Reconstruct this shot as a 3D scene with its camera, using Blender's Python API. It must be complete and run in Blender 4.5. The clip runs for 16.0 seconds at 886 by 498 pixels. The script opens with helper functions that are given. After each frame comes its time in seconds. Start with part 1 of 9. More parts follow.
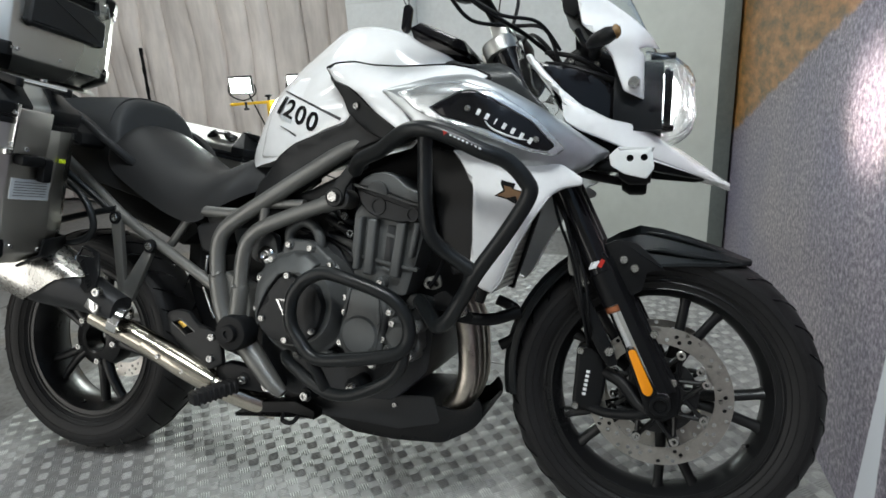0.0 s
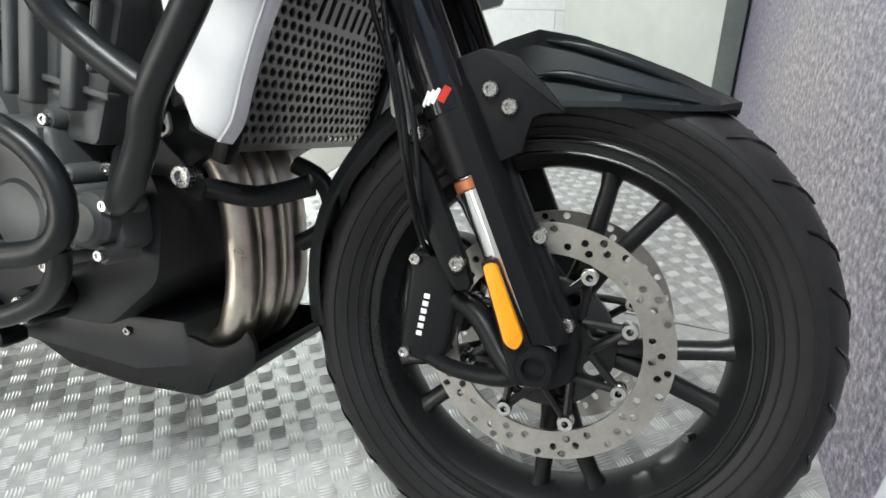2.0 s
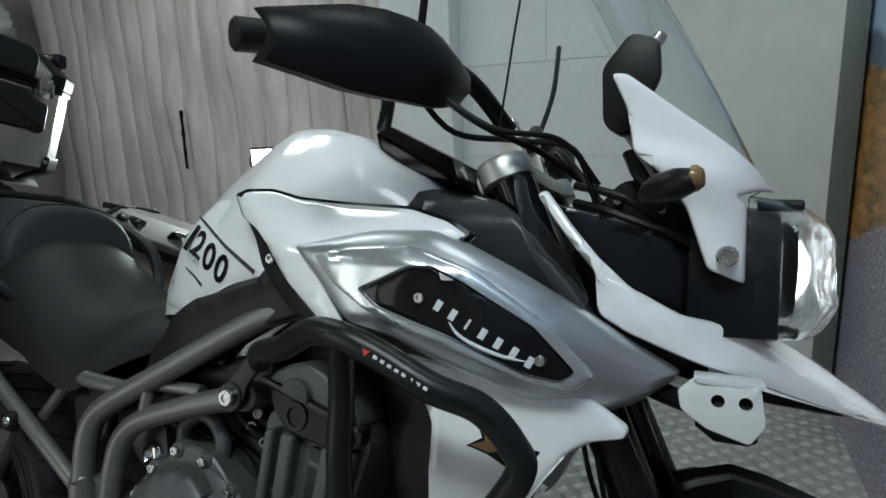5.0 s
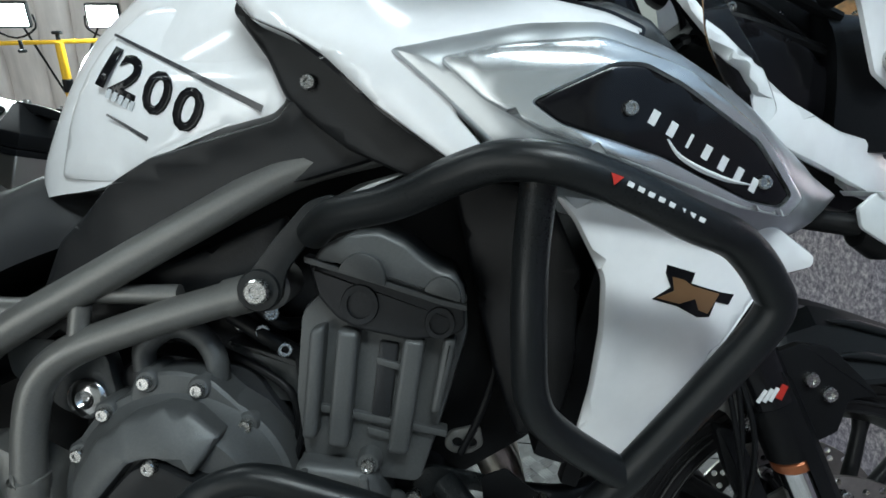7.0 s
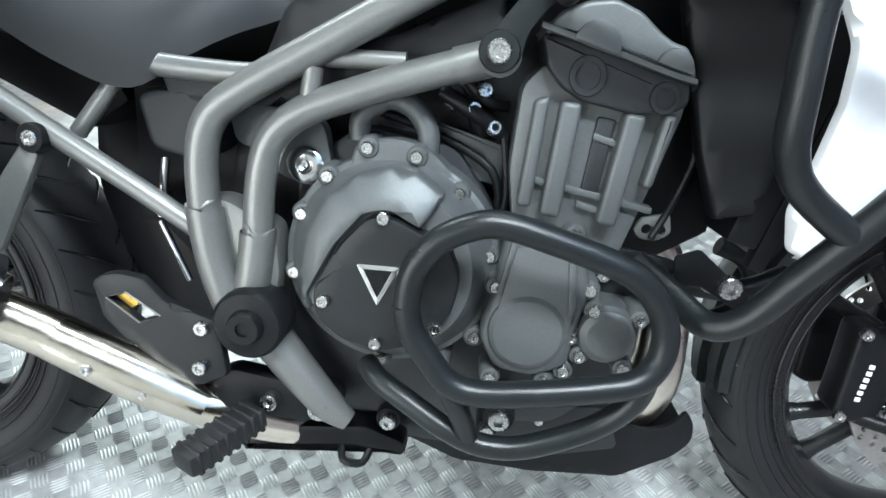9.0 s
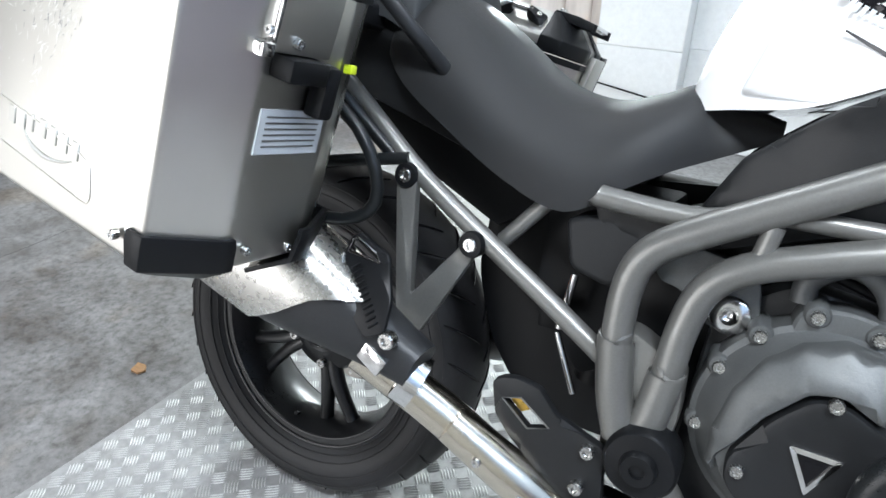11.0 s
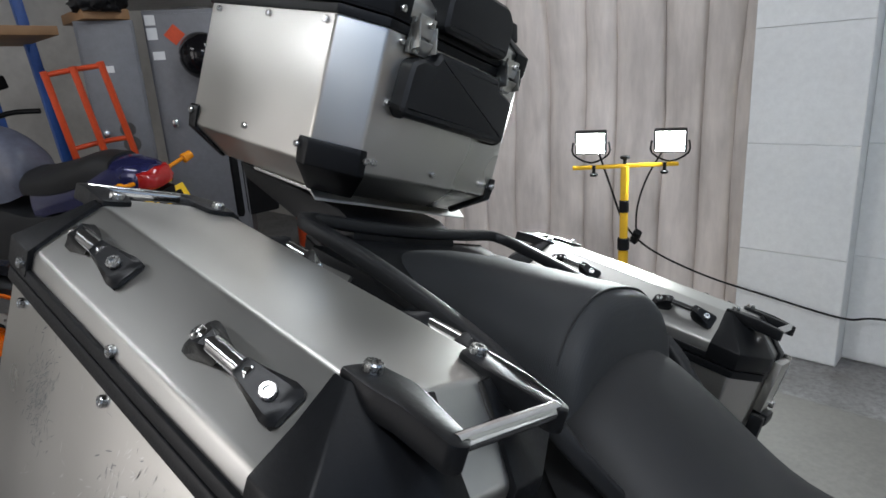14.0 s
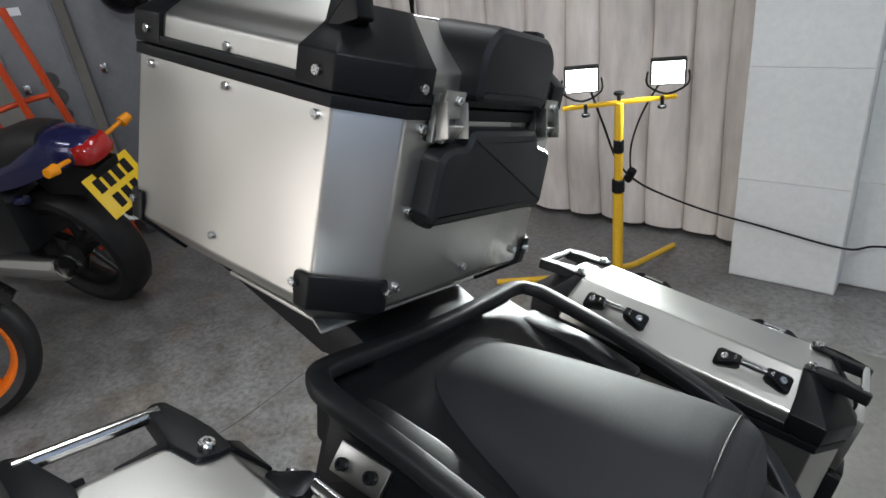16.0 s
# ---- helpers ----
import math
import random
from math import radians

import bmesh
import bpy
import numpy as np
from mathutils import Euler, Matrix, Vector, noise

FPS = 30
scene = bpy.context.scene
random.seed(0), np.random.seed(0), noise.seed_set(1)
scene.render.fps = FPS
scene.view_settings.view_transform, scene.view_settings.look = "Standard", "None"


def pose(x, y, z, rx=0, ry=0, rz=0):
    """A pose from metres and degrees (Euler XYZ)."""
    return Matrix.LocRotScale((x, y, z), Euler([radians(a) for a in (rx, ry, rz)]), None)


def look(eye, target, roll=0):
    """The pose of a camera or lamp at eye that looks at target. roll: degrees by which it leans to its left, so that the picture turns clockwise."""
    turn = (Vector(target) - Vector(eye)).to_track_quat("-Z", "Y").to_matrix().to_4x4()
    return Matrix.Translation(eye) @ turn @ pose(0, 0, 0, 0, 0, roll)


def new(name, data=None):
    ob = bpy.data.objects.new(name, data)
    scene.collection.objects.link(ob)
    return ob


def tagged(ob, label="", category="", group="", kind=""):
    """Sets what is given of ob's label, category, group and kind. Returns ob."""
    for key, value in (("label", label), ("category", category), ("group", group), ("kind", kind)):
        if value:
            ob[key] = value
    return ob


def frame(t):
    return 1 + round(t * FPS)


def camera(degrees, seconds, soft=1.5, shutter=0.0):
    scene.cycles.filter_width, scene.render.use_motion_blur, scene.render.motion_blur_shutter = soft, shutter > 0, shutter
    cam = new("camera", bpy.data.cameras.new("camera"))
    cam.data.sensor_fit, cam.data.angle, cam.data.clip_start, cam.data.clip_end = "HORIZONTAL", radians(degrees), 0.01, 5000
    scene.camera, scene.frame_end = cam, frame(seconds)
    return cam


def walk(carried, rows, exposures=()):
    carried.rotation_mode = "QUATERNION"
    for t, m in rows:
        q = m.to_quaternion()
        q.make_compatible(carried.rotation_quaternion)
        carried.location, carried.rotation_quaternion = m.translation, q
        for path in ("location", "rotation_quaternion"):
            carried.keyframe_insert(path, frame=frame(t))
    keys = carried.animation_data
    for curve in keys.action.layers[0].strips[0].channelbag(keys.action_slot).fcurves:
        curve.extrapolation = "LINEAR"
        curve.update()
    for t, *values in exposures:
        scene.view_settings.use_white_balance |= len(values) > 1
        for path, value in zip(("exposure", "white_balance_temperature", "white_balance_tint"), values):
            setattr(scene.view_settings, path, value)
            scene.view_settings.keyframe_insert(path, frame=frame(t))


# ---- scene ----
cam = camera(72.2, 16.0, soft=1.6, shutter=0.0)
PATH = [
    (0, (0.769, -1.145, 1.015), (0.038, 0.61, 0.396), -3.6),
    (0.5, (0.734, -0.989, 0.939), (0.164, 0.807, 0.269), -2.5),
    (1, (0.772, -0.84, 0.805), (0.256, 0.903, -0.031), -1.1),
    (1.5, (0.826, -0.691, 0.735), (0.28, 0.994, -0.194), -1.3),
    (2, (0.867, -0.557, 0.749), (0.145, 1.058, -0.185), -1.6),
    (2.5, (0.876, -0.476, 0.827), (-0.013, 1.106, -0.015), -2.1),
    (3, (0.864, -0.442, 0.923), (-0.156, 1.144, 0.258), -3.0),
    (3.5, (0.857, -0.444, 1.006), (-0.283, 1.135, 0.551), -3.3),
    (3.7, (0.858, -0.448, 1.032), (-0.328, 1.124, 0.679), -3.3),
    (5.8, (0.526, -0.68, 1.101), (-0.075, 1.153, 0.575), -1.6),
    (6, (0.482, -0.661, 1.087), (-0.029, 1.195, 0.545), -1.5),
    (6.5, (0.388, -0.6, 1.056), (0.044, 1.266, 0.424), -1.5),
    (7, (0.318, -0.574, 0.992), (0.129, 1.259, 0.215), 0.6),
    (7.5, (0.273, -0.591, 0.935), (0.216, 1.202, 0.05), 1.5),
    (8, (0.24, -0.636, 0.895), (0.233, 1.095, -0.108), 1.5),
    (8.5, (0.206, -0.666, 0.885), (0.119, 1.015, -0.196), 1.6),
    (9, (0.149, -0.68, 0.89), (-0.106, 0.99, -0.181), 2.7),
    (9.5, (0.078, -0.694, 0.897), (-0.394, 0.932, -0.167), 2.4),
    (9.7, (0.056, -0.698, 0.905), (-0.514, 0.897, -0.159), 2.1),
    (11.8, (-0.139, -0.698, 1.03), (-1.258, 0.7, 0.139), -1.4),
    (12, (-0.166, -0.696, 1.042), (-1.315, 0.695, 0.179), -1.7),
    (12.5, (-0.21, -0.686, 1.071), (-1.402, 0.702, 0.262), -4.3),
    (13, (-0.226, -0.634, 1.113), (-1.458, 0.756, 0.371), -4.5),
    (13.5, (-0.232, -0.563, 1.153), (-1.525, 0.811, 0.489), -4.2),
    (14, (-0.246, -0.505, 1.191), (-1.61, 0.854, 0.648), -3.6),
    (14.5, (-0.302, -0.466, 1.233), (-1.664, 0.936, 0.813), -5.0),
    (15, (-0.376, -0.44, 1.273), (-1.766, 0.871, 0.681), -8.3),
    (15.5, (-0.441, -0.398, 1.321), (-1.776, 0.928, 0.644), -7.8),
    (16, (-0.479, -0.352, 1.386), (-1.694, 0.971, 0.505), -7.6),
]
walk(cam, [(t, look(eye, target, roll)) for t, eye, target, roll in PATH], exposures=[(0.0, 0.25, 6650, 8), (1.0, 0.78, 6750, 8), (1.5, 1.08, 6700, 9), (2.0, 1.27, 6750, 9), (2.5, 1.45, 6700, 8), (3.0, 1.05, 6650, 8), (3.5, 0.3, 6500, 7), (6.0, -0.5, 6250, 2), (7.0, 0.1, 6200, 3), (7.5, 0.72, 6150, 4), (8.0, 1.18, 6250, 4), (9.0, 1.78, 6050, 5), (9.7, 1.78, 6150, 6), (11.8, 0.7, 6250, 13), (12.0, 0.55, 6250, 13), (12.5, 0.25, 6250, 14), (14.0, 0.08, 6450, 14), (15.0, -0.05, 6500, 13), (16.0, 0.1, 6600, 13)])

# ---------------------------------------------------------------- light
world = bpy.data.worlds.new("workshop_world")
scene.world = world
world.use_nodes = True
world.node_tree.nodes["Background"].inputs[0].default_value = (0.55, 0.6, 0.68, 1)
world.node_tree.nodes["Background"].inputs[1].default_value = 0.015
FLOOR = -0.022
PLATE = 0.012


def area_lamp(name, at, aim, sx, sy, power, colour=(1, 1, 1)):
    data = bpy.data.lights.new(name, "AREA")
    data.shape, data.size, data.size_y, data.energy, data.color = "RECTANGLE", sx, sy, power, colour
    ob = new(name, data)
    ob.matrix_world = look(at, aim)
    return ob


# ---------------------------------------------------------------- materials
def nodes_of(name):
    m = bpy.data.materials.new(name)
    m.use_nodes = True
    t = m.node_tree
    return m, t, t.nodes["Principled BSDF"]


def ramp(t, src, stops):
    n = t.nodes.new("ShaderNodeValToRGB")
    while len(n.color_ramp.elements) < len(stops):
        n.color_ramp.elements.new(0.5)
    for e, (p, c) in zip(n.color_ramp.elements, stops):
        e.position, e.color = p, (*c, 1) if len(c) == 3 else c
    t.links.new(src, n.inputs[0])
    return n


def noise_tex(t, scale, detail=4, rough=0.55, stretch=None, kind="Object"):
    co = t.nodes.new("ShaderNodeTexCoord")
    mp = t.nodes.new("ShaderNodeMapping")
    mp.inputs["Scale"].default_value = stretch or (1, 1, 1)
    t.links.new(co.outputs[kind], mp.inputs[0])
    n = t.nodes.new("ShaderNodeTexNoise")
    n.inputs["Scale"].default_value, n.inputs["Detail"].default_value, n.inputs["Roughness"].default_value = scale, detail, rough
    t.links.new(mp.outputs[0], n.inputs["Vector"])
    return n


def bump(t, p, src, strength, dist=0.001):
    b = t.nodes.new("ShaderNodeBump")
    b.inputs["Strength"].default_value, b.inputs["Distance"].default_value = strength, dist
    t.links.new(src, b.inputs["Height"])
    old = p.inputs["Normal"].links
    if old:
        t.links.new(old[0].from_socket, b.inputs["Normal"])
    t.links.new(b.outputs[0], p.inputs["Normal"])


def surface(name, colour, rough=0.5, metal=0.0, vary=0.12, grain=60, big=5, relief=0.1, rough_vary=0.1, stretch=None, coat=0.0, spec=0.5):
    """A plain surface with fine grain and larger soft stains."""
    m, t, p = nodes_of(name)
    p.inputs["Metallic"].default_value = metal
    p.inputs["Specular IOR Level"].default_value = spec
    if coat:
        p.inputs["Coat Weight"].default_value, p.inputs["Coat Roughness"].default_value = coat, 0.04
    a, b = noise_tex(t, big, 5), noise_tex(t, grain, 6, 0.6, stretch)
    mix = t.nodes.new("ShaderNodeMath")
    mix.operation = "ADD"
    t.links.new(a.outputs[0], mix.inputs[0])
    t.links.new(b.outputs[0], mix.inputs[1])
    half = t.nodes.new("ShaderNodeMath")
    half.operation = "MULTIPLY"
    half.inputs[1].default_value = 0.5
    t.links.new(mix.outputs[0], half.inputs[0])
    lo = [max(0, c * (1 - vary)) for c in colour]
    hi = [min(1, c * (1 + vary)) for c in colour]
    r = ramp(t, half.outputs[0], [(0.35, lo), (0.65, hi)])
    t.links.new(r.outputs[0], p.inputs["Base Color"])
    rr = ramp(t, half.outputs[0], [(0.3, (rough - rough_vary,) * 3), (0.7, (rough + rough_vary,) * 3)])
    t.links.new(rr.outputs[0], p.inputs["Roughness"])
    if relief:
        bump(t, p, b.outputs[0], relief, 0.0006)
    return m


M = {}
M["white"] = surface("gloss_white_paint", (0.87, 0.88, 0.89), 0.16, vary=0.03, relief=0.0, rough_vary=0.05, coat=0.6)
M["silver"] = surface("satin_silver_paint", (0.58, 0.61, 0.63), 0.33, metal=0.85, vary=0.05, relief=0.02, rough_vary=0.04)
M["silver_bright"] = surface("bright_silver_trim", (0.72, 0.76, 0.78), 0.24, metal=0.8, vary=0.05, relief=0.02, rough_vary=0.04)
M["gloss_black"] = surface("gloss_black_plastic", (0.007, 0.007, 0.0085), 0.14, vary=0.1, relief=0.0, rough_vary=0.05, spec=0.3)
M["black"] = surface("satin_black_plastic", (0.0065, 0.007, 0.008), 0.4, vary=0.2, grain=300, relief=0.25, spec=0.19)
M["grey_black"] = surface("grained_dark_plastic", (0.011, 0.0118, 0.013), 0.42, vary=0.15, grain=500, relief=0.35, spec=0.32)
M["infill_grey"] = surface("semi_gloss_dark_grey_plastic", (0.03, 0.034, 0.036), 0.3, vary=0.1, grain=400, relief=0.1)
M["fender"] = surface("satin_black_fender", (0.011, 0.0135, 0.0148), 0.34, vary=0.12, grain=200, relief=0.03, spec=0.34)
M["rubber"] = surface("tyre_rubber", (0.013, 0.013, 0.014), 0.5, vary=0.3, grain=120, big=8, relief=0.3, spec=0.28)
M["rim"] = surface("satin_black_alloy", (0.009, 0.0095, 0.0105), 0.33, metal=0.2, vary=0.15, grain=250, relief=0.12)
M["powder"] = surface("black_powder_coat", (0.0075, 0.009, 0.01), 0.33, vary=0.12, grain=700, relief=0.3, spec=0.38)
M["frame_grey"] = surface("graphite_frame_paint", (0.185, 0.185, 0.177), 0.36, metal=0.55, vary=0.1, grain=400, relief=0.12)
M["engine"] = surface("graphite_engine_casting", (0.1, 0.105, 0.106), 0.48, metal=0.4, vary=0.15, grain=420, relief=0.35)
M["engine_dark"] = surface("dark_engine_casting", (0.022, 0.0235, 0.026), 0.44, metal=0.3, vary=0.2, grain=300, relief=0.35)


def case_alu(name, colour, stretch, dull=0.0):
    """Brushed sheet with dull rubbed patches and fine scratches."""
    m, t, p = nodes_of(name)
    p.inputs["Metallic"].default_value = 1.0
    brush, cloud, scr = noise_tex(t, 90, 6, 0.6, stretch), noise_tex(t, 4.6, 2, 0.45), noise_tex(t, 38, 8, 0.75, (1, 1, 0.4))
    c = ramp(t, cloud.outputs[0], [(0.36, [v * 0.93 for v in colour]), (0.5, colour), (0.68, [min(1, v * 1.07) for v in colour])])
    t.links.new(c.outputs[0], p.inputs["Base Color"])
    r = ramp(t, cloud.outputs[0], [(0.34, (0.21 + dull,) * 3), (0.52, (0.25 + dull,) * 3), (0.62, (0.32 + dull,) * 3), (0.7, (0.42 + dull,) * 3)])
    s2 = ramp(t, scr.outputs[0], [(0.62, (0, 0, 0)), (0.74, (0.12,) * 3)])
    # broad slanted roughness bands, standing in for highlight streaks on brushed metal
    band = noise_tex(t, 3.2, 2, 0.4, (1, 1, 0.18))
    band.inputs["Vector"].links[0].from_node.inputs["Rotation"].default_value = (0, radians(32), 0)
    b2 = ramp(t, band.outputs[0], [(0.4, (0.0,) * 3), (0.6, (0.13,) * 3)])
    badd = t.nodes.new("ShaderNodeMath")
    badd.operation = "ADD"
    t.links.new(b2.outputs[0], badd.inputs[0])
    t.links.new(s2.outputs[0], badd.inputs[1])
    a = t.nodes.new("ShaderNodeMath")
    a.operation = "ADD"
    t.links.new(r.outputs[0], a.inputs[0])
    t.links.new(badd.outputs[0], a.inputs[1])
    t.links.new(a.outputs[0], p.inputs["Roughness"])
    bump(t, p, brush.outputs[0], 0.06, 0.0005)
    return m


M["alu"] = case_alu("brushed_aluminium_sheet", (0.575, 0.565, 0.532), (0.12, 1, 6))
# lid copy, a little darker and duller to hold its reflections down
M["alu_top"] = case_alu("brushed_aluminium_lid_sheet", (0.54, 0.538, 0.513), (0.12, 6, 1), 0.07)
M["scuff_dark"] = surface("dull_scuffed_aluminium", (0.3, 0.31, 0.31), 0.5, metal=1.0, vary=0.15)
M["scuff_light"] = surface("bright_scratched_aluminium", (0.74, 0.74, 0.72), 0.42, metal=1.0, vary=0.2)
M["steel"] = surface("polished_steel", (0.72, 0.72, 0.72), 0.16, metal=1.0, vary=0.06, relief=0.03, rough_vary=0.08)
M["sleeve_steel"] = surface("brushed_steel_sleeve", (0.62, 0.61, 0.58), 0.3, metal=1.0, vary=0.05, grain=120, relief=0.0)
M["bolt_steel"] = surface("zinc_plated_bolts", (0.5, 0.5, 0.49), 0.27, metal=1.0, vary=0.12, grain=400, relief=0.06)
M["pipe_steel"] = surface("straw_tinted_steel", (0.66, 0.61, 0.52), 0.2, metal=1.0, vary=0.08, grain=60, relief=0.03)
M["copper"] = surface("copper_seal", (0.42, 0.15, 0.07), 0.4, metal=0.6, vary=0.1)
M["chrome"] = surface("chrome", (0.82, 0.83, 0.84), 0.07, metal=1.0, vary=0.03, relief=0.0, rough_vary=0.03)
M["header"] = surface("heat_tinted_steel", (0.6, 0.55, 0.48), 0.34, metal=1.0, vary=0.22, grain=40, big=12, relief=0.06)
M["disc"] = surface("machined_disc_steel", (0.52, 0.5, 0.47), 0.36, metal=1.0, vary=0.12, grain=200, big=20, relief=0.1)
M["seat"] = surface("black_seat_vinyl", (0.018, 0.0185, 0.0195), 0.56, vary=0.15, grain=900, relief=0.5, spec=0.32)
M["seat_ribbed"] = surface("ribbed_seat_cloth", (0.022, 0.024, 0.026), 0.6, vary=0.15, grain=700, relief=0.3, spec=0.35)
rib_t = M["seat_ribbed"].node_tree
rib_w, rib_c = rib_t.nodes.new("ShaderNodeTexWave"), rib_t.nodes.new("ShaderNodeTexCoord")
rib_w.bands_direction, rib_w.inputs["Scale"].default_value, rib_w.inputs["Distortion"].default_value = "X", 130.0, 0.8
rib_t.links.new(rib_c.outputs["Object"], rib_w.inputs["Vector"])
bump(rib_t, rib_t.nodes["Principled BSDF"], rib_w.outputs[0], 0.16, 0.0006)
M["orange"] = surface("amber_reflector", (0.85, 0.3, 0.01), 0.2, vary=0.15, grain=900, relief=0.6)
M["amber_clear"] = surface("smoked_amber_lens", (0.2, 0.12, 0.05), 0.15, vary=0.2)
M["lamp_silver"] = surface("pale_silver_paint", (0.72, 0.75, 0.76), 0.34, metal=0.25, vary=0.05, relief=0.03)
M["red"] = surface("red_paint", (0.5, 0.03, 0.02), 0.35, vary=0.15)
M["bronze"] = surface("bronze_decal", (0.16, 0.09, 0.045), 0.35, vary=0.1, relief=0.0)
M["gunmetal"] = surface("gunmetal_decal", (0.05, 0.05, 0.055), 0.25, vary=0.1, relief=0.0)
M["mark"] = surface("white_print", (0.75, 0.77, 0.78), 0.4, vary=0.03, relief=0.0)
M["gold"] = surface("gold_anodised", (0.55, 0.36, 0.08), 0.3, metal=0.9, vary=0.1, relief=0.0)
M["yellow_tag"] = surface("fluorescent_plug", (0.6, 0.75, 0.02), 0.4, vary=0.08)
M["label"] = surface("silver_sticker", (0.55, 0.58, 0.6), 0.45, vary=0.06)
M["cover_grey"] = surface("grey_anodised_cover", (0.28, 0.29, 0.28), 0.36, metal=0.85, vary=0.08, grain=200, relief=0.06)
M["grille"] = surface("radiator_guard_metal", (0.42, 0.41, 0.39), 0.36, metal=0.85, vary=0.1)


def clear_plastic(name, rough=0.02, tint=(0.95, 0.97, 0.98), ior=1.3):
    m, t, p = nodes_of(name)
    p.inputs["Base Color"].default_value = (*tint, 1)
    p.inputs["Roughness"].default_value, p.inputs["IOR"].default_value, p.inputs["Transmission Weight"].default_value = rough, ior, 1.0
    return m


M["clear"] = clear_plastic("clear_polycarbonate", 0.03)
M["lens"] = clear_plastic("clear_lens", 0.14, (0.98, 0.99, 1), 1.25)
M["bulb"] = bpy.data.materials.new("lit_headlamp_bulb")
M["bulb"].use_nodes = True
bn = M["bulb"].node_tree.nodes["Principled BSDF"]
bn.inputs["Emission Color"].default_value, bn.inputs["Emission Strength"].default_value = (0.95, 0.98, 1, 1), 14.0

# ---------------------------------------------------------------- mesh helpers
BASE = {}


def part(name, bm, mat, parent, label="", angle=40, kind="", smooth=True):
    """Links a bmesh as one mesh object under a thing or a part; its corners are given in the thing's own place."""
    me = bpy.data.meshes.new(name)
    bmesh.ops.recalc_face_normals(bm, faces=bm.faces)
    bm.to_mesh(me)
    bm.free()
    root = parent
    if root is not None:
        off = BASE.get(root.name, Vector())
        me.transform(Matrix.Translation(-off))
    if smooth and len(me.polygons):
        me.polygons.foreach_set("use_smooth", [True] * len(me.polygons))
        me.set_sharp_from_angle(angle=radians(angle))
    me.materials.append(M[mat] if isinstance(mat, str) else mat)
    ob = new(name, me)
    if root is not None:
        ob.parent = root
        BASE[ob.name] = off
    if label or kind:
        tagged(ob, label, kind=kind)
    return ob


def thing(name, m, base, label, category, group="", kind=""):
    """An Empty at the base of a thing; m is the pose in which its parts' corners are given."""
    ob = new(name)
    ob.empty_display_size = 0.05
    ob.matrix_world = m @ Matrix.Translation(base)
    BASE[ob.name] = Vector(base)
    return tagged(ob, label, category, group, kind)


def smooth_line(pts, n=6, closed=False):
    P = [Vector(p) for p in pts]
    if len(P) < 3 and not closed:
        return P
    k, out = len(P), []
    for i in range(k if closed else k - 1):
        a, b, c, d = (P[(i - 1) % k], P[i], P[(i + 1) % k], P[(i + 2) % k]) if closed else (P[max(i - 1, 0)], P[i], P[i + 1], P[min(i + 2, k - 1)])
        for j in range(n):
            t = j / n
            out.append(0.5 * (2 * b + (c - a) * t + (2 * a - 5 * b + 4 * c - d) * t * t + (3 * b - a - 3 * c + d) * t ** 3))
    if not closed:
        out.append(P[-1])
    return out


def tube(bm, pts, r, seg=14, n=6, closed=False, flat=1.0, cap=True):
    """A tube along a smoothed line; r may be a list, one for each given point."""
    L = smooth_line(pts, n, closed)
    if isinstance(r, (int, float)):
        rad = [r] * len(L)
    else:
        rad = [r[min(int(i / n), len(r) - 2)] * (1 - (i / n - int(i / n))) + r[min(int(i / n), len(r) - 2) + 1] * (i / n - int(i / n)) if i / n < len(r) - 1 else r[-1] for i in range(len(L))] if len(L) > len(r) else list(r)
    rings, up = [], None
    for i, p in enumerate(L):
        a = L[(i - 1) % len(L)] if closed or i else p
        b = L[(i + 1) % len(L)] if closed or i < len(L) - 1 else p
        d = (b - a).normalized()
        if up is None:
            up = d.orthogonal().normalized()
        up = (up - d * up.dot(d)).normalized()
        side = d.cross(up)
        ring = []
        for k in range(seg):
            c, q = math.cos(2 * math.pi * k / seg), math.sin(2 * math.pi * k / seg)
            ring.append(bm.verts.new(p + rad[i] * (up * c + flat * side * q)))
        rings.append(ring)
    m = len(rings)
    for i in range(m if closed else m - 1):
        A, B = rings[i], rings[(i + 1) % m]
        for k in range(seg):
            bm.faces.new((A[k], A[(k + 1) % seg], B[(k + 1) % seg], B[k]))
    if not closed and cap:
        bm.faces.new(rings[0][::-1])
        bm.faces.new(rings[-1])
    return bm


def lathe(bm, profile, m, seg=48, closed=False):
    """Turns (radius, height) points round the z axis of m."""
    rings = []
    for r, h in profile:
        rings.append([bm.verts.new(m @ Vector((r * math.cos(2 * math.pi * k / seg), r * math.sin(2 * math.pi * k / seg), h))) for k in range(seg)] if r > 1e-6 else [bm.verts.new(m @ Vector((0, 0, h)))])
    pairs = list(zip(rings, rings[1:])) + ([(rings[-1], rings[0])] if closed else [])
    for A, B in pairs:
        for k in range(seg):
            q = [A[k % len(A)], A[(k + 1) % len(A)], B[(k + 1) % len(B)], B[k % len(B)]]
            q = [v for i, v in enumerate(q) if v not in q[:i]]
            if len(q) > 2:
                bm.faces.new(q)
    return bm


def inside(p, poly):
    c, j = False, len(poly) - 1
    for i in range(len(poly)):
        (xi, yi), (xj, yj) = poly[i], poly[j]
        if (yi > p[1]) != (yj > p[1]) and p[0] < (xj - xi) * (p[1] - yi) / (yj - yi) + xi:
            c = not c
        j = i
    return c


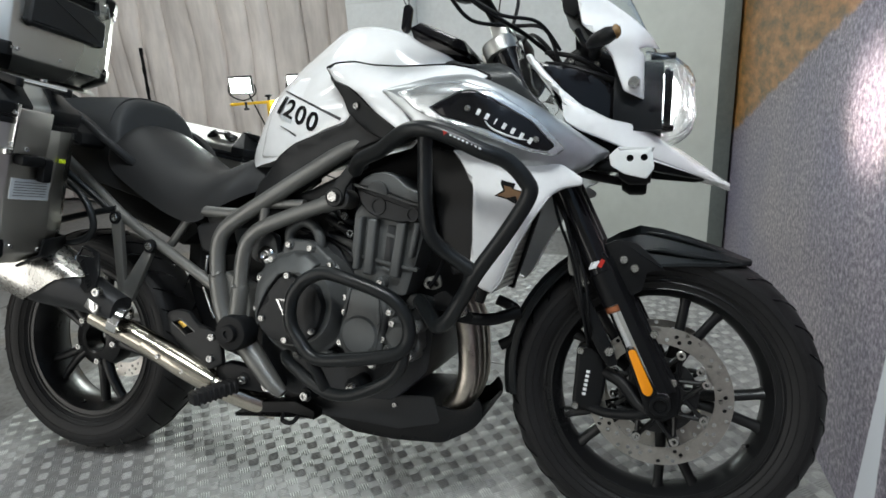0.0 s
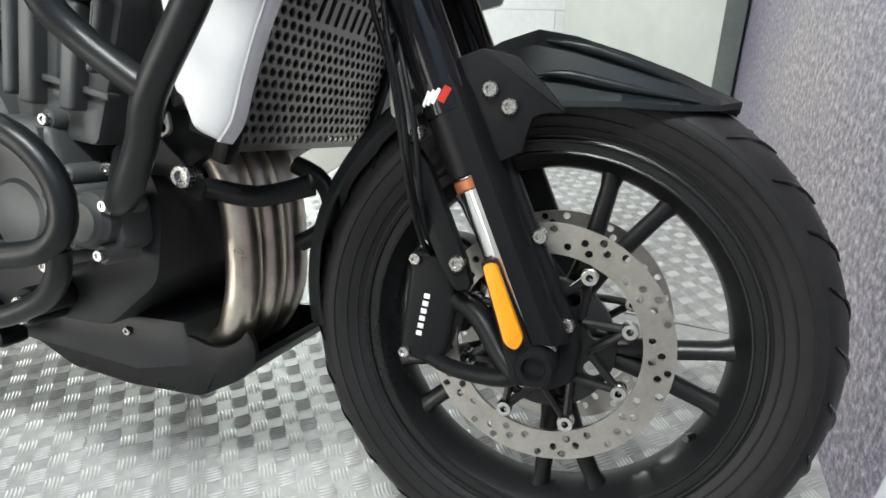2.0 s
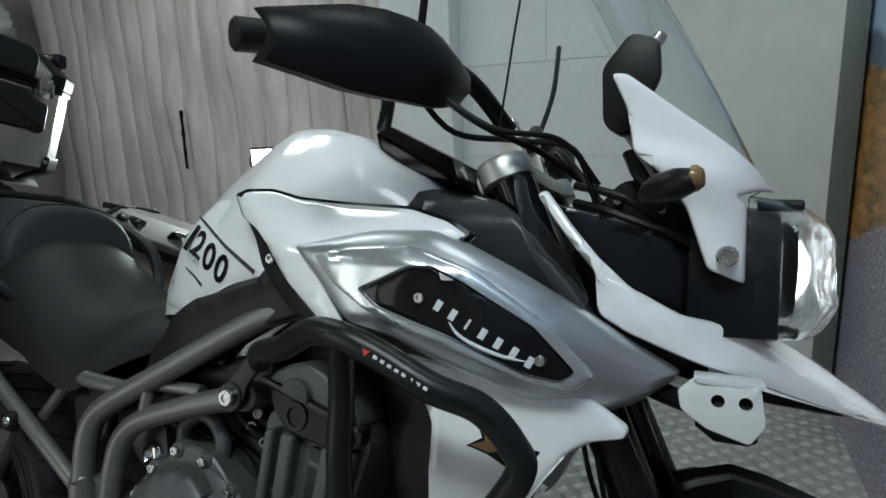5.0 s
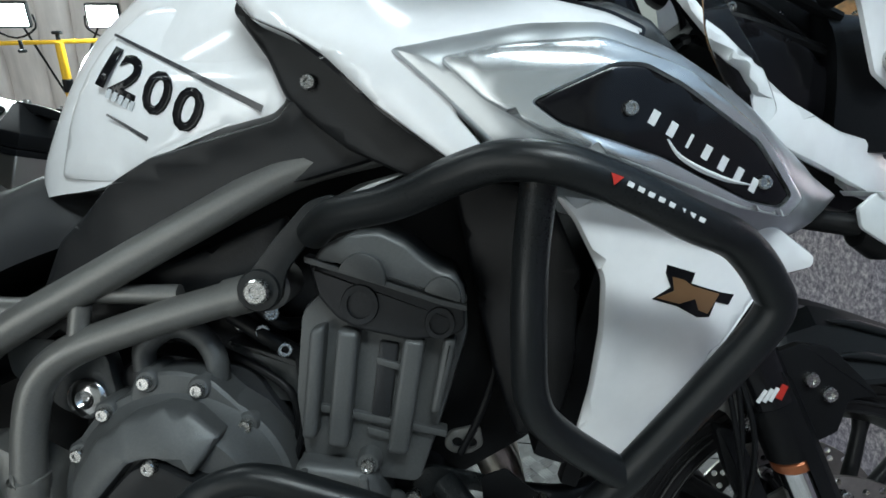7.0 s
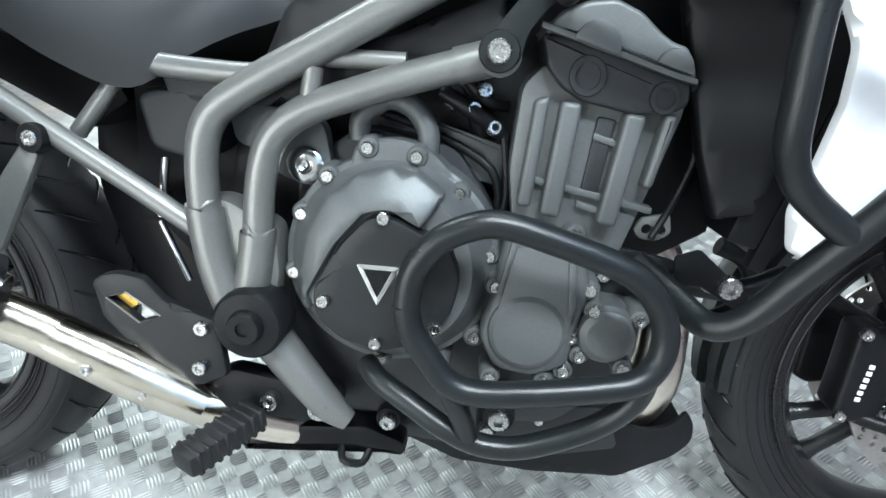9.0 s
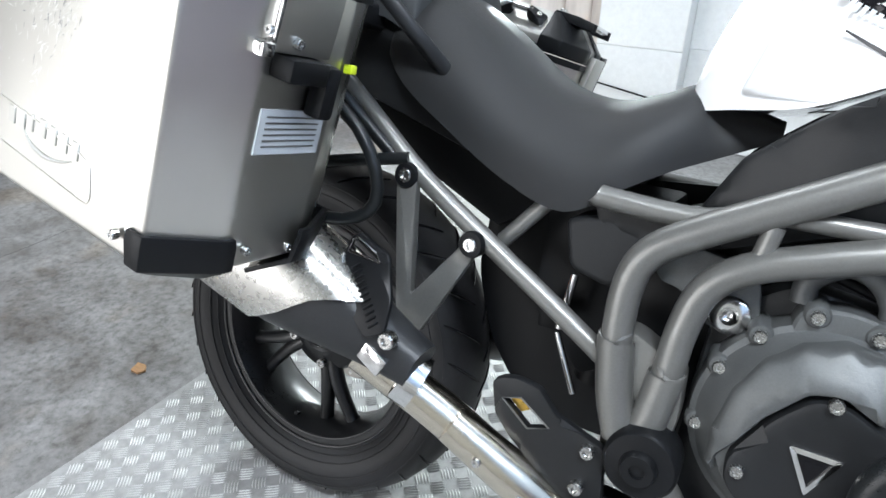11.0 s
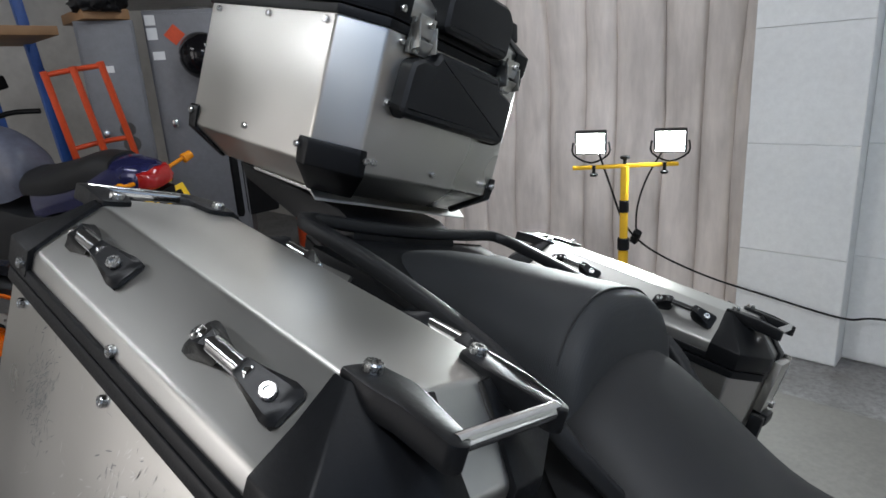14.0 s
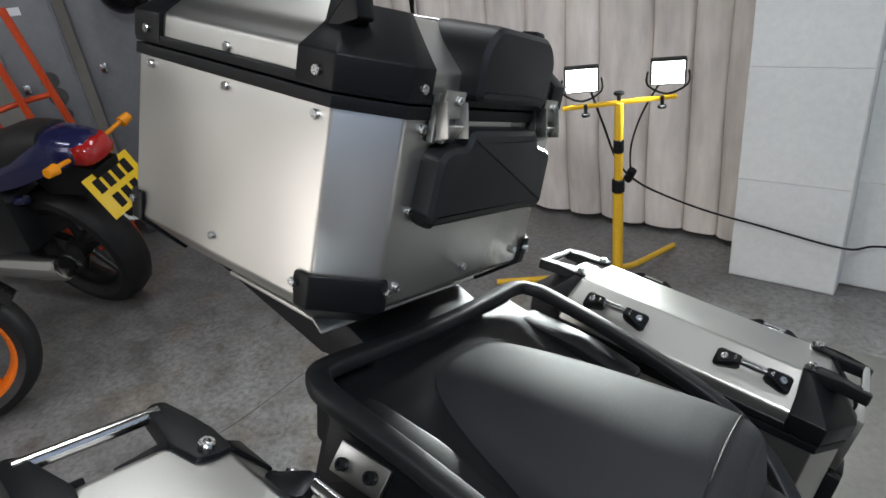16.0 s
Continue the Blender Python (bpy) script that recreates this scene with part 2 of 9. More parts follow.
def edge_dist(p, poly):
    best = 9.0
    for i in range(len(poly)):
        ax, ay = poly[i - 1]
        bx, by = poly[i]
        dx, dy = bx - ax, by - ay
        q = max(0, min(1, ((p[0] - ax) * dx + (p[1] - ay) * dy) / (dx * dx + dy * dy + 1e-12)))
        best = min(best, math.hypot(p[0] - ax - q * dx, p[1] - ay - q * dy))
    return best


def dense(poly, step):
    out = []
    for i in range(len(poly)):
        a, b = Vector(poly[i - 1]), Vector(poly[i])
        k = max(1, int((b - a).length / step))
        out += [tuple(a.lerp(b, j / k)) for j in range(k)]
    return out


def round_poly(poly, r, n=4):
    """Rounds the corners of an outline."""
    out = []
    k = len(poly)
    for i in range(k):
        a, b, c = Vector(poly[i - 1]), Vector(poly[i]), Vector(poly[(i + 1) % k])
        d = min(r, (a - b).length * 0.45, (c - b).length * 0.45)
        p, q = b + (a - b).normalized() * d, b + (c - b).normalized() * d
        for j in range(n + 1):
            t = j / n
            out.append(tuple(p * (1 - t) ** 2 + 2 * b * t * (1 - t) + q * t * t))
    return out


from mathutils.geometry import delaunay_2d_cdt


def sheet(bm, outline, g, th=0.004, step=0.02, rnd=0.004, corner=0.004, holes=(), place=None, sign=1):
    """A shaped panel: the outline in (x, z), its outer face at y = g(x, z), th thick towards +y, with rounded rims and real holes.
    place turns the (x, y, z) that comes out into another pose; sign -1 puts the thickness the other way."""
    poly = round_poly(outline, corner) if corner else list(outline)
    poly = dense(poly, step)
    loops = [poly] + [list(h) for h in holes]
    pts, cons = [], []
    for L in loops:
        s = len(pts)
        pts += [Vector(p) for p in L]
        cons += [(s + i, s + (i + 1) % len(L)) for i in range(len(L))]
    xs, zs = [p[0] for p in poly], [p[1] for p in poly]
    if rnd:
        cx, cz = sum(xs) / len(xs), sum(zs) / len(zs)
        for d in (rnd * 0.35, rnd):
            k = len(poly)
            for i in range(k):
                a, b, c = Vector(poly[i - 1]), Vector(poly[i]), Vector(poly[(i + 1) % k])
                tdir = (c - a).normalized()
                for nrm in (Vector((-tdir[1], tdir[0])), Vector((tdir[1], -tdir[0]))):
                    q = b + nrm * d
                    if inside(q, poly) and edge_dist(q, poly) > d * 0.8 and not any(inside(q, h) for h in holes):
                        pts.append(q)
    x = min(xs) + step / 2
    while x < max(xs):
        z = min(zs) + step / 2
        while z < max(zs):
            if inside((x, z), poly) and edge_dist((x, z), poly) > max(rnd, 0.3 * step) * 1.2 and not any(inside((x, z), h) or edge_dist((x, z), h) < step * 0.2 for h in holes):
                pts.append(Vector((x, z)))
            z += step
        x += step
    V, E, F, *_ = delaunay_2d_cdt(pts, cons, [], 0, 1e-6)
    keep = []
    for f in F:
        c = sum((V[i] for i in f), Vector((0, 0))) / len(f)
        if inside(c, poly) and not any(inside(c, h) for h in holes):
            keep.append(f)
    top, bot = {}, {}
    place = place or Matrix()
    for i in {i for f in keep for i in f}:
        px, pz = V[i]
        y = g(px, pz)
        d = edge_dist((px, pz), poly)
        sink = rnd - math.sqrt(max(0, rnd * rnd - (rnd - d) ** 2)) if rnd and d < rnd else 0
        top[i] = bm.verts.new(place @ Vector((px, y + sign * sink, pz)))
        bot[i] = bm.verts.new(place @ Vector((px, y + sign * th, pz)))
    count = {}
    for f in keep:
        bm.faces.new([top[i] for i in f])
        bm.faces.new([bot[i] for i in f][::-1])
        for a, b in zip(f, (*f[1:], f[0])):
            count.setdefault((min(a, b), max(a, b)), []).append((a, b))
    for es in count.values():
        if len(es) == 1:
            a, b = es[0]
            bm.faces.new((top[b], top[a], bot[a], bot[b]))
    return bm


def circle(cx, cz, r, n=12):
    return [(cx + r * math.cos(2 * math.pi * k / n), cz + r * math.sin(2 * math.pi * k / n)) for k in range(n)]


def prism(bm, outline, y0, y1, bevel=0.003, corner=0.0, place=None, seg=2):
    """An outline in (x, z) drawn out from y0 to y1, with bevelled edges."""
    poly = round_poly(outline, corner) if corner else outline
    t = bmesh.new()
    a = [t.verts.new((x, y0, z)) for x, z in poly]
    b = [t.verts.new((x, y1, z)) for x, z in poly]
    t.faces.new(a)
    t.faces.new(b[::-1])
    k = len(poly)
    for i in range(k):
        t.faces.new((a[i], b[i], b[(i + 1) % k], a[(i + 1) % k]))
    bmesh.ops.recalc_face_normals(t, faces=t.faces)
    if bevel:
        sel = [e for e in t.edges if e.calc_face_angle(0) > 0.5]
        bmesh.ops.bevel(t, geom=sel, offset=bevel, segments=seg, affect="EDGES", profile=0.6)
    return merge(bm, t, place)


def merge(bm, t, place=None):
    if place is not None:
        t.transform(place)
    me = bpy.data.meshes.new("tmp")
    t.to_mesh(me)
    t.free()
    bm.from_mesh(me)
    bpy.data.meshes.remove(me)
    return bm


def block(bm, m, sx, sy, sz, bevel=0.002, seg=2):
    t = bmesh.new()
    bmesh.ops.create_cube(t, size=1, matrix=Matrix.Diagonal((sx, sy, sz, 1)))
    if bevel:
        bmesh.ops.bevel(t, geom=t.edges[:], offset=bevel, segments=seg, affect="EDGES", profile=0.6)
    return merge(bm, t, m)


def loft(bm, rings, cap=True, closed=True):
    R = [[bm.verts.new(p) for p in r] for r in rings]
    for A, B in zip(R, R[1:]):
        k = len(A)
        for i in range(k if closed else k - 1):
            bm.faces.new((A[i], A[(i + 1) % k], B[(i + 1) % k], B[i]))
    if cap and closed:
        bm.faces.new(R[0][::-1])
        bm.faces.new(R[-1])
    return bm


def between(a, b):
    """A pose at a whose z axis points to b."""
    a, b = Vector(a), Vector(b)
    return Matrix.Translation(a) @ (b - a).to_track_quat("Z", "Y").to_matrix().to_4x4()


def rod(bm, a, b, r, seg=16, bevel=0.0, r2=None):
    h = (Vector(b) - Vector(a)).length
    r2 = r if r2 is None else r2
    k = bevel
    pr = [(0, 0), (r - k, 0), (r, k), (r2, h - k), (r2 - k, h), (0, h)] if k else [(0, 0), (r, 0), (r2, h), (0, h)]
    return lathe(bm, pr, between(a, b), seg)


BOLT_MESH = {}


def bolt(parent, p, r=0.007, d=(0, -1, 0), mat="bolt_steel", name="bolt", deep=0.35):
    """A small socket-head screw, all of one size on one mesh."""
    key = (round(r, 4), mat, deep)
    if key not in BOLT_MESH:
        bm = bmesh.new()
        lathe(bm, [(r * 0.45, r * deep), (r * 0.5, r * 0.75), (r * 0.85, r * 0.75), (r, r * 0.55), (r, -r * 0.6)], Matrix(), 12)
        lathe(bm, [(0, r * deep), (r * 0.45, r * deep)], Matrix(), 12)
        me = bpy.data.meshes.new(name)
        bm.to_mesh(me)
        bm.free()
        me.materials.append(M[mat])
        BOLT_MESH[key] = me
    ob = new(name, BOLT_MESH[key])
    ob.parent = parent
    off = BASE.get(parent.name, Vector())
    ob.matrix_basis = between(Vector(p) - off, Vector(p) - off + Vector(d))
    return ob

# ---------------------------------------------------------------- the workshop
def concrete():
    m, t, p = nodes_of("stained_concrete")
    a, b, c = noise_tex(t, 0.9, 6, 0.6), noise_tex(t, 7, 8, 0.65), noise_tex(t, 90, 4)
    r1 = ramp(t, a.outputs[0], [(0.3, (0.13, 0.127, 0.126)), (0.7, (0.23, 0.227, 0.224))])
    r2 = ramp(t, b.outputs[0], [(0.34, (0.66, 0.63, 0.6)), (0.5, (0.92, 0.92, 0.92)), (0.7, (1.1, 1.1, 1.11))])
    mx = t.nodes.new("ShaderNodeMix")
    mx.data_type, mx.blend_type = "RGBA", "MULTIPLY"
    mx.inputs[0].default_value = 1
    t.links.new(r1.outputs[0], mx.inputs[6])
    t.links.new(r2.outputs[0], mx.inputs[7])
    speck = ramp(t, noise_tex(t, 42, 6, 0.75).outputs[0], [(0.34, (0.62, 0.61, 0.6)), (0.5, (1, 1, 1)), (0.68, (1.3, 1.3, 1.3))])
    rust = ramp(t, noise_tex(t, 2.3, 6, 0.6).outputs[0], [(0.55, (1, 1, 1)), (0.64, (1.06, 0.98, 0.88)), (0.74, (0.78, 0.72, 0.66))])
    out = mx.outputs[2]
    for src in (speck, rust):
        m2 = t.nodes.new("ShaderNodeMix")
        m2.data_type, m2.blend_type = "RGBA", "MULTIPLY"
        m2.inputs[0].default_value = 1
        t.links.new(out, m2.inputs[6])
        t.links.new(src.outputs[0], m2.inputs[7])
        out = m2.outputs[2]
    t.links.new(out, p.inputs["Base Color"])
    rr = ramp(t, b.outputs[0], [(0.35, (0.35,) * 3), (0.65, (0.7,) * 3)])
    t.links.new(rr.outputs[0], p.inputs["Roughness"])
    bump(t, p, c.outputs[0], 0.3, 0.002)
    bump(t, p, b.outputs[0], 0.3, 0.004)
    return m


M["concrete"] = concrete()
M["plate"] = surface("worn_aluminium_tread_plate", (0.29, 0.29, 0.286), 0.55, metal=0.2, vary=0.25, grain=70, big=3.5, relief=0.12, rough_vary=0.14)
M["dusty"] = surface("dusty_bare_plinth", (0.135, 0.13, 0.12), 0.72, vary=0.2, grain=60, big=3, relief=0.25)
# paler than the sheet: the glint along the bars is put into their colour
M["tread"] = surface("pale_tread_bars", (0.41, 0.41, 0.404), 0.5, metal=0.35, vary=0.2, grain=70, big=4, relief=0.08)
M["wall"] = surface("painted_block_wall", (0.72, 0.74, 0.74), 0.6, vary=0.07, grain=45, big=2, relief=0.5)
M["panel"] = surface("painted_steel_door", (0.52, 0.54, 0.51), 0.5, vary=0.08, grain=12, big=1.6, relief=0.1)
M["post"] = surface("dark_grey_post", (0.16, 0.18, 0.17), 0.4, metal=0.3, vary=0.15)
M["curtain"] = surface("stained_insulation_curtain", (0.66, 0.61, 0.575), 0.75, vary=0.26, grain=14, big=1.3, relief=0.35, stretch=(1, 1, 0.18))
M["roof"] = surface("dark_sheet_roof", (0.07, 0.07, 0.068), 0.7, vary=0.3)
M["locker"] = surface("grey_locker_steel", (0.17, 0.175, 0.19), 0.42, vary=0.12, grain=30, big=3)
M["shed_wall"] = surface("pale_shed_wall", (0.5, 0.49, 0.46), 0.7, vary=0.15, grain=10, big=1.5)
M["blue"] = surface("blue_painted_steel", (0.02, 0.09, 0.35), 0.4, vary=0.2)
M["trolley"] = surface("red_trolley_paint", (0.62, 0.07, 0.015), 0.4, vary=0.15)
M["yellow"] = surface("yellow_stand_paint", (0.72, 0.42, 0.02), 0.35, vary=0.08)
M["wood"] = surface("rough_pine", (0.3, 0.17, 0.08), 0.6, vary=0.3, grain=40, stretch=(1, 12, 12))
M["film"] = surface("crumpled_white_sheeting", (0.7, 0.7, 0.68), 0.45, vary=0.1, grain=18, relief=0.8)
M["dark_blue"] = surface("metallic_blue_paint", (0.02, 0.022, 0.09), 0.2, metal=0.3, vary=0.2, coat=0.5)
M["plate_yellow"] = surface("yellow_reflective_plate", (0.8, 0.52, 0.01), 0.4, vary=0.05)
M["orange_rim"] = surface("orange_wheel_paint", (0.85, 0.17, 0.005), 0.3, vary=0.08)
M["red_lens"] = surface("red_lamp_lens", (0.4, 0.012, 0.012), 0.15, vary=0.15, coat=0.5)
M["grey_cover"] = surface("grey_tank_cover", (0.1, 0.11, 0.15), 0.45, vary=0.3, grain=25, relief=0.5)


def slab(name, x0, x1, y0, y1, z0, z1, mat, bevel=0.0):
    bm = bmesh.new()
    block(bm, Matrix.Translation(((x0 + x1) / 2, (y0 + y1) / 2, (z0 + z1) / 2)), x1 - x0, y1 - y0, z1 - z0, bevel)
    return part(name, bm, mat, None)


tagged(slab("ground", -9, 4, -5, 5, FLOOR - 0.3, FLOOR - 0.005, "concrete"), "grey stained concrete workshop floor with cracks", "floor", kind="structure")
bm = bmesh.new()
rng = random.Random(11)
tube(bm, [(-2.246 + rng.uniform(-0.012, 0.012), -1.9 + 0.14 * k, FLOOR - 0.0055) for k in range(28)], [rng.uniform(0.0008, 0.003) for k in range(28)], 6, 3)
tagged(part("floor_crack", bm, "roof", None), "dark crack across the concrete workshop floor", "crack", kind="structure")

# tread plate, two sheets with a joint between them
PX0, PX1 = -1.155, 1.24
sheet_a = slab("floor_plate", PX0, PX1, -2.6, 0.586, FLOOR - 0.005, PLATE - 0.0012, "plate")
sheet_b = slab("floor_plate", -0.298, PX1, 0.59, 1.735, FLOOR - 0.005, PLATE - 0.0012, "plate")
tagged(slab("plinth", PX0, -0.302, 0.59, 1.735, FLOOR - 0.005, PLATE - 0.0012, "dusty"), "dusty bare grey plinth beside the tread plate", "plinth", kind="structure")
for ob in (sheet_a, sheet_b):
    tagged(ob, "worn aluminium five-bar tread plate sheet on a low plinth", "tread plate", "floor plates", "structure")


def treads(name, x0, x1, y0, y1, parent, pitch=0.0365):
    """Raised bars of the tread plate, five to a group, groups turned by turns."""
    V, Fc = [], []
    rng = np.random.default_rng(3)
    h = 0.0022
    ny, nx = int((y1 - y0) / pitch), int((x1 - x0) / pitch)
    for i in range(nx):
        for j in range(ny):
            cx, cy = x0 + (i + 0.5) * pitch, y0 + (j + 0.5) * pitch
            a = math.radians(42 if (i + j) % 2 else -48)
            ca, sa = math.cos(a), math.sin(a)
            for k in range(-2, 3):
                ln, wd = 0.0165 - 0.0012 * abs(k), 0.002
                o = k * 0.0058
                s = len(V)
                for u, v, z in ((-ln, 0, 0), (-ln * 0.5, -wd, 0), (ln * 0.5, -wd, 0), (ln, 0, 0), (ln * 0.5, wd, 0), (-ln * 0.5, wd, 0), (-ln * 0.7, 0, h), (ln * 0.7, 0, h)):
                    v += o
                    V.append((cx + u * ca - v * sa, cy + u * sa + v * ca, PLATE - 0.0013 + z))
                Fc += [(s, s + 1, s + 6), (s + 1, s + 2, s + 7, s + 6), (s + 2, s + 3, s + 7), (s + 3, s + 4, s + 7), (s + 4, s + 5, s + 6, s + 7), (s + 5, s, s + 6)]
    me = bpy.data.meshes.new(name)
    me.from_pydata(V, [], Fc)
    me.polygons.foreach_set("use_smooth", [True] * len(me.polygons))
    me.materials.append(M["tread"])
    ob = new(name, me)
    ob.parent = parent
    return tagged(ob, kind="stuff")


treads("tread_bars", PX0 + 0.01, 1.14, -1.24, 0.584, sheet_a)
treads("tread_bars", -0.292, 1.07, 0.594, 1.73, sheet_b)


# walls
def block_wall(name, x0, x1, y, h, label, thick=0.2, course=0.44, length=0.9):
    """A painted wall with shallow recessed joints between its blocks."""
    root = slab(name, x0, x1, y + 0.006, y + thick, FLOOR - 0.01, h, "wall")
    tagged(root, label, "wall", kind="structure")
    rng = random.Random(int(abs(x0) * 100))
    z, row = FLOOR, 0
    shared = {}
    while z < h - 0.02:
        x = x0 - (length / 2 if row % 2 else 0)
        while x < x1:
            a, b = max(x, x0), min(x + length, x1)
            if b - a > 0.02:
                key = round(b - a, 3)
                if key not in shared:
                    bm = bmesh.new()
                    block(bm, Matrix(), b - a - 0.0016, 0.02, course - 0.0016, 0.0016, 1)
                    me = bpy.data.meshes.new("block")
                    bm.to_mesh(me)
                    bm.free()
                    me.materials.append(M["wall"])
                    shared[key] = me
                ob = new("block", shared[key])
                ob.parent = root
                ob.location = ((a + b) / 2, y + 0.008 + rng.uniform(-0.0012, 0.0012), z + course / 2)
            x += length
        z += course
        row += 1
    return root


block_wall("wall_pier", -1.11, -0.715, 2.14, 3.2, "white painted concrete block pier beside the curtain", thick=0.3)
block_wall("wall_back", -0.715, 0.34, 2.25, 3.2, "white painted concrete block wall behind the motorcycle")
SLANT = Matrix.Translation((0.868, 1.69, 0)) @ pose(0, 0, 0, 0, 0, -31.5)


def slanted(name, x0, x1, y0, y1, z0, z1, mat, bevel=0.0):
    """A slab in the slanting plane of the steel door; x runs along it from the post."""
    bm = bmesh.new()
    block(bm, SLANT @ Matrix.Translation(((x0 + x1) / 2, (y0 + y1) / 2, (z0 + z1) / 2)), abs(x1 - x0), y1 - y0, z1 - z0, bevel)
    return part(name, bm, mat, None)


tagged(slanted("door_1", -0.70, 0.0, 0.0, 0.05, PLATE, 2.6, "panel", 0.004), "pale grey-green painted steel door, closed", "door", kind="structure")
tagged(slab("door_post", 0.868, 0.932, 1.69, 1.80, FLOOR, 2.8, "post", 0.004), "dark grey-green steel door post", "post", kind="structure")
tagged(slanted("wall_over_door", -0.74, 0.1, 0.0, 0.2, 2.604, 3.3, "wall"), "white wall above the steel door", "wall", kind="structure")


def mural_material():
    """A photo mural of a road: gravelly asphalt with a white edge line, dry field, far hills and sky. x runs along the wall, z up."""
    m, t, p = nodes_of("road_photo_mural")
    co = t.nodes.new("ShaderNodeTexCoord")
    xyz = t.nodes.new("ShaderNodeSeparateXYZ")
    t.links.new(co.outputs["Object"], xyz.inputs[0])

    def calc(op, a, b=None, clamp=False):
        n = t.nodes.new("ShaderNodeMath")
        n.operation, n.use_clamp = op, clamp
        for i, v in enumerate((a, b)):
            if v is None:
                continue
            if isinstance(v, (int, float)):
                n.inputs[i].default_value = v
            else:
                t.links.new(v, n.inputs[i])
        return n.outputs[0]

    def blend(f, a, b):
        n = t.nodes.new("ShaderNodeMix")
        n.data_type = "RGBA"
        t.links.new(f, n.inputs[0])
        for k, v in ((6, a), (7, b)):
            if isinstance(v, tuple):
                n.inputs[k].default_value = (*v, 1)
            else:
                t.links.new(v, n.inputs[k])
        return n.outputs[2]

    u, z = xyz.outputs[1], xyz.outputs[2]
    g1, g2, f1 = noise_tex(t, 75, 5, 0.75), noise_tex(t, 1.6, 3), noise_tex(t, 9, 8, 0.7, (1, 1, 3))
    gravel = ramp(t, g1.outputs[0], [(0.36, (0.05, 0.045, 0.065)), (0.5, (0.2, 0.187, 0.222)), (0.66, (0.5, 0.47, 0.5))]).outputs[0]
    tone = ramp(t, g2.outputs[0], [(0.35, (0.75, 0.72, 0.85)), (0.7, (1.2, 1.12, 1.05))]).outputs[0]
    mm = t.nodes.new("ShaderNodeMix")
    mm.data_type, mm.blend_type = "RGBA", "MULTIPLY"
    mm.inputs[0].default_value = 1
    t.links.new(gravel, mm.inputs[6])
    t.links.new(tone, mm.inputs[7])
    field = ramp(t, f1.outputs[0], [(0.34, (0.05, 0.045, 0.015)), (0.46, (0.19, 0.1, 0.03)), (0.57, (0.36, 0.16, 0.045)), (0.7, (0.44, 0.27, 0.12))]).outputs[0]
    wob = calc("MULTIPLY", calc("SUBTRACT", f1.outputs[0], 0.5), 0.06)
    edge = calc("ADD", calc("ADD", calc("MULTIPLY", u, 0.355), z), wob)
    col = blend(calc("MULTIPLY", calc("SUBTRACT", edge, 1.245), 60, True), mm.outputs[2], field)
    hill = calc("MULTIPLY", calc("SUBTRACT", calc("ADD", z, calc("MULTIPLY", g2.outputs[0], 0.12)), 1.24), 80, True)
    col = blend(hill, col, (0.10, 0.12, 0.17))
    sky = calc("MULTIPLY", calc("SUBTRACT", calc("ADD", z, calc("MULTIPLY", g2.outputs[0], 0.3)), 1.40), 40, True)
    col = blend(sky, col, (0.32, 0.42, 0.58))
    # the white line, narrowing upwards
    mid = calc("ABSOLUTE", calc("SUBTRACT", u, calc("ADD", calc("MULTIPLY", z, 0.01), 0.08)))
    wide = calc("SUBTRACT", 0.0545, calc("MULTIPLY", z, 0.083))
    line = calc("MULTIPLY", calc("SUBTRACT", wide, calc("ADD", mid, calc("MULTIPLY", wob, 0.12))), 250, True)
    col = blend(line, col, (0.62, 0.64, 0.7))
    t.links.new(col, p.inputs["Base Color"])
    p.inputs["Roughness"].default_value = 0.34
    fine = noise_tex(t, 350, 3)
    bump(t, p, fine.outputs[0], 0.12, 0.0006)
    return m


M["mural"] = mural_material()
bm = bmesh.new()
block(bm, Matrix.Translation((0.06, -0.67, 1.6)), 0.12, 4.9, 3.3, 0)
mural = part("wall_mural", bm, "mural", None)
mural.matrix_world = pose(1.149, 0, FLOOR, 0, 0, 7.0)
tagged(mural, "photo mural wall showing a gravelly road and dry field", "mural wall", kind="structure")


def curtain(name, x0, x1, y, z1):
    """A hanging quilted insulation curtain with vertical puffed folds."""
    bm = bmesh.new()
    rng = random.Random(5)
    cols, x = [], x0
    while x < x1:
        w = rng.uniform(0.16, 0.25)
        cols.append((x, w, rng.uniform(0.055, 0.085), rng.uniform(-0.02, 0.02)))
        x += w
    xs = []
    for cx, w, d, s in cols:
        xs += [(cx + w * f, d, s, f) for f in (0.0, 0.02, 0.05, 0.12, 0.25, 0.4, 0.6, 0.75, 0.88, 0.95, 0.98)]
    rows = 26
    grid = []
    for j in range(rows + 1):
        z = FLOOR + 0.03 + (z1 - FLOOR - 0.03) * j / rows
        line = []
        for cx, d, s, q in xs:
            puff = math.sin(math.pi * q) ** 0.2 if 0 < q < 1 else 0.0
            wob = noise.noise(Vector((cx * 2.3, z * 1.4, 3))) * 0.05 + noise.noise(Vector((cx * 9, z * 5, 7))) * 0.012
            hem = 0.02 * noise.noise(Vector((cx * 3, 1, 1))) if j == 0 else 0
            line.append(bm.verts.new((cx + s * z * 0.4 + noise.noise(Vector((cx, z * 0.8, 9))) * 0.03, y - d * puff + wob, z + hem)))
        grid.append(line)
    for A, B in zip(grid, grid[1:]):
        for i in range(len(A) - 1):
            bm.faces.new((A[i], A[i + 1], B[i + 1], B[i]))
    r = bmesh.ops.extrude_face_region(bm, geom=bm.faces[:])
    for v in [g for g in r["geom"] if isinstance(g, bmesh.types.BMVert)]:
        v.co.y += 0.03
    return part(name, bm, "curtain", None, angle=60)


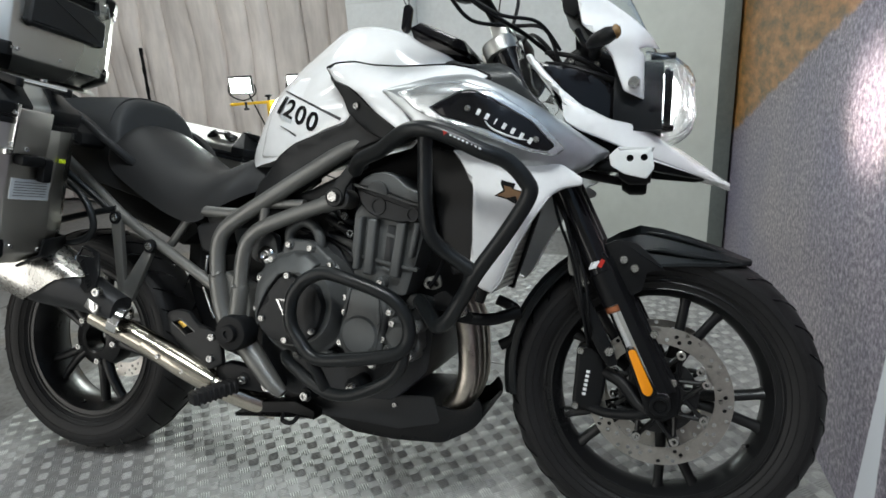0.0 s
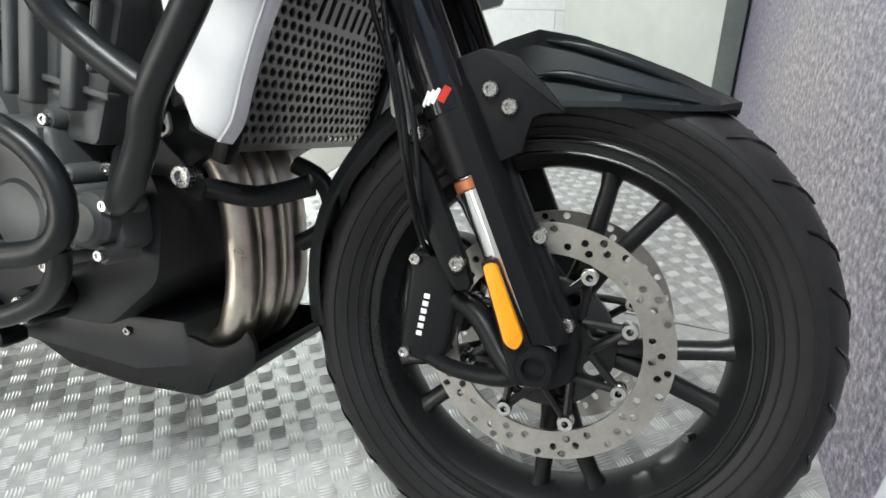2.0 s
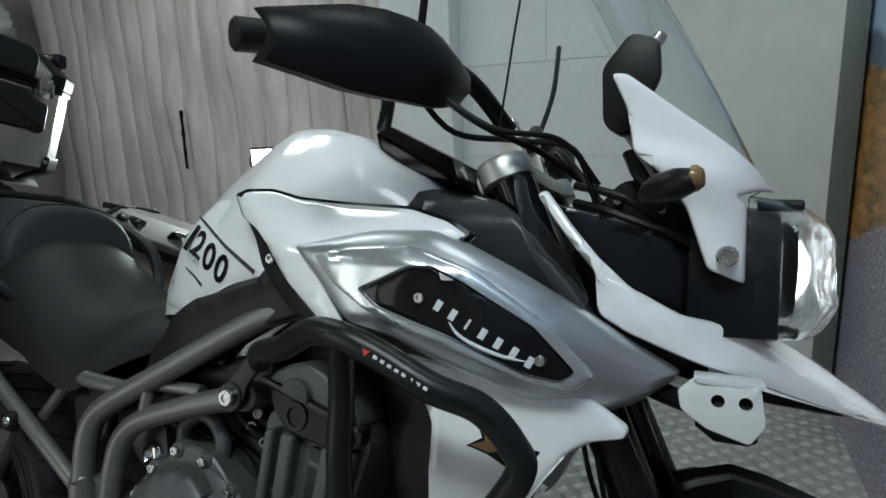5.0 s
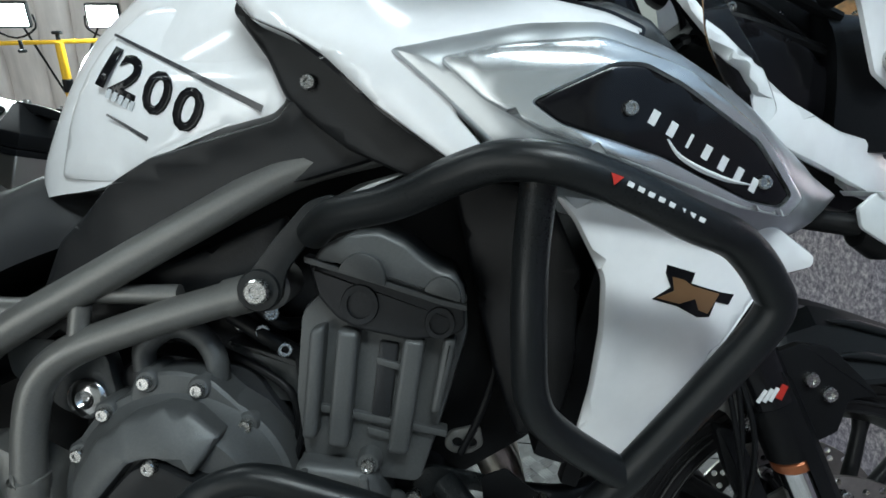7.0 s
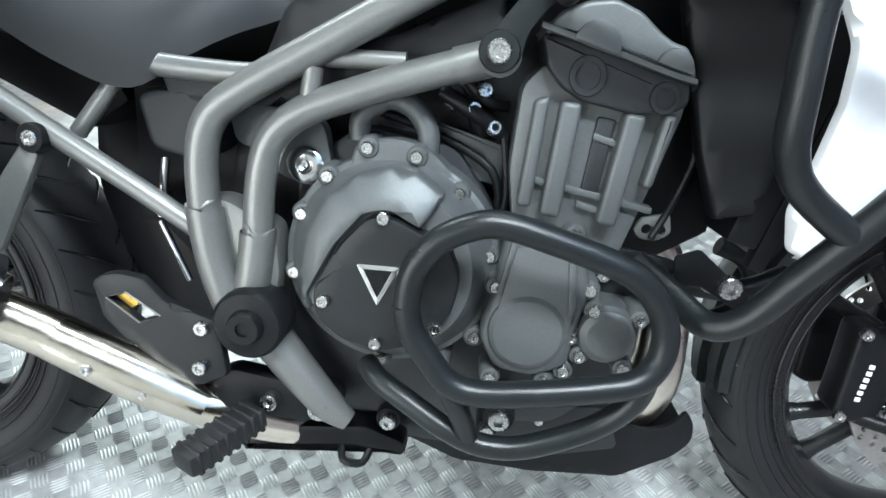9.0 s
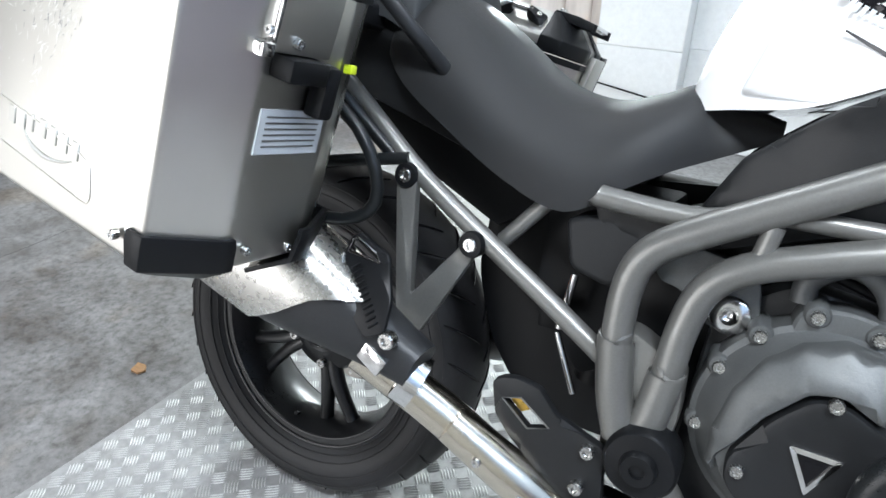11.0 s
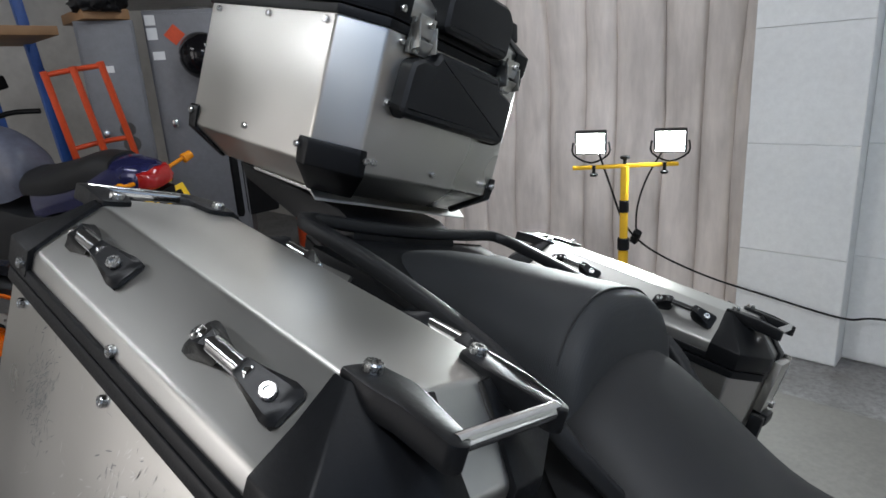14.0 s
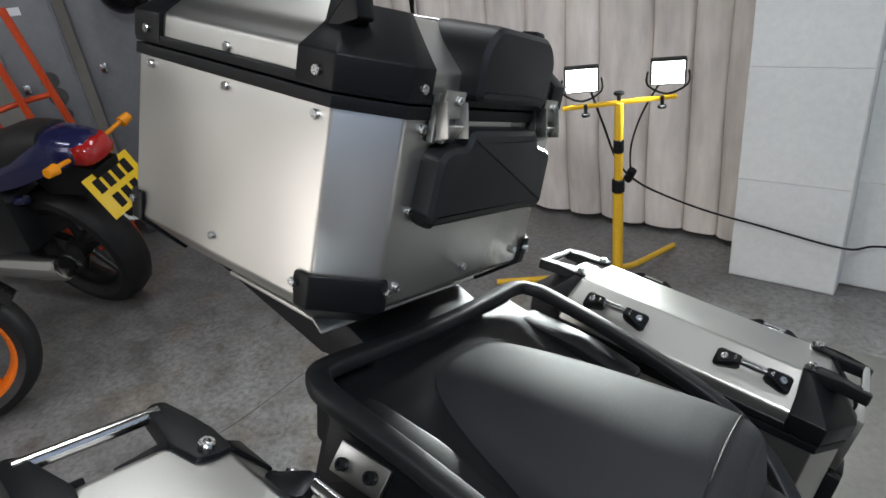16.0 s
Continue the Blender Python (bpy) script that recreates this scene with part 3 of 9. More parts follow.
tagged(curtain("curtain", -4.6, -1.13, 2.47, 3.1), "dirty off-white quilted curtain hanging in vertical folds", "curtain")
tagged(slab("wall_north", -9, -1.1, 2.6, 2.75, FLOOR - 0.01, 3.4, "shed_wall"), "pale workshop wall behind the curtain", "wall", kind="structure")
tagged(slab("wall_west", -6.6, -6.4, -5, 2.6, FLOOR - 0.01, 3.4, "shed_wall"), "pale dusty far workshop wall", "wall", kind="structure")
tagged(slab("wall_south", -1.0, 1.6, -4.2, -4.0, FLOOR - 0.01, 3.4, "shed_wall"), "pale workshop wall behind the camera", "wall", kind="structure")
tagged(slab("wall_south", -6.4, -4.4, -4.2, -4.0, FLOOR - 0.01, 3.4, "shed_wall"), "unseen pale workshop wall beside the gap for the added lamps", "wall", kind="structure")
tagged(slab("wall_over_gap", -4.4, -1.0, -4.2, -4.0, 2.9, 3.4, "shed_wall"), "unseen pale wall above the gap for the added lamps", "wall", kind="structure")
# soft lamps added in an assumed, unseen opening behind the camera
# split in two, so that the cases reflect bright and dark bands
for x, w, power in ((-3.55, 1.35, 42), (-1.65, 1.0, 19)):
    area_lamp("added_south_lamp", (x, -4.05, 1.45), (x, 0, 1.2), w, 2.8, power, (1.0, 0.985, 0.96))
tagged(slab("wall_east", 1.35, 1.5, -4.0, -3.0, FLOOR - 0.01, 3.4, "shed_wall"), "pale workshop wall beside the mural", "wall", kind="structure")
tagged(slab("ceiling", -6.6, 2.0, -4.2, 2.75, 3.4, 3.5, "roof"), "dark sheet workshop ceiling", "ceiling", kind="structure")

# assumed ceiling strip lights, added unseen above the view, and the two work lamps give the light
M["tube_glow"] = bpy.data.materials.new("lit_strip_tube")
M["tube_glow"].use_nodes = True
pn = M["tube_glow"].node_tree.nodes["Principled BSDF"]
pn.inputs["Emission Color"].default_value, pn.inputs["Emission Strength"].default_value = (0.93, 0.98, 1, 1), 6.0
for k, (x, y, power) in enumerate(((0.75, -1.35, 70), (-3.7, -2.3, 30), (0.75, 0.75, 13), (-2.0, 1.2, 22))):
    lt = thing("added_strip_light", Matrix(), (x, y, 3.0), "assumed white fluorescent strip light under the ceiling, lit", "strip light", "ceiling strip lights")
    bm = bmesh.new()
    block(bm, Matrix.Translation((x, y, 3.36)), 1.6, 0.16, 0.06, 0.006)
    part("body", bm, "wall", lt)
    bm = bmesh.new()
    rod(bm, (x - 0.76, y, 3.31), (x + 0.76, y, 3.31), 0.014)
    part("tube", bm, "tube_glow", lt)
    area_lamp("added_strip_lamp", (x, y, 3.28), (x, y, 0), 1.5, 0.4, power, (0.93, 0.98, 1.0))

# ---------------------------------------------------------------- the motorcycle: x forward, y to its left, z up, leaning on its stand
LEANING = Matrix.Translation((0.00677, -0.08603, 0.02556)) @ pose(0, 0, 0, 0, 0, 4.5) @ pose(0, 0, 0, -16.5)
bike = thing("motorcycle", LEANING, (0, 0, -0.02), "white, silver and black adventure motorcycle leaning on its side stand", "motorcycle")
STEER = Matrix.Translation((0.003, 0, 0))
LOW = Matrix.Translation((-0.016, 0, 0.019))
TURNED = Matrix.Translation((0.62, 0, 0.55)) @ pose(0, 0, 0, 0, 0, -3.2) @ Matrix.Translation((-0.62, 0, -0.55))
SIDE = Matrix.Rotation(radians(90), 4, "X")  # lathe axis along -y


def lerp_tab(x, tab):
    return float(np.interp(x, [a for a, _ in tab], [b for _, b in tab]))


def curve_tab(x, tab):
    """Like lerp_tab, but without kinks."""
    xs, ys = [a for a, _ in tab], [b for _, b in tab]
    x = min(max(x, xs[0]), xs[-1])
    i = min(max(int(np.searchsorted(xs, x)) - 1, 0), len(xs) - 2)
    h = xs[i + 1] - xs[i]
    slope = [(ys[min(k + 1, len(xs) - 1)] - ys[max(k - 1, 0)]) / (xs[min(k + 1, len(xs) - 1)] - xs[max(k - 1, 0)]) for k in (i, i + 1)]
    t = (x - xs[i]) / h
    return ys[i] * (2 * t ** 3 - 3 * t * t + 1) + ys[i + 1] * (3 * t * t - 2 * t ** 3) + h * (slope[0] * (t ** 3 - 2 * t * t + t) + slope[1] * (t ** 3 - t * t))


def bulge(x, z):
    """How far out the right-hand bodywork lies."""
    y = curve_tab(x, [(-0.2, -0.11), (-0.1, -0.165), (0, -0.2), (0.07, -0.231), (0.12, -0.252), (0.16, -0.27), (0.202, -0.284), (0.25, -0.292), (0.33, -0.304), (0.40, -0.302), (0.51, -0.268), (0.6, -0.215), (0.75, -0.13)])
    crease = lerp_tab(x, [(0.09, 0.91), (0.154, 0.884), (0.231, 0.873), (0.37, 0.868), (0.435, 0.862), (0.502, 0.825), (0.541, 0.79), (0.6, 0.75)])
    over = max(0.0, z - crease)
    return y + lerp_tab(x, [(0.09, 0.0), (0.154, 0.5), (0.231, 0.92), (0.45, 1.0), (0.6, 0.7)]) * (over - 0.006 * (1 - math.exp(-over / 0.006)))


def wheel(name, c, tyre_r, tyre_w, rim_r, spoke_angles, turn, parent, label, spoke_w, hub_r):
    axis = turn @ Matrix.Translation(c) @ SIDE
    h = tyre_w / 2
    bm = bmesh.new()
    rw = h * 0.74
    lathe(bm, [(rim_r + 0.004, rw), (rim_r + 0.008, rw - 0.006), (rim_r - 0.004, rw - 0.01), (rim_r - 0.012, rw * 0.55), (rim_r - 0.022, rw * 0.2), (rim_r - 0.022, -rw * 0.2), (rim_r - 0.012, -rw * 0.55), (rim_r - 0.004, -rw + 0.01), (rim_r + 0.008, -rw + 0.006), (rim_r + 0.004, -rw), (rim_r - 0.016, -rw + 0.002), (rim_r - 0.03, -rw * 0.5), (rim_r - 0.034, 0), (rim_r - 0.03, rw * 0.5), (rim_r - 0.016, rw - 0.002)], axis, 96, closed=True)
    rim = part(name, bm, "rim", parent, label)
    bm = bmesh.new()
    prof = []
    k = 26
    crown = [(rim_r + 0.004, h * 0.72), (rim_r + 0.016, h * 0.86), (rim_r + 0.034, h * 0.97), (rim_r + (tyre_r - rim_r) * 0.55, h), (tyre_r - 0.024, h * 0.93), (tyre_r - 0.011, h * 0.72), (tyre_r - 0.004, h * 0.42), (tyre_r, 0)]
    prof = crown + [(r, -y) for r, y in crown[-2::-1]]
    lathe(bm, prof, axis, 128)
    tyre = part("tyre", bm, "rubber", rim, "black rubber tyre with slanted tread grooves")
    bm = bmesh.new()
    for s in (1, -1):
        for r, y in ((rim_r + 0.012, h * 0.835), (rim_r + 0.024, h * 0.925), (rim_r + (tyre_r - rim_r) * 0.5, h * 0.998), (tyre_r - 0.03, h * 0.953)):
            tube(bm, [axis @ Vector((r * math.cos(2 * math.pi * k / 64), r * math.sin(2 * math.pi * k / 64), y * s)) for k in range(64)], 0.0011, 6, 1, closed=True)
    part("sidewall_ring", bm, "rubber", rim, kind="stuff")
    bm = bmesh.new()
    for s in (1, -1):
        for r, y, q in ((rim_r - 0.001, rw + 0.0005, 0.0028), (rim_r - 0.015, rw - 0.002, 0.0022)):
            tube(bm, [axis @ Vector((r * math.cos(2 * math.pi * k / 64), r * math.sin(2 * math.pi * k / 64), y * s)) for k in range(64)], q, 8, 1, closed=True)
    part("rim_lip", bm, "rim", rim, kind="stuff")
    # tread grooves along the shoulder as thin raised bars; their black stands in for the grooves' shade
    bm = bmesh.new()
    for s in (1, -1):
        for i in range(30):
            a0 = 2 * math.pi * i / 30 + (0.1 if s < 0 else 0)
            pts = []
            for q in range(6):
                u = q / 5
                rr = lerp_tab(u, [(0, tyre_r + 0.0006), (0.35, tyre_r - 0.0033), (0.7, tyre_r - 0.0105), (1, tyre_r - 0.0225)])
                yy = lerp_tab(u, [(0, 0.08 * h), (0.35, 0.42 * h), (0.7, 0.73 * h), (1, 0.945 * h)]) * s
                a = a0 + 0.17 * u
                pts.append(axis @ Vector((rr * math.cos(a), rr * math.sin(a), yy)))
            tube(bm, pts, [0.0012, 0.002, 0.0022, 0.0022, 0.002, 0.001], 5, 2, cap=False)
    part("groove_bar", bm, "gloss_black", rim, kind="stuff")
    for a in spoke_angles:
        for s in (-1, 1):
            bm = bmesh.new()
            a1 = radians(a + s * 9.5)
            a2 = radians(a + s * 6.5)
            p = [(hub_r * 0.8, a2, -0.012), (hub_r + (rim_r - hub_r) * 0.3, a2, -0.016), (hub_r + (rim_r - hub_r) * 0.75, a1, -0.012), (rim_r - 0.016, a1 + s * 0.02, -0.006)]
            tube(bm, [turn @ (Vector(c) + Vector((r * math.cos(t), y, r * math.sin(t)))) for r, t, y in p], [spoke_w * 1.3, spoke_w * 1.15, spoke_w * 1.05, spoke_w * 1.9], 12, 5, flat=0.75)
            part("spoke", bm, "rim", rim)
    return rim, axis


FC, RC = Vector((0.740, 0, 0.297)), Vector((-0.738, 0, 0.291))
front_wheel, fax = wheel("front_wheel", FC, 0.311, 0.112, 0.231, [66, -6, -78, -150, 138], Matrix(), bike, "black cast alloy front wheel", 0.011, 0.05)
rear_wheel, rax = wheel("rear_wheel", RC, 0.306, 0.160, 0.210, [-74, -2, 70, 142, -146], Matrix(), bike, "black cast alloy rear wheel", 0.012, 0.06)


def hub(axis, prof, parent, mat="rim", name="hub"):
    bm = bmesh.new()
    lathe(bm, prof, axis, 40)
    return part(name, bm, mat, parent)


hub(fax, [(0, 0.075), (0.02, 0.075), (0.022, 0.07), (0.03, 0.06), (0.05, 0.035), (0.055, 0), (0.05, -0.035), (0.03, -0.07), (0, -0.085)], front_wheel)
hub(rax, [(0.036, -0.02), (0.036, 0.03), (0.041, 0.033), (0.05, 0.031), (0.078, 0.018), (0.084, 0.005), (0.08, -0.03), (0.036, -0.03)], rear_wheel)
for k in range(5):
    a = radians(-82 + 72 * k)
    bolt(rear_wheel, RC + Vector((0.064 * math.cos(a), -0.03, 0.064 * math.sin(a))), 0.009)


def brake_disc(axis_c, y, r1, r0, parent, turn, bobbins, holes=True, name="brake_disc"):
    """A drilled disc ring with its carrier and bobbins."""
    cut = [circle(0, 0, r0, 48)]
    if holes:
        n = 30
        for i in range(n):
            for q, rr in enumerate((0.28, 0.55, 0.8)):
                a = 2 * math.pi * (i + q * 0.33) / n
                rad = r0 + (r1 - r0) * rr
                if (i + q) % 3 != 2:
                    cut.append(circle(rad * math.cos(a), rad * math.sin(a), 0.0045, 8))
    bm = bmesh.new()
    sheet(bm, circle(0, 0, r1, 72), lambda x, z: y, 0.0045, 0.03, 0.0, 0.0, cut, turn @ Matrix.Translation(axis_c))
    d = part(name, bm, "disc", parent, "drilled steel brake disc")
    for k in range(bobbins):
        a = 2 * math.pi * k / bobbins + 0.35
        bm = bmesh.new()
        cx, cz = (r0 - 0.0115) * math.cos(a), (r0 - 0.0115) * math.sin(a)
        m = turn @ Matrix.Translation(axis_c + Vector((cx, y - 0.004, cz))) @ SIDE
        lathe(bm, [(0.004, 0.004), (0.0085, 0.004), (0.0095, 0.002), (0.0095, -0.012), (0.004, -0.012)], m, 16, closed=True)
        part("bobbin", bm, "steel", d)
        bm = bmesh.new()
        for s in (-0.22, 0.22):
            tube(bm, [turn @ (axis_c + Vector((0.05 * math.cos(a + s * 1.6), y + 0.006, 0.05 * math.sin(a + s * 1.6)))), turn @ (axis_c + Vector((cx, y + 0.002, cz)))], 0.005, 8, 1)
        part("carrier_arm", bm, "rim", d)
    return d


bm = bmesh.new()
sheet(bm, circle(0, 0, 0.078, 48), lambda x, z: -0.050, 0.008, 0.02, 0.002, 0, [circle(0, 0, 0.036, 24)] + [circle(0.059 * math.cos(2 * math.pi * (k + 0.5) / 8), 0.059 * math.sin(2 * math.pi * (k + 0.5) / 8), 0.0105, 14) for k in range(8)], Matrix.Translation(FC))
part("disc_carrier", bm, "rim", front_wheel, "black drilled disc carrier")
brake_disc(FC, -0.058, 0.1405, 0.106, front_wheel, Matrix(), 8)
brake_disc(FC, 0.0535, 0.1405, 0.106, front_wheel, Matrix(), 8)
brake_disc(RC, 0.07, 0.13, 0.09, rear_wheel, Matrix(), 6, True)
for c, r, par, tr in ((FC, 0.196, front_wheel, Matrix()), (RC, 0.19, rear_wheel, Matrix())):
    bm = bmesh.new()
    a = radians(-28 if par is front_wheel else -100)
    p = c + Vector((r * math.cos(a), -0.02, r * math.sin(a)))
    rod(bm, tr @ p, tr @ (p + Vector((-0.012 * math.cos(a), -0.024, -0.012 * math.sin(a)))), 0.0045, 10, 0.001)
    part("valve", bm, "gloss_black", par)

# ---- fork
def fx(z):
    return 0.617 + (0.553 - z) * 0.475


for s in (-1, 1):
    y = 0.1 * s
    leg = bmesh.new()
    rod(leg, STEER @ Vector((fx(1.0), y, 1.0)), STEER @ Vector((fx(0.545), y, 0.545)), 0.0285, 28, 0.002)
    fork = part("fork_leg", leg, "gloss_black", bike, "gloss black upside-down fork leg")
    bm = bmesh.new()
    rod(bm, STEER @ Vector((fx(0.56), y, 0.56)), STEER @ Vector((fx(0.30), y, 0.30)), 0.0215, 24, 0.001)
    part("stanchion", bm, "chrome", fork, "chrome fork stanchion")
    bm = bmesh.new()
    rod(bm, STEER @ Vector((fx(0.484), y, 0.484)), STEER @ Vector((fx(0.472), y, 0.472)), 0.0245, 24, 0.002)
    part("seal_ring", bm, "copper", fork, "copper-coloured seal ring")
    bm = bmesh.new()
    rod(bm, STEER @ Vector((fx(0.56), y, 0.56)), STEER @ Vector((fx(0.485), y, 0.485)), 0.0265, 24, 0.002)
    part("seal_collar", bm, "black", fork)
    # lower casting with the guard in front of the stanchion
    bm = bmesh.new()
    out = [(0.640, 0.575), (0.672, 0.545), (0.700, 0.49), (0.735, 0.42), (0.775, 0.34), (0.797, 0.30), (0.795, 0.25), (0.765, 0.232), (0.735, 0.24), (0.715, 0.275), (0.695, 0.30), (0.70, 0.335), (0.70, 0.385), (0.675, 0.44), (0.645, 0.50)]
    prism(bm, out, -0.088 if s < 0 else 0.066, -0.066 if s < 0 else 0.088, 0.007, 0.012, LOW, 3)
    low = part("fork_guard", bm, "black", bike, "black lower fork casting and guard")
    bm = bmesh.new()
    loft(bm, [[STEER @ Vector((fx(z) + dx * w, y + dy, z)) for dx, dy in ((0.004, -0.0265), (0.022, -0.0235), (0.034, -0.008), (0.036, 0.004), (0.034, 0.016), (0.022, 0.0235), (0.004, 0.0265), (0.006, 0.023), (0.02, 0.02), (0.03, 0.004), (0.02, -0.0195), (0.006, -0.023))] for z, w in ((0.585, 0.86), (0.57, 0.95), (0.5, 1.0), (0.42, 1.0), (0.35, 1.05), (0.32, 1.1))])
    part("stanchion_shield", bm, "black", low, "black moulded shield before the stanchion")
    if s < 0:
        for p in ((0.742, -0.087, 0.407), (0.780, -0.087, 0.314)):
            bolt(low, LOW @ Vector(p), 0.0085)
        bm = bmesh.new()
        prism(bm, [(0.677, 0.398), (0.691, 0.402), (0.7275, 0.326), (0.721, 0.313), (0.708, 0.317)], -0.138, -0.128, 0.003, 0.006)
        carrier = bmesh.new()
        prism(carrier, [(0.672, 0.40), (0.688, 0.404), (0.73, 0.328), (0.745, 0.30), (0.74, 0.272), (0.716, 0.272), (0.704, 0.312)], -0.129, -0.07, 0.004, 0.006)
        part("axle_lug", carrier, "black", low)
        part("reflector", bm, "orange", low, "amber fork reflector")
        for dx, mt, nm in ((-0.013, "mark", "white"), (-0.0075, "mark", "white"), (-0.002, "mark", "white"), (0.0065, "red", "red")):
            bm = bmesh.new()
            out = math.sqrt(0.0287 ** 2 - dx * dx)
            block(bm, STEER @ Matrix.Translation((fx(0.562) + dx, y - out, 0.562 + 0.3 * dx)) @ pose(0, 0, 0, 0, 25, 90 * dx / 0.0287 * 0.7), 0.0042 if mt == "mark" else 0.008, 0.002, 0.017, 0.0004, 1)
            part("maker_mark", bm, mt, fork, "small " + nm + " maker's mark")

# axle, its pinch boss
bm = bmesh.new()
lathe(bm, [(0.011, 0.132), (0.013, 0.138), (0.019, 0.138), (0.021, 0.135), (0.021, 0.06), (0, 0.06)], fax, 24)
lathe(bm, [(0, 0.13), (0.011, 0.13), (0.011, 0.132)], fax, 24)
part("axle", bm, "black", bike)

# caliper and its carrier
CAL = Matrix.Translation((-0.022, 0, 0.019))
for s in (-1, 1):
    bm = bmesh.new()
    prism(bm, [(0.600, 0.372), (0.632, 0.37), (0.655, 0.352), (0.66, 0.315), (0.655, 0.27), (0.648, 0.243), (0.615, 0.236), (0.592, 0.248), (0.596, 0.30)], -0.080 if s < 0 else 0.03, -0.03 if s < 0 else 0.080, 0.008, 0.01, CAL, 3)
    cal = part("brake_caliper", bm, "black", bike, "black radial brake caliper with white lettering")
    if s < 0:
        for i in range(6):
            bm = bmesh.new()
            block(bm, CAL @ Matrix.Translation((0.6165 + 0.0014 * i, -0.0805, 0.273 + 0.0092 * i)) @ pose(0, 0, 0, 0, 5, 0), 0.0072, 0.0012, 0.0062, 0.0005, 1)
            part("letter_bar", bm, "mark", cal, "white lettering bar")
        for p in ((0.607, -0.080, 0.362), (0.600, -0.080, 0.247), (0.66, -0.074, 0.318)):
            bolt(cal, CAL @ Vector(p), 0.0075)
        bm = bmesh.new()
        tube(bm, [CAL @ Vector(p) for p in ((0.652, -0.066, 0.32), (0.69, -0.085, 0.305), (0.72, -0.1, 0.272), (0.742, -0.112, 0.256))], 0.013, 10, 4)
        tube(bm, [CAL @ Vector(p) for p in ((0.62, -0.066, 0.245), (0.66, -0.085, 0.24), (0.715, -0.108, 0.248), (0.742, -0.112, 0.256))], 0.01, 10, 4)
        part("caliper_carrier", bm, "black", cal)

# brake hose guide and lines down the fork
bm = bmesh.new()
prism(bm, [(0.565, 0.513), (0.583, 0.513), (0.602, 0.49), (0.65, 0.392), (0.66, 0.362), (0.642, 0.355), (0.62, 0.385), (0.58, 0.465)], -0.104, -0.086, 0.004, 0.006)
guide = part("hose_guide", bm, "black", bike)
bolt(guide, Vector((0.592, -0.115, 0.524)), 0.008)
bolt(guide, Vector((0.642, -0.104, 0.388)), 0.009)
bm = bmesh.new()
prism(bm, [(0.565, 0.60), (0.572, 0.60), (0.60, 0.54), (0.607, 0.525), (0.597, 0.52), (0.582, 0.54), (0.57, 0.545), (0.567, 0.56)], -0.114, -0.110, 0.001, 0.004, Matrix.Translation((-0.01, 0, -0.006)))
part("hose_clip", bm, "frame_grey", bike)
for pts in ([(0.50, -0.075, 0.78), (0.53, -0.12, 0.66), (0.56, -0.125, 0.58), (0.585, -0.125, 0.47), (0.596, -0.105, 0.41), (0.6, -0.07, 0.385)], [(0.51, -0.07, 0.77), (0.55, -0.128, 0.64), (0.575, -0.13, 0.55), (0.59, -0.115, 0.45), (0.604, -0.07, 0.385)], [(0.515, -0.05, 0.76), (0.545, -0.1, 0.66), (0.59, -0.13, 0.53), (0.60, -0.11, 0.43), (0.61, -0.07, 0.385)]):
    bm = bmesh.new()
    tube(bm, [STEER @ Vector(p) for p in pts], 0.0032, 8, 6)
    part("brake_hose", bm, "black", bike)

# ---- front mudguard: crowned shell over the tyre, with cheeks and a rear strip
def guard_shell(a0, a1, n, r_of, w_of, drop, th=0.004):
    bm = bmesh.new()
    rings = []
    for i in range(n + 1):
        a = radians(a0 + (a1 - a0) * i / n)
        r, w = r_of(i / n), w_of(i / n)
        ring = []
        for u, f in ((-1, 1.0), (-0.93, 0.52), (-0.74, 0.40), (-0.62, 0.04), (-0.36, 0.14), (-0.22, -0.16), (0.22, -0.16), (0.36, 0.14), (0.62, 0.04), (0.74, 0.40), (0.93, 0.52), (1, 1.0)):
            rr = r - f * drop(i / n)
            ring.append((FC + Vector((rr * math.cos(a), w * u, rr * math.sin(a)))))
        for u, f in ((0.96, 1.0), (0.84, 0.5), (0, 0.0), (-0.84, 0.5), (-0.96, 1.0)):
            rr = r - th - f * drop(i / n)
            ring.append((FC + Vector((rr * math.cos(a), w * u, rr * math.sin(a)))))
        rings.append(ring)
    return loft(bm, rings)


bm = bmesh.new()
# stations along the guard: x, height of the rim, of the side crease and of the crown, half widths at rim and crease
GUARD = [(0.628, 0.560, 0.598, 0.612, 0.090, 0.070), (0.655, 0.556, 0.612, 0.628, 0.097, 0.068), (0.694, 0.552, 0.622, 0.643, 0.094, 0.058), (0.735, 0.560, 0.616, 0.637, 0.086, 0.056), (0.79, 0.563, 0.602, 0.622, 0.076, 0.050), (0.845, 0.563, 0.588, 0.604, 0.062, 0.042), (0.885, 0.566, 0.578, 0.588, 0.046, 0.032), (0.906, 0.571, 0.575, 0.580, 0.026, 0.016)]
rings = []
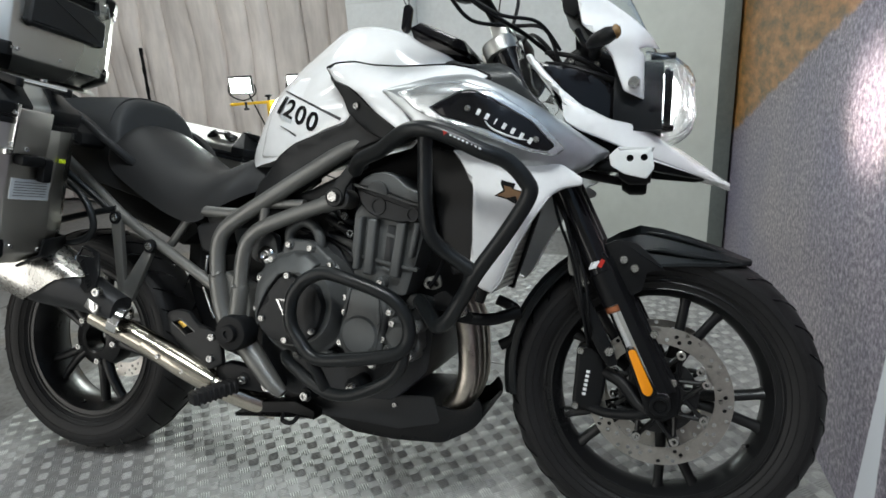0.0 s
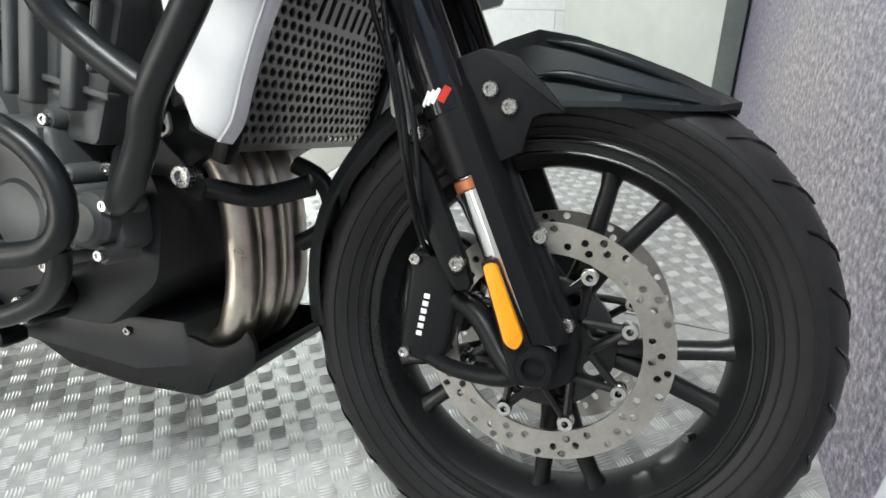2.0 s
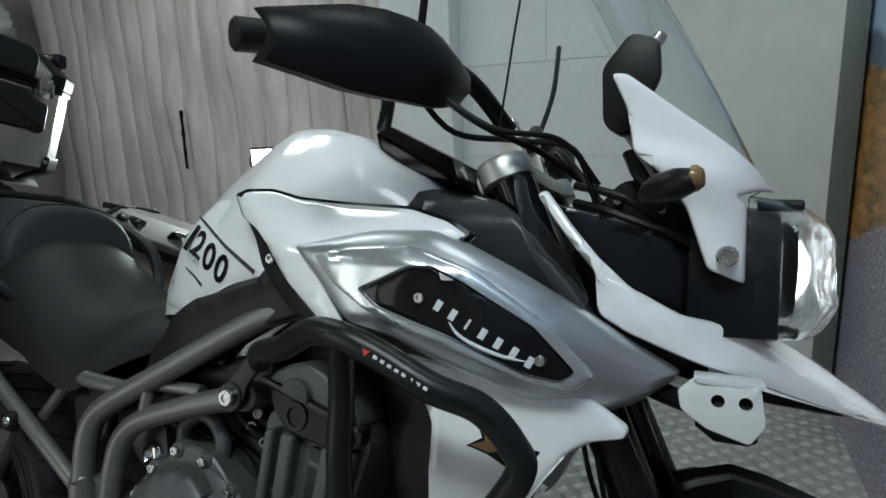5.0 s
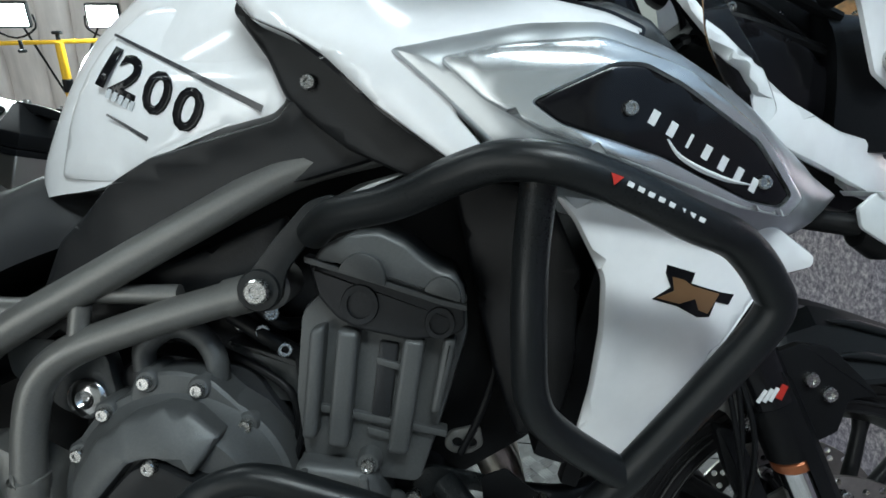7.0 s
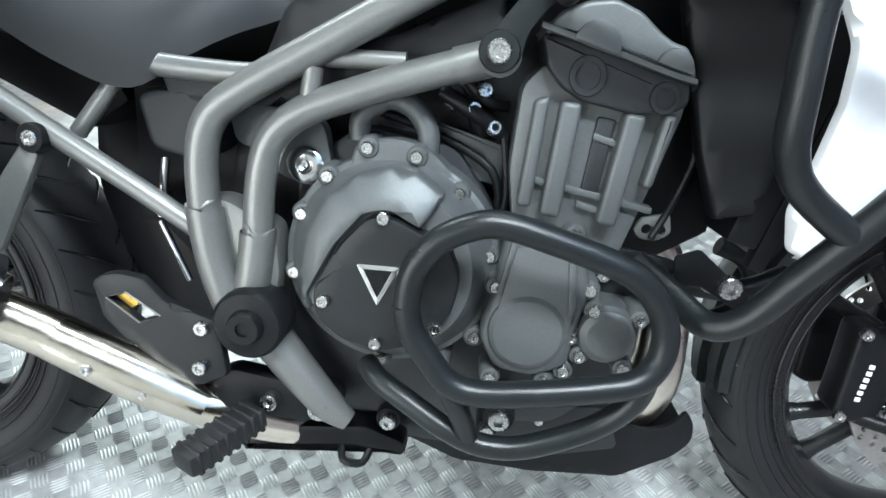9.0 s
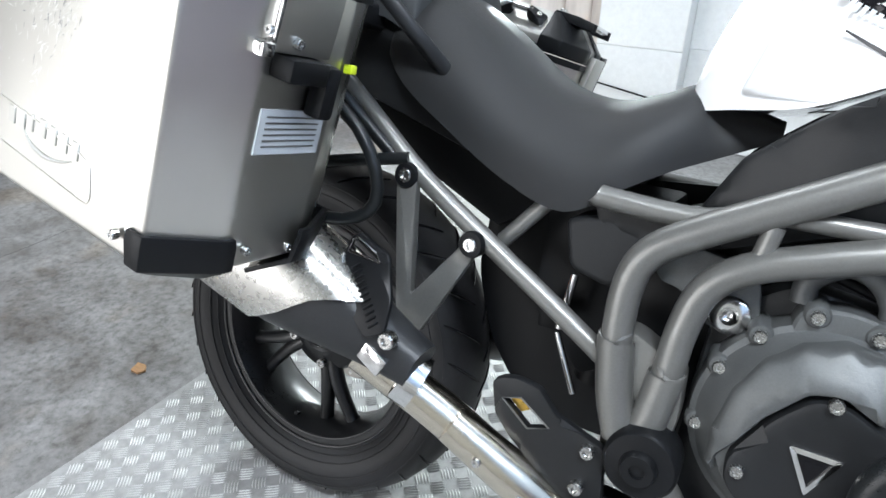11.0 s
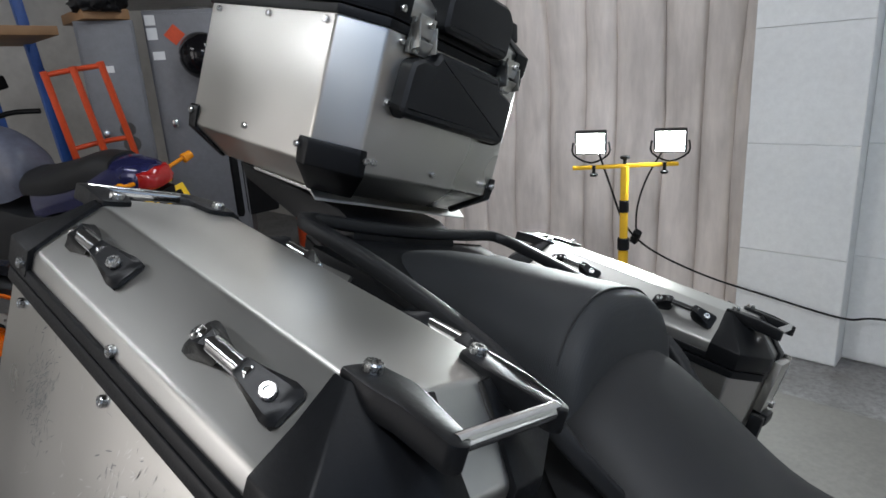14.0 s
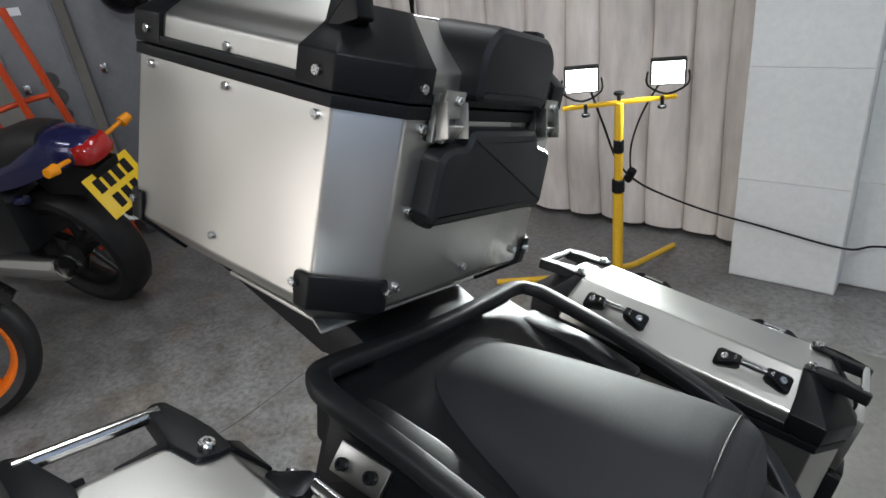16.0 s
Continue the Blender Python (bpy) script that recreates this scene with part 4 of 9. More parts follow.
for x, zr, zc, zt, wr, wc in GUARD:
    zm = zr + 0.55 * (zc - zr)
    o = [(-wr, zr), (-wr * 0.99, zr + 0.006), (-(wr + wc) * 0.5, zm - 0.004), (-wc, zc), (-wc * 0.62, zt - 0.002), (-wc * 0.40, zt - 0.010), (0, zt - 0.007), (wc * 0.40, zt - 0.010), (wc * 0.62, zt - 0.002), (wc, zc), ((wr + wc) * 0.5, zm - 0.004), (wr * 0.99, zr + 0.006), (wr, zr)]
    i_ = [(wr - 0.004, zr), ((wr + wc) * 0.5 - 0.004, zm - 0.008), (wc - 0.003, zc - 0.006), (0, zt - 0.018), (-wc + 0.003, zc - 0.006), (-(wr + wc) * 0.5 + 0.004, zm - 0.008), (-wr + 0.004, zr)]
    rings.append([Vector((x, y, z)) for y, z in o + i_])
loft(bm, rings)
guard = part("front_mudguard", bm, "fender", bike, "satin black angular front mudguard", angle=12)
# moulded ribs along its flanks
for s in (-1, 1):
    for pts, r in (([(0.706, 0.056, 0.627), (0.745, 0.053, 0.622), (0.80, 0.046, 0.607), (0.87, 0.032, 0.582)], [0.001, 0.0055, 0.005, 0.001]), ([(0.700, 0.080, 0.590), (0.735, 0.076, 0.592), (0.79, 0.066, 0.583), (0.865, 0.046, 0.573)], [0.001, 0.005, 0.0045, 0.001])):
        bm = bmesh.new()
        tube(bm, [(x, s * y, z) for x, y, z in pts], r, 10, 5)
        part("guard_rib", bm, "fender", guard)
bm = guard_shell(122, 186, 16, lambda q: lerp_tab(q, [(0, 0.333), (0.5, 0.328), (1, 0.320)]), lambda q: lerp_tab(q, [(0, 0.066), (0.6, 0.07), (1, 0.05)]), lambda q: lerp_tab(q, [(0, 0.02), (1, 0.026)]))
part("rear_strip", bm, "fender", guard, "black mudguard strip behind the tyre", angle=28)
for s in (-1, 1):
    bm = bmesh.new()
    prism(bm, [(0.622, 0.600), (0.652, 0.612), (0.688, 0.606), (0.722, 0.575), (0.742, 0.553), (0.722, 0.552), (0.709, 0.548), (0.70, 0.512), (0.678, 0.50), (0.643, 0.538)], 0.099 * s - 0.006, 0.099 * s + 0.006, 0.002, 0.004)
    part("cheek", bm, "black", guard)
    if s < 0:
        for p in ((0.664, -0.106, 0.572), (0.685, -0.106, 0.556)):
            bolt(guard, Vector(p), 0.0085)

# ---- frame and rear subframe
Y = 0.2
for s in (-1, 1):
    def q(pts, y=None):
        return [Vector((a, s * (b if y is None else y), c)) for a, b, c in pts] if y is None else [Vector((a, s * y, c)) for a, c in pts]
    bm = bmesh.new()
    tube(bm, q([(0.20, 0.812), (0.119, 0.788), (0.019, 0.734), (-0.079, 0.678), (-0.15, 0.637), (-0.192, 0.605), (-0.207, 0.565), (-0.206, 0.498), (-0.196, 0.44), (-0.18, 0.395)], 0.2), 0.0175, 16, 6)
    main = part("main_frame_tube", bm, "frame_grey", bike, "graphite painted frame tube")
    bm = bmesh.new()
    tube(bm, q([(0.098, 0.679), (0.033, 0.660), (-0.039, 0.636), (-0.10, 0.611), (-0.132, 0.580), (-0.144, 0.534), (-0.148, 0.476), (-0.155, 0.421), (-0.163, 0.39)], 0.2), 0.0165, 16, 6)
    part("lower_frame_tube", bm, "frame_grey", bike)
    bm = bmesh.new()
    tube(bm, q([(-0.175, 0.40), (-0.135, 0.345), (-0.09, 0.29), (-0.07, 0.268), (-0.045, 0.25)], 0.185), [0.03, 0.025, 0.022, 0.02, 0.012], 16, 5, flat=0.75)
    part("lower_cradle", bm, "frame_grey", bike)
    for nm, pts, yy, r in (("subframe_tube", [(-0.212, 0.468), (-0.29, 0.515), (-0.369, 0.561), (-0.481, 0.629), (-0.572, 0.70), (-0.70, 0.80)], 0.185, 0.0125), ("cross_tube", [(-0.265, 0.65), (-0.252, 0.648), (-0.163, 0.645), (-0.12, 0.655)], 0.172, 0.013), ("cross_tube", [(-0.087, 0.658), (-0.092, 0.622)], 0.2, 0.010), ("cross_tube", [(-0.085, 0.667), (0.005, 0.668)], 0.19, 0.010), ("seat_strut", [(-0.372, 0.568), (-0.335, 0.614), (-0.312, 0.642)], 0.158, 0.010)):
        bm = bmesh.new()
        tube(bm, q(pts, yy), r, 12, 5)
        part(nm, bm, "frame_grey", bike)
    for pts, r in (([(-0.2065, 0.503), (-0.206, 0.497), (-0.196, 0.44), (-0.18, 0.395)], 0.0205), ([(-0.1478, 0.481), (-0.148, 0.475), (-0.155, 0.421), (-0.163, 0.39)], 0.0195), ([(0.056, 0.667), (0.061, 0.6685), (0.09, 0.677)], 0.0185)):
        bm = bmesh.new()
        tube(bm, q(pts, 0.2), r, 18, 4)
        part("tube_sleeve", bm, "frame_grey", main)
    if s > 0:
        continue
    bm = bmesh.new()
    lathe(bm, [(0.0, 0.026), (0.008, 0.026), (0.008, 0.03), (0.017, 0.03), (0.019, 0.026), (0.02, 0.02), (0.036, 0.018), (0.04, 0.013), (0.04, -0.03), (0, -0.03)], Matrix.Translation((-0.15, -0.215, 0.383)) @ SIDE, 36)
    part("pivot_cover", bm, "black", bike, "round black pivot cover")
    bm = bmesh.new()
    prism(bm, [(-0.225, 0.51), (-0.19, 0.515), (-0.13, 0.485), (-0.125, 0.43), (-0.135, 0.37), (-0.17, 0.34), (-0.2, 0.36), (-0.205, 0.42)], -0.196, -0.15, 0.006, 0.012)
    part("pivot_casting", bm, "frame_grey", bike)
    bm = bmesh.new()
    lathe(bm, [(0, 0.004), (0.017, 0.004), (0.021, 0.0), (0.021, -0.05), (0, -0.05)], Matrix.Translation((0.098, -0.214, 0.68)) @ SIDE, 28)
    part("frame_boss", bm, "frame_grey", bike)
    bolt(bike, (0.097, -0.238, 0.682), 0.0115, deep=0.6)
    bm = bmesh.new()
    lathe(bm, [(0.0, 0.001), (0.018, 0.001), (0.0195, -0.001), (0.0195, -0.012), (0, -0.012)], Matrix.Translation((0.097, -0.2375, 0.682)) @ SIDE, 28)
    part("washer", bm, "powder", bike)
    bm = bmesh.new()
    lathe(bm, [(0.008, 0.012), (0.01, 0.014), (0.018, 0.013), (0.021, 0.01), (0.021, -0.04), (0, -0.04)], Matrix.Translation((-0.105, -0.16, 0.553)) @ SIDE, 28)
    lathe(bm, [(0, 0.004), (0.008, 0.012)], Matrix.Translation((-0.105, -0.16, 0.553)) @ SIDE, 28)
    part("engine_mount", bm, "steel", bike, "bright engine mounting bolt")
    bm = bmesh.new()
    prism(bm, [(-0.195, 0.62), (-0.13, 0.612), (-0.085, 0.60), (-0.075, 0.55), (-0.10, 0.527), (-0.14, 0.54), (-0.155, 0.565), (-0.185, 0.57)], -0.165, -0.14, 0.004, 0.012, None)
    part("mount_plate", bm, "engine", bike)
    for c, r in (((-0.395, -0.198, 0.564), 0.0165), ((-0.499, -0.194, 0.629), 0.0165)):
        bm = bmesh.new()
        lathe(bm, [(0.005, 0.004), (0.007, 0.008), (r * 0.9, 0.008), (r, 0.005), (r, -0.03), (0, -0.03)], Matrix.Translation(c) @ SIDE, 24)
        part("subframe_boss", bm, "black", bike)
        bolt(bike, (c[0], c[1] - 0.004, c[2]), 0.009)
    bm = bmesh.new()
    prism(bm, [(-0.514, 0.632), (-0.484, 0.632), (-0.471, 0.478), (-0.411, 0.558), (-0.392, 0.546), (-0.452, 0.43), (-0.488, 0.428)], -0.199, -0.186, 0.003, 0.004)
    hanger = part("pillion_peg_hanger", bm, "frame_grey", bike, "graphite pillion footrest hanger")
    bm = bmesh.new()
    tube(bm, [(-0.7, -0.23, 0.605), (-0.6, -0.215, 0.63), (-0.5, -0.195, 0.65)], 0.008, 10, 4)
    tube(bm, [(-0.62, -0.26, 0.76), (-0.58, -0.21, 0.70), (-0.52, -0.19, 0.645)], 0.009, 10, 4)
    part("pannier_rail", bm, "powder", bike)

# ---- crash bars
def bar(pts, r=0.0145, name="crash_bar", parent=None, n=6):
    bm = bmesh.new()
    tube(bm, pts, r, 16, n)
    return part(name, bm, "powder", parent or bike, "black powder-coated crash bar tube")


up = bar([(0.148, -0.245, 0.735), (0.172, -0.275, 0.752), (0.225, -0.305, 0.766), (0.272, -0.335, 0.787), (0.303, -0.35, 0.796), (0.338, -0.36, 0.794), (0.379, -0.358, 0.781), (0.430, -0.352, 0.758), (0.471, -0.332, 0.742), (0.500, -0.32, 0.712), (0.507, -0.314, 0.685), (0.468, -0.302, 0.622), (0.412, -0.291, 0.545), (0.385, -0.275, 0.50), (0.352, -0.262, 0.452), (0.325, -0.245, 0.437), (0.30, -0.215, 0.452), (0.265, -0.175, 0.475)], name="upper_crash_bar")
bar([(0.328, -0.348, 0.79), (0.325, -0.333, 0.729), (0.326, -0.33, 0.666), (0.332, -0.322, 0.617), (0.356, -0.306, 0.585), (0.408, -0.292, 0.548)], 0.0135, "crash_bar_upright", up)
bar([(0.029, -0.285, 0.445), (0.034, -0.285, 0.48), (0.058, -0.285, 0.512), (0.093, -0.285, 0.529), (0.119, -0.285, 0.530), (0.15, -0.285, 0.523), (0.214, -0.281, 0.503), (0.247, -0.277, 0.486), (0.269, -0.272, 0.46), (0.279, -0.27, 0.43), (0.276, -0.272, 0.404), (0.260, -0.277, 0.385), (0.231, -0.281, 0.376), (0.162, -0.285, 0.365), (0.102, -0.285, 0.359), (0.073, -0.285, 0.369), (0.052, -0.285, 0.394), (0.035, -0.285, 0.419), (0.029, -0.285, 0.445)], 0.0135, "lower_crash_bar")
bar([(-0.02, -0.215, 0.345), (-0.002, -0.235, 0.336), (0.032, -0.25, 0.322), (0.072, -0.26, 0.302), (0.112, -0.262, 0.287), (0.16, -0.262, 0.290), (0.227, -0.26, 0.32), (0.26, -0.265, 0.355), (0.268, -0.27, 0.385)], 0.0125, "lower_crash_bar_brace")
bar([(0.068, -0.285, 0.375), (0.085, -0.275, 0.335), (0.1, -0.262, 0.292)], 0.0115, "lower_crash_bar_brace")
bm = bmesh.new()
prism(bm, [(0.078, 0.685), (0.092, 0.703), (0.112, 0.73), (0.14, 0.762), (0.165, 0.77), (0.172, 0.742), (0.142, 0.727), (0.122, 0.70), (0.116, 0.672), (0.098, 0.66)], -0.236, -0.229, 0.002, 0.008)
part("crash_bar_bracket", bm, "powder", up, "black steel mounting bracket")
# white maker's lettering, too small to read, with a red mark, on the bar
for i in range(8):
    f = i / 7
    p = Vector((0.382, -0.3735, 0.7815)).lerp(Vector((0.431, -0.3665, 0.7595)), f)
    bm = bmesh.new()
    block(bm, Matrix.Translation(p) @ pose(0, 0, 0, 0, 24, 6), 0.0044, 0.0009, 0.0032, 0.0002, 1)
    part("letter_bar", bm, "mark", up, "white lettering bar")
bm = bmesh.new()
prism(bm, [(0.369, 0.789), (0.377, 0.786), (0.371, 0.781)], -0.3752, -0.374, 0.0)
part("maker_mark", bm, "red", up, "small red maker's mark")
bm = bmesh.new()
prism(bm, [(0.30, 0.49), (0.325, 0.50), (0.385, 0.452), (0.375, 0.435), (0.33, 0.46), (0.305, 0.458)], -0.19, -0.186, 0.001, 0.004)
lug = part("radiator_bracket", bm, "black", bike)
bolt(lug, (0.36, -0.192, 0.462), 0.0125)

# ---- tank, seats and bodywork
def tank_ring(x, zb, zt, w, n=30, e=2.3, under=0.0):
    ring = []
    for k in range(n + 1):
        a = math.pi * k / n
        c, s = math.cos(a), math.sin(a)
        ring.append(Vector((x, -w * math.copysign(abs(c) ** (2 / e), c), zb + (zt - zb) * abs(s) ** (2 / e))))
    return ring


def spline_rows(rows, n):
    """Smooths a table of numbers, so that a loft has no kinks."""
    out = []
    k = len(rows)
    for i in range(k - 1):
        for j in range(n):
            t = j / n
            a, b, c, d = rows[max(i - 1, 0)], rows[i], rows[i + 1], rows[min(i + 2, k - 1)]
            out.append([0.5 * (2 * b[m] + (c[m] - a[m]) * t + (2 * a[m] - 5 * b[m] + 4 * c[m] - d[m]) * t * t + (3 * b[m] - a[m] - 3 * c[m] + d[m]) * t ** 3) for m in range(len(b))])
    out.append(list(rows[-1]))
    return out


def facet_ring(x, zb, zt, w):
    """A tank section with flat facets and softly rounded creases."""
    h = zt - zb
    half = [(-w, zb), (-w * 0.985, zb + 0.42 * h), (-w * 0.80, zb + 0.70 * h), (-w * 0.53, zb + 0.965 * h), (0, zt), (w * 0.53, zb + 0.965 * h), (w * 0.80, zb + 0.70 * h), (w * 0.985, zb + 0.42 * h), (w, zb)]
    out = [half[0]]
    for a, b, c in zip(half, half[1:], half[2:]):
        for t in (0.0, 0.33, 0.67, 1.0):
            p, q = Vector(b).lerp(Vector(a), 0.28 * (1 - t)), Vector(b).lerp(Vector(c), 0.28 * t)
            out.append(tuple(p.lerp(q, t)))
    out.append(half[-1])
    return [Vector((x, y, z)) for y, z in out]


TANK = [(-0.205, 0.76, 0.785, 0.06), (-0.195, 0.755, 0.835, 0.085), (-0.155, 0.76, 0.925, 0.115), (-0.088, 0.77, 0.984, 0.15), (-0.02, 0.80, 1.028, 0.174), (0.053, 0.828, 1.072, 0.194), (0.10, 0.845, 1.076, 0.202), (0.137, 0.856, 1.071, 0.206), (0.19, 0.86, 1.054, 0.208), (0.23, 0.862, 1.028, 0.206), (0.29, 0.862, 0.998, 0.195), (0.315, 0.868, 0.975, 0.185)]
bm = bmesh.new()
loft(bm, [facet_ring(*r) for r in spline_rows(TANK, 4)])
tank = part("fuel_tank", bm, "white", bike, "gloss white fuel tank with dark 1200 lettering", angle=60)

RIDER = [(-0.60, 0.79, 0.83, 0.12), (-0.575, 0.765, 0.862, 0.145), (-0.54, 0.735, 0.874, 0.16), (-0.474, 0.695, 0.838, 0.168), (-0.38, 0.645, 0.775, 0.175), (-0.30, 0.622, 0.757, 0.172), (-0.24, 0.66, 0.772, 0.155), (-0.20, 0.685, 0.788, 0.13), (-0.16, 0.705, 0.775, 0.10), (-0.10, 0.735, 0.757, 0.075)]
bm = bmesh.new()
loft(bm, [tank_ring(x, zb, zt, w, e=2.5) for x, zb, zt, w in spline_rows(RIDER, 5)])
seat = part("rider_seat", bm, "seat", bike, "black vinyl rider seat with a dished saddle", angle=70)
PILL = [(-0.935, 0.85, 0.90, 0.085), (-0.92, 0.84, 0.935, 0.115), (-0.87, 0.835, 0.953, 0.135), (-0.76, 0.83, 0.956, 0.145), (-0.66, 0.825, 0.952, 0.15), (-0.60, 0.82, 0.949, 0.149), (-0.572, 0.81, 0.944, 0.147), (-0.553, 0.80, 0.931, 0.142), (-0.545, 0.80, 0.90, 0.132), (-0.54, 0.80, 0.86, 0.11)]
bm = bmesh.new()
loft(bm, [tank_ring(x, zb, zt, w, e=2.6) for x, zb, zt, w in spline_rows(PILL, 5)])
pillion = part("pillion_seat", bm, "seat_ribbed", bike, "black ribbed pillion seat with a stitched edge", angle=70)
# welt along the front edge of the pillion seat
bm = bmesh.new()
ring = tank_ring(-0.574, 0.81, 0.9455, 0.148, e=2.6)
tube(bm, [p + Vector((0, 0, 0.0004)) for p in ring[3:-3:2]], 0.0016, 6, 2)
part("seam", bm, "seat", pillion)


def both(name, outline, g, mat, label="", th=0.004, step=0.016, rnd=0.005, corner=0.006, parent=None, holes=()):
    """A shaped panel on the right side and its mirror image on the left."""
    bm = bmesh.new()
    sheet(bm, outline, g, th, step, rnd, corner, holes)
    ob = part(name, bm, mat, parent or bike, label)
    twin = new(name, ob.data)
    twin.parent = ob.parent
    twin.scale = (1, -1, 1)
    if label:
        tagged(twin, label)
    BASE[twin.name] = BASE[ob.name]
    return ob


# upper white side fairing, silver shroud, bright inner frame, black badge
UPPER = [(0.070, 0.945), (0.1, 0.951), (0.139, 0.952), (0.184, 0.942), (0.265, 0.937), (0.344, 0.933), (0.392, 0.92), (0.42, 0.905), (0.40, 0.875), (0.30, 0.85), (0.27, 0.835), (0.30, 0.80), (0.268, 0.794), (0.206, 0.838), (0.160, 0.880), (0.133, 0.897), (0.095, 0.914), (0.082, 0.929)]
both("fairing_joint", [(x + (0.0015 if x > 0.2 else -0.002), z + (0.002 if z > 0.88 else -0.0015)) for x, z in UPPER], lambda x, z: bulge(x, z) + 0.004, "gloss_black", "dark joint line round the side fairing", th=0.02, rnd=0.0)
both("side_fairing", UPPER, lambda x, z: bulge(x, z), "white", "gloss white upper side fairing", th=0.03, rnd=0.008)
SILVER = [(0.213, 0.883), (0.319, 0.906), (0.383, 0.909), (0.403, 0.903), (0.466, 0.874), (0.535, 0.836), (0.591, 0.800), (0.636, 0.775), (0.593, 0.742), (0.56, 0.728), (0.493, 0.738), (0.424, 0.764), (0.36, 0.792), (0.304, 0.801), (0.255, 0.847)]
shroud = both("tank_shroud", SILVER, lambda x, z: bulge(x, z) - 0.008 + 0.6 * max(0, 0.80 - z) ** 1.1, "silver", "satin silver tank shroud", th=0.03, rnd=0.012, corner=0.01)
inner_holes = round_poly([(0.322, 0.84), (0.381, 0.868), (0.404, 0.869), (0.435, 0.856), (0.504, 0.817), (0.543, 0.775), (0.530, 0.764), (0.498, 0.769), (0.423, 0.800), (0.345, 0.823)], 0.006)
INNER = [(0.256, 0.872), (0.301, 0.883), (0.375, 0.890), (0.391, 0.885), (0.445, 0.866), (0.510, 0.823), (0.559, 0.772), (0.541, 0.757), (0.492, 0.765), (0.412, 0.792), (0.333, 0.818), (0.289, 0.842)]
both("shroud_trim", INNER, lambda x, z: bulge(x, z) - 0.014, "silver_bright", "bright silver trim round the badge", th=0.012, rnd=0.004, holes=(inner_holes,), step=0.012)
BADGE = [(0.324, 0.84), (0.381, 0.866), (0.404, 0.867), (0.435, 0.854), (0.502, 0.816), (0.541, 0.775), (0.529, 0.766), (0.498, 0.771), (0.423, 0.802), (0.347, 0.824)]
badge = both("badge", BADGE, lambda x, z: bulge(x, z) - 0.0125, "gloss_black", "gloss black badge panel with silver lettering", th=0.01, rnd=0.003)
for p in ((0.395, 0.836), (0.511, 0.785)):
    bolt(bike, (p[0], bulge(*p) - 0.0135, p[1]), 0.0055)
# seven bars stand for the maker's lettering, and the swoosh under it
for i in range(7):
    f = i / 6
    x, z = 0.4135 + 0.088 * f, 0.830 - 0.0475 * f
    w = 0.0062 if i != 2 else 0.0026
    bm = bmesh.new()
    c = [(-w / 2, -0.0055), (w / 2, -0.0055), (w / 2, 0.0055), (-w / 2, 0.0055)]
    m = Matrix.Rotation(radians(-27), 2)
    o = [tuple(m @ Vector(q) + Vector((x, z))) for q in c]
    sheet(bm, o, lambda px, pz: bulge(px, pz) - 0.0132, 0.001, 0.01, 0, 0)
    part("letter_bar", bm, "mark", bike, "silver-white lettering bar")
bm = bmesh.new()
tube(bm, [(x, bulge(x, z) - 0.0128, z) for x, z in ((0.425, 0.815), (0.435, 0.803), (0.455, 0.793), (0.478, 0.786), (0.498, 0.783))], [0.0006, 0.0018, 0.0024, 0.002, 0.0006], 6, 4)
part("swoosh", bm, "mark", bike, "curved silver underline")

# dark trim under the fairing, knee panel, tank pad line
both("dark_trim", [(0.076, 0.942), (0.088, 0.940), (0.085, 0.929), (0.095, 0.914), (0.14, 0.905), (0.175, 0.885), (0.22, 0.843), (0.276, 0.797), (0.234, 0.783), (0.177, 0.807), (0.146, 0.829), (0.118, 0.852), (0.102, 0.886), (0.085, 0.908), (0.069, 0.929)], lambda x, z: lerp_tab(x, [(0.07, -0.215), (0.12, -0.224), (0.2, -0.25), (0.27, -0.264)]), "grey_black", "dark grained trim panel", th=0.03, rnd=0.006)
bolt(bike, (0.142, -0.2325, 0.864), 0.007)
both("knee_panel", [(-0.13, 0.715), (-0.061, 0.772), (-0.015, 0.799), (0.109, 0.834), (0.124, 0.852), (0.15, 0.858), (0.176, 0.835), (0.20, 0.80), (0.12, 0.775), (0.02, 0.72), (-0.08, 0.665), (-0.16, 0.655)], lambda x, z: lerp_tab(x, [(-0.17, -0.15), (-0.05, -0.19), (0.1, -0.212), (0.2, -0.225)]) - 0.01 * min(1, max(0, (z - 0.776 - 0.36 * x) / 0.02)), "grey_black", "dark grey grained side panel", th=0.04, rnd=0.006)
both("frame_infill", [(-0.27, 0.645), (-0.16, 0.655), (0.0, 0.70), (0.1, 0.745), (0.1, 0.69), (0.0, 0.665), (-0.12, 0.62), (-0.19, 0.6), (-0.26, 0.615)], lambda x, z: -0.165, "grey_black", "", th=0.02)
both("tank_flank", [(-0.155, 0.775), (-0.135, 0.84), (-0.09, 0.915), (-0.045, 0.952), (0.058, 0.951), (0.078, 0.918), (0.112, 0.879), (0.122, 0.853), (0.107, 0.837), (0.044, 0.822), (-0.015, 0.804), (-0.075, 0.772)], lambda x, z: curve_tab(x, [(-0.16, -0.118), (-0.1, -0.149), (0, -0.182), (0.12, -0.212)]) + 0.55 * max(0, z - 0.875) ** 1.15, "white", "gloss white tank flank", th=0.05, rnd=0.01, corner=0.012)


def flank(x, z):
    return curve_tab(x, [(-0.16, -0.118), (-0.1, -0.149), (0, -0.182), (0.12, -0.212)]) + 0.55 * max(0, z - 0.875) ** 1.15 - 0.0008 - 0.22 * max(0, -0.055 - x)


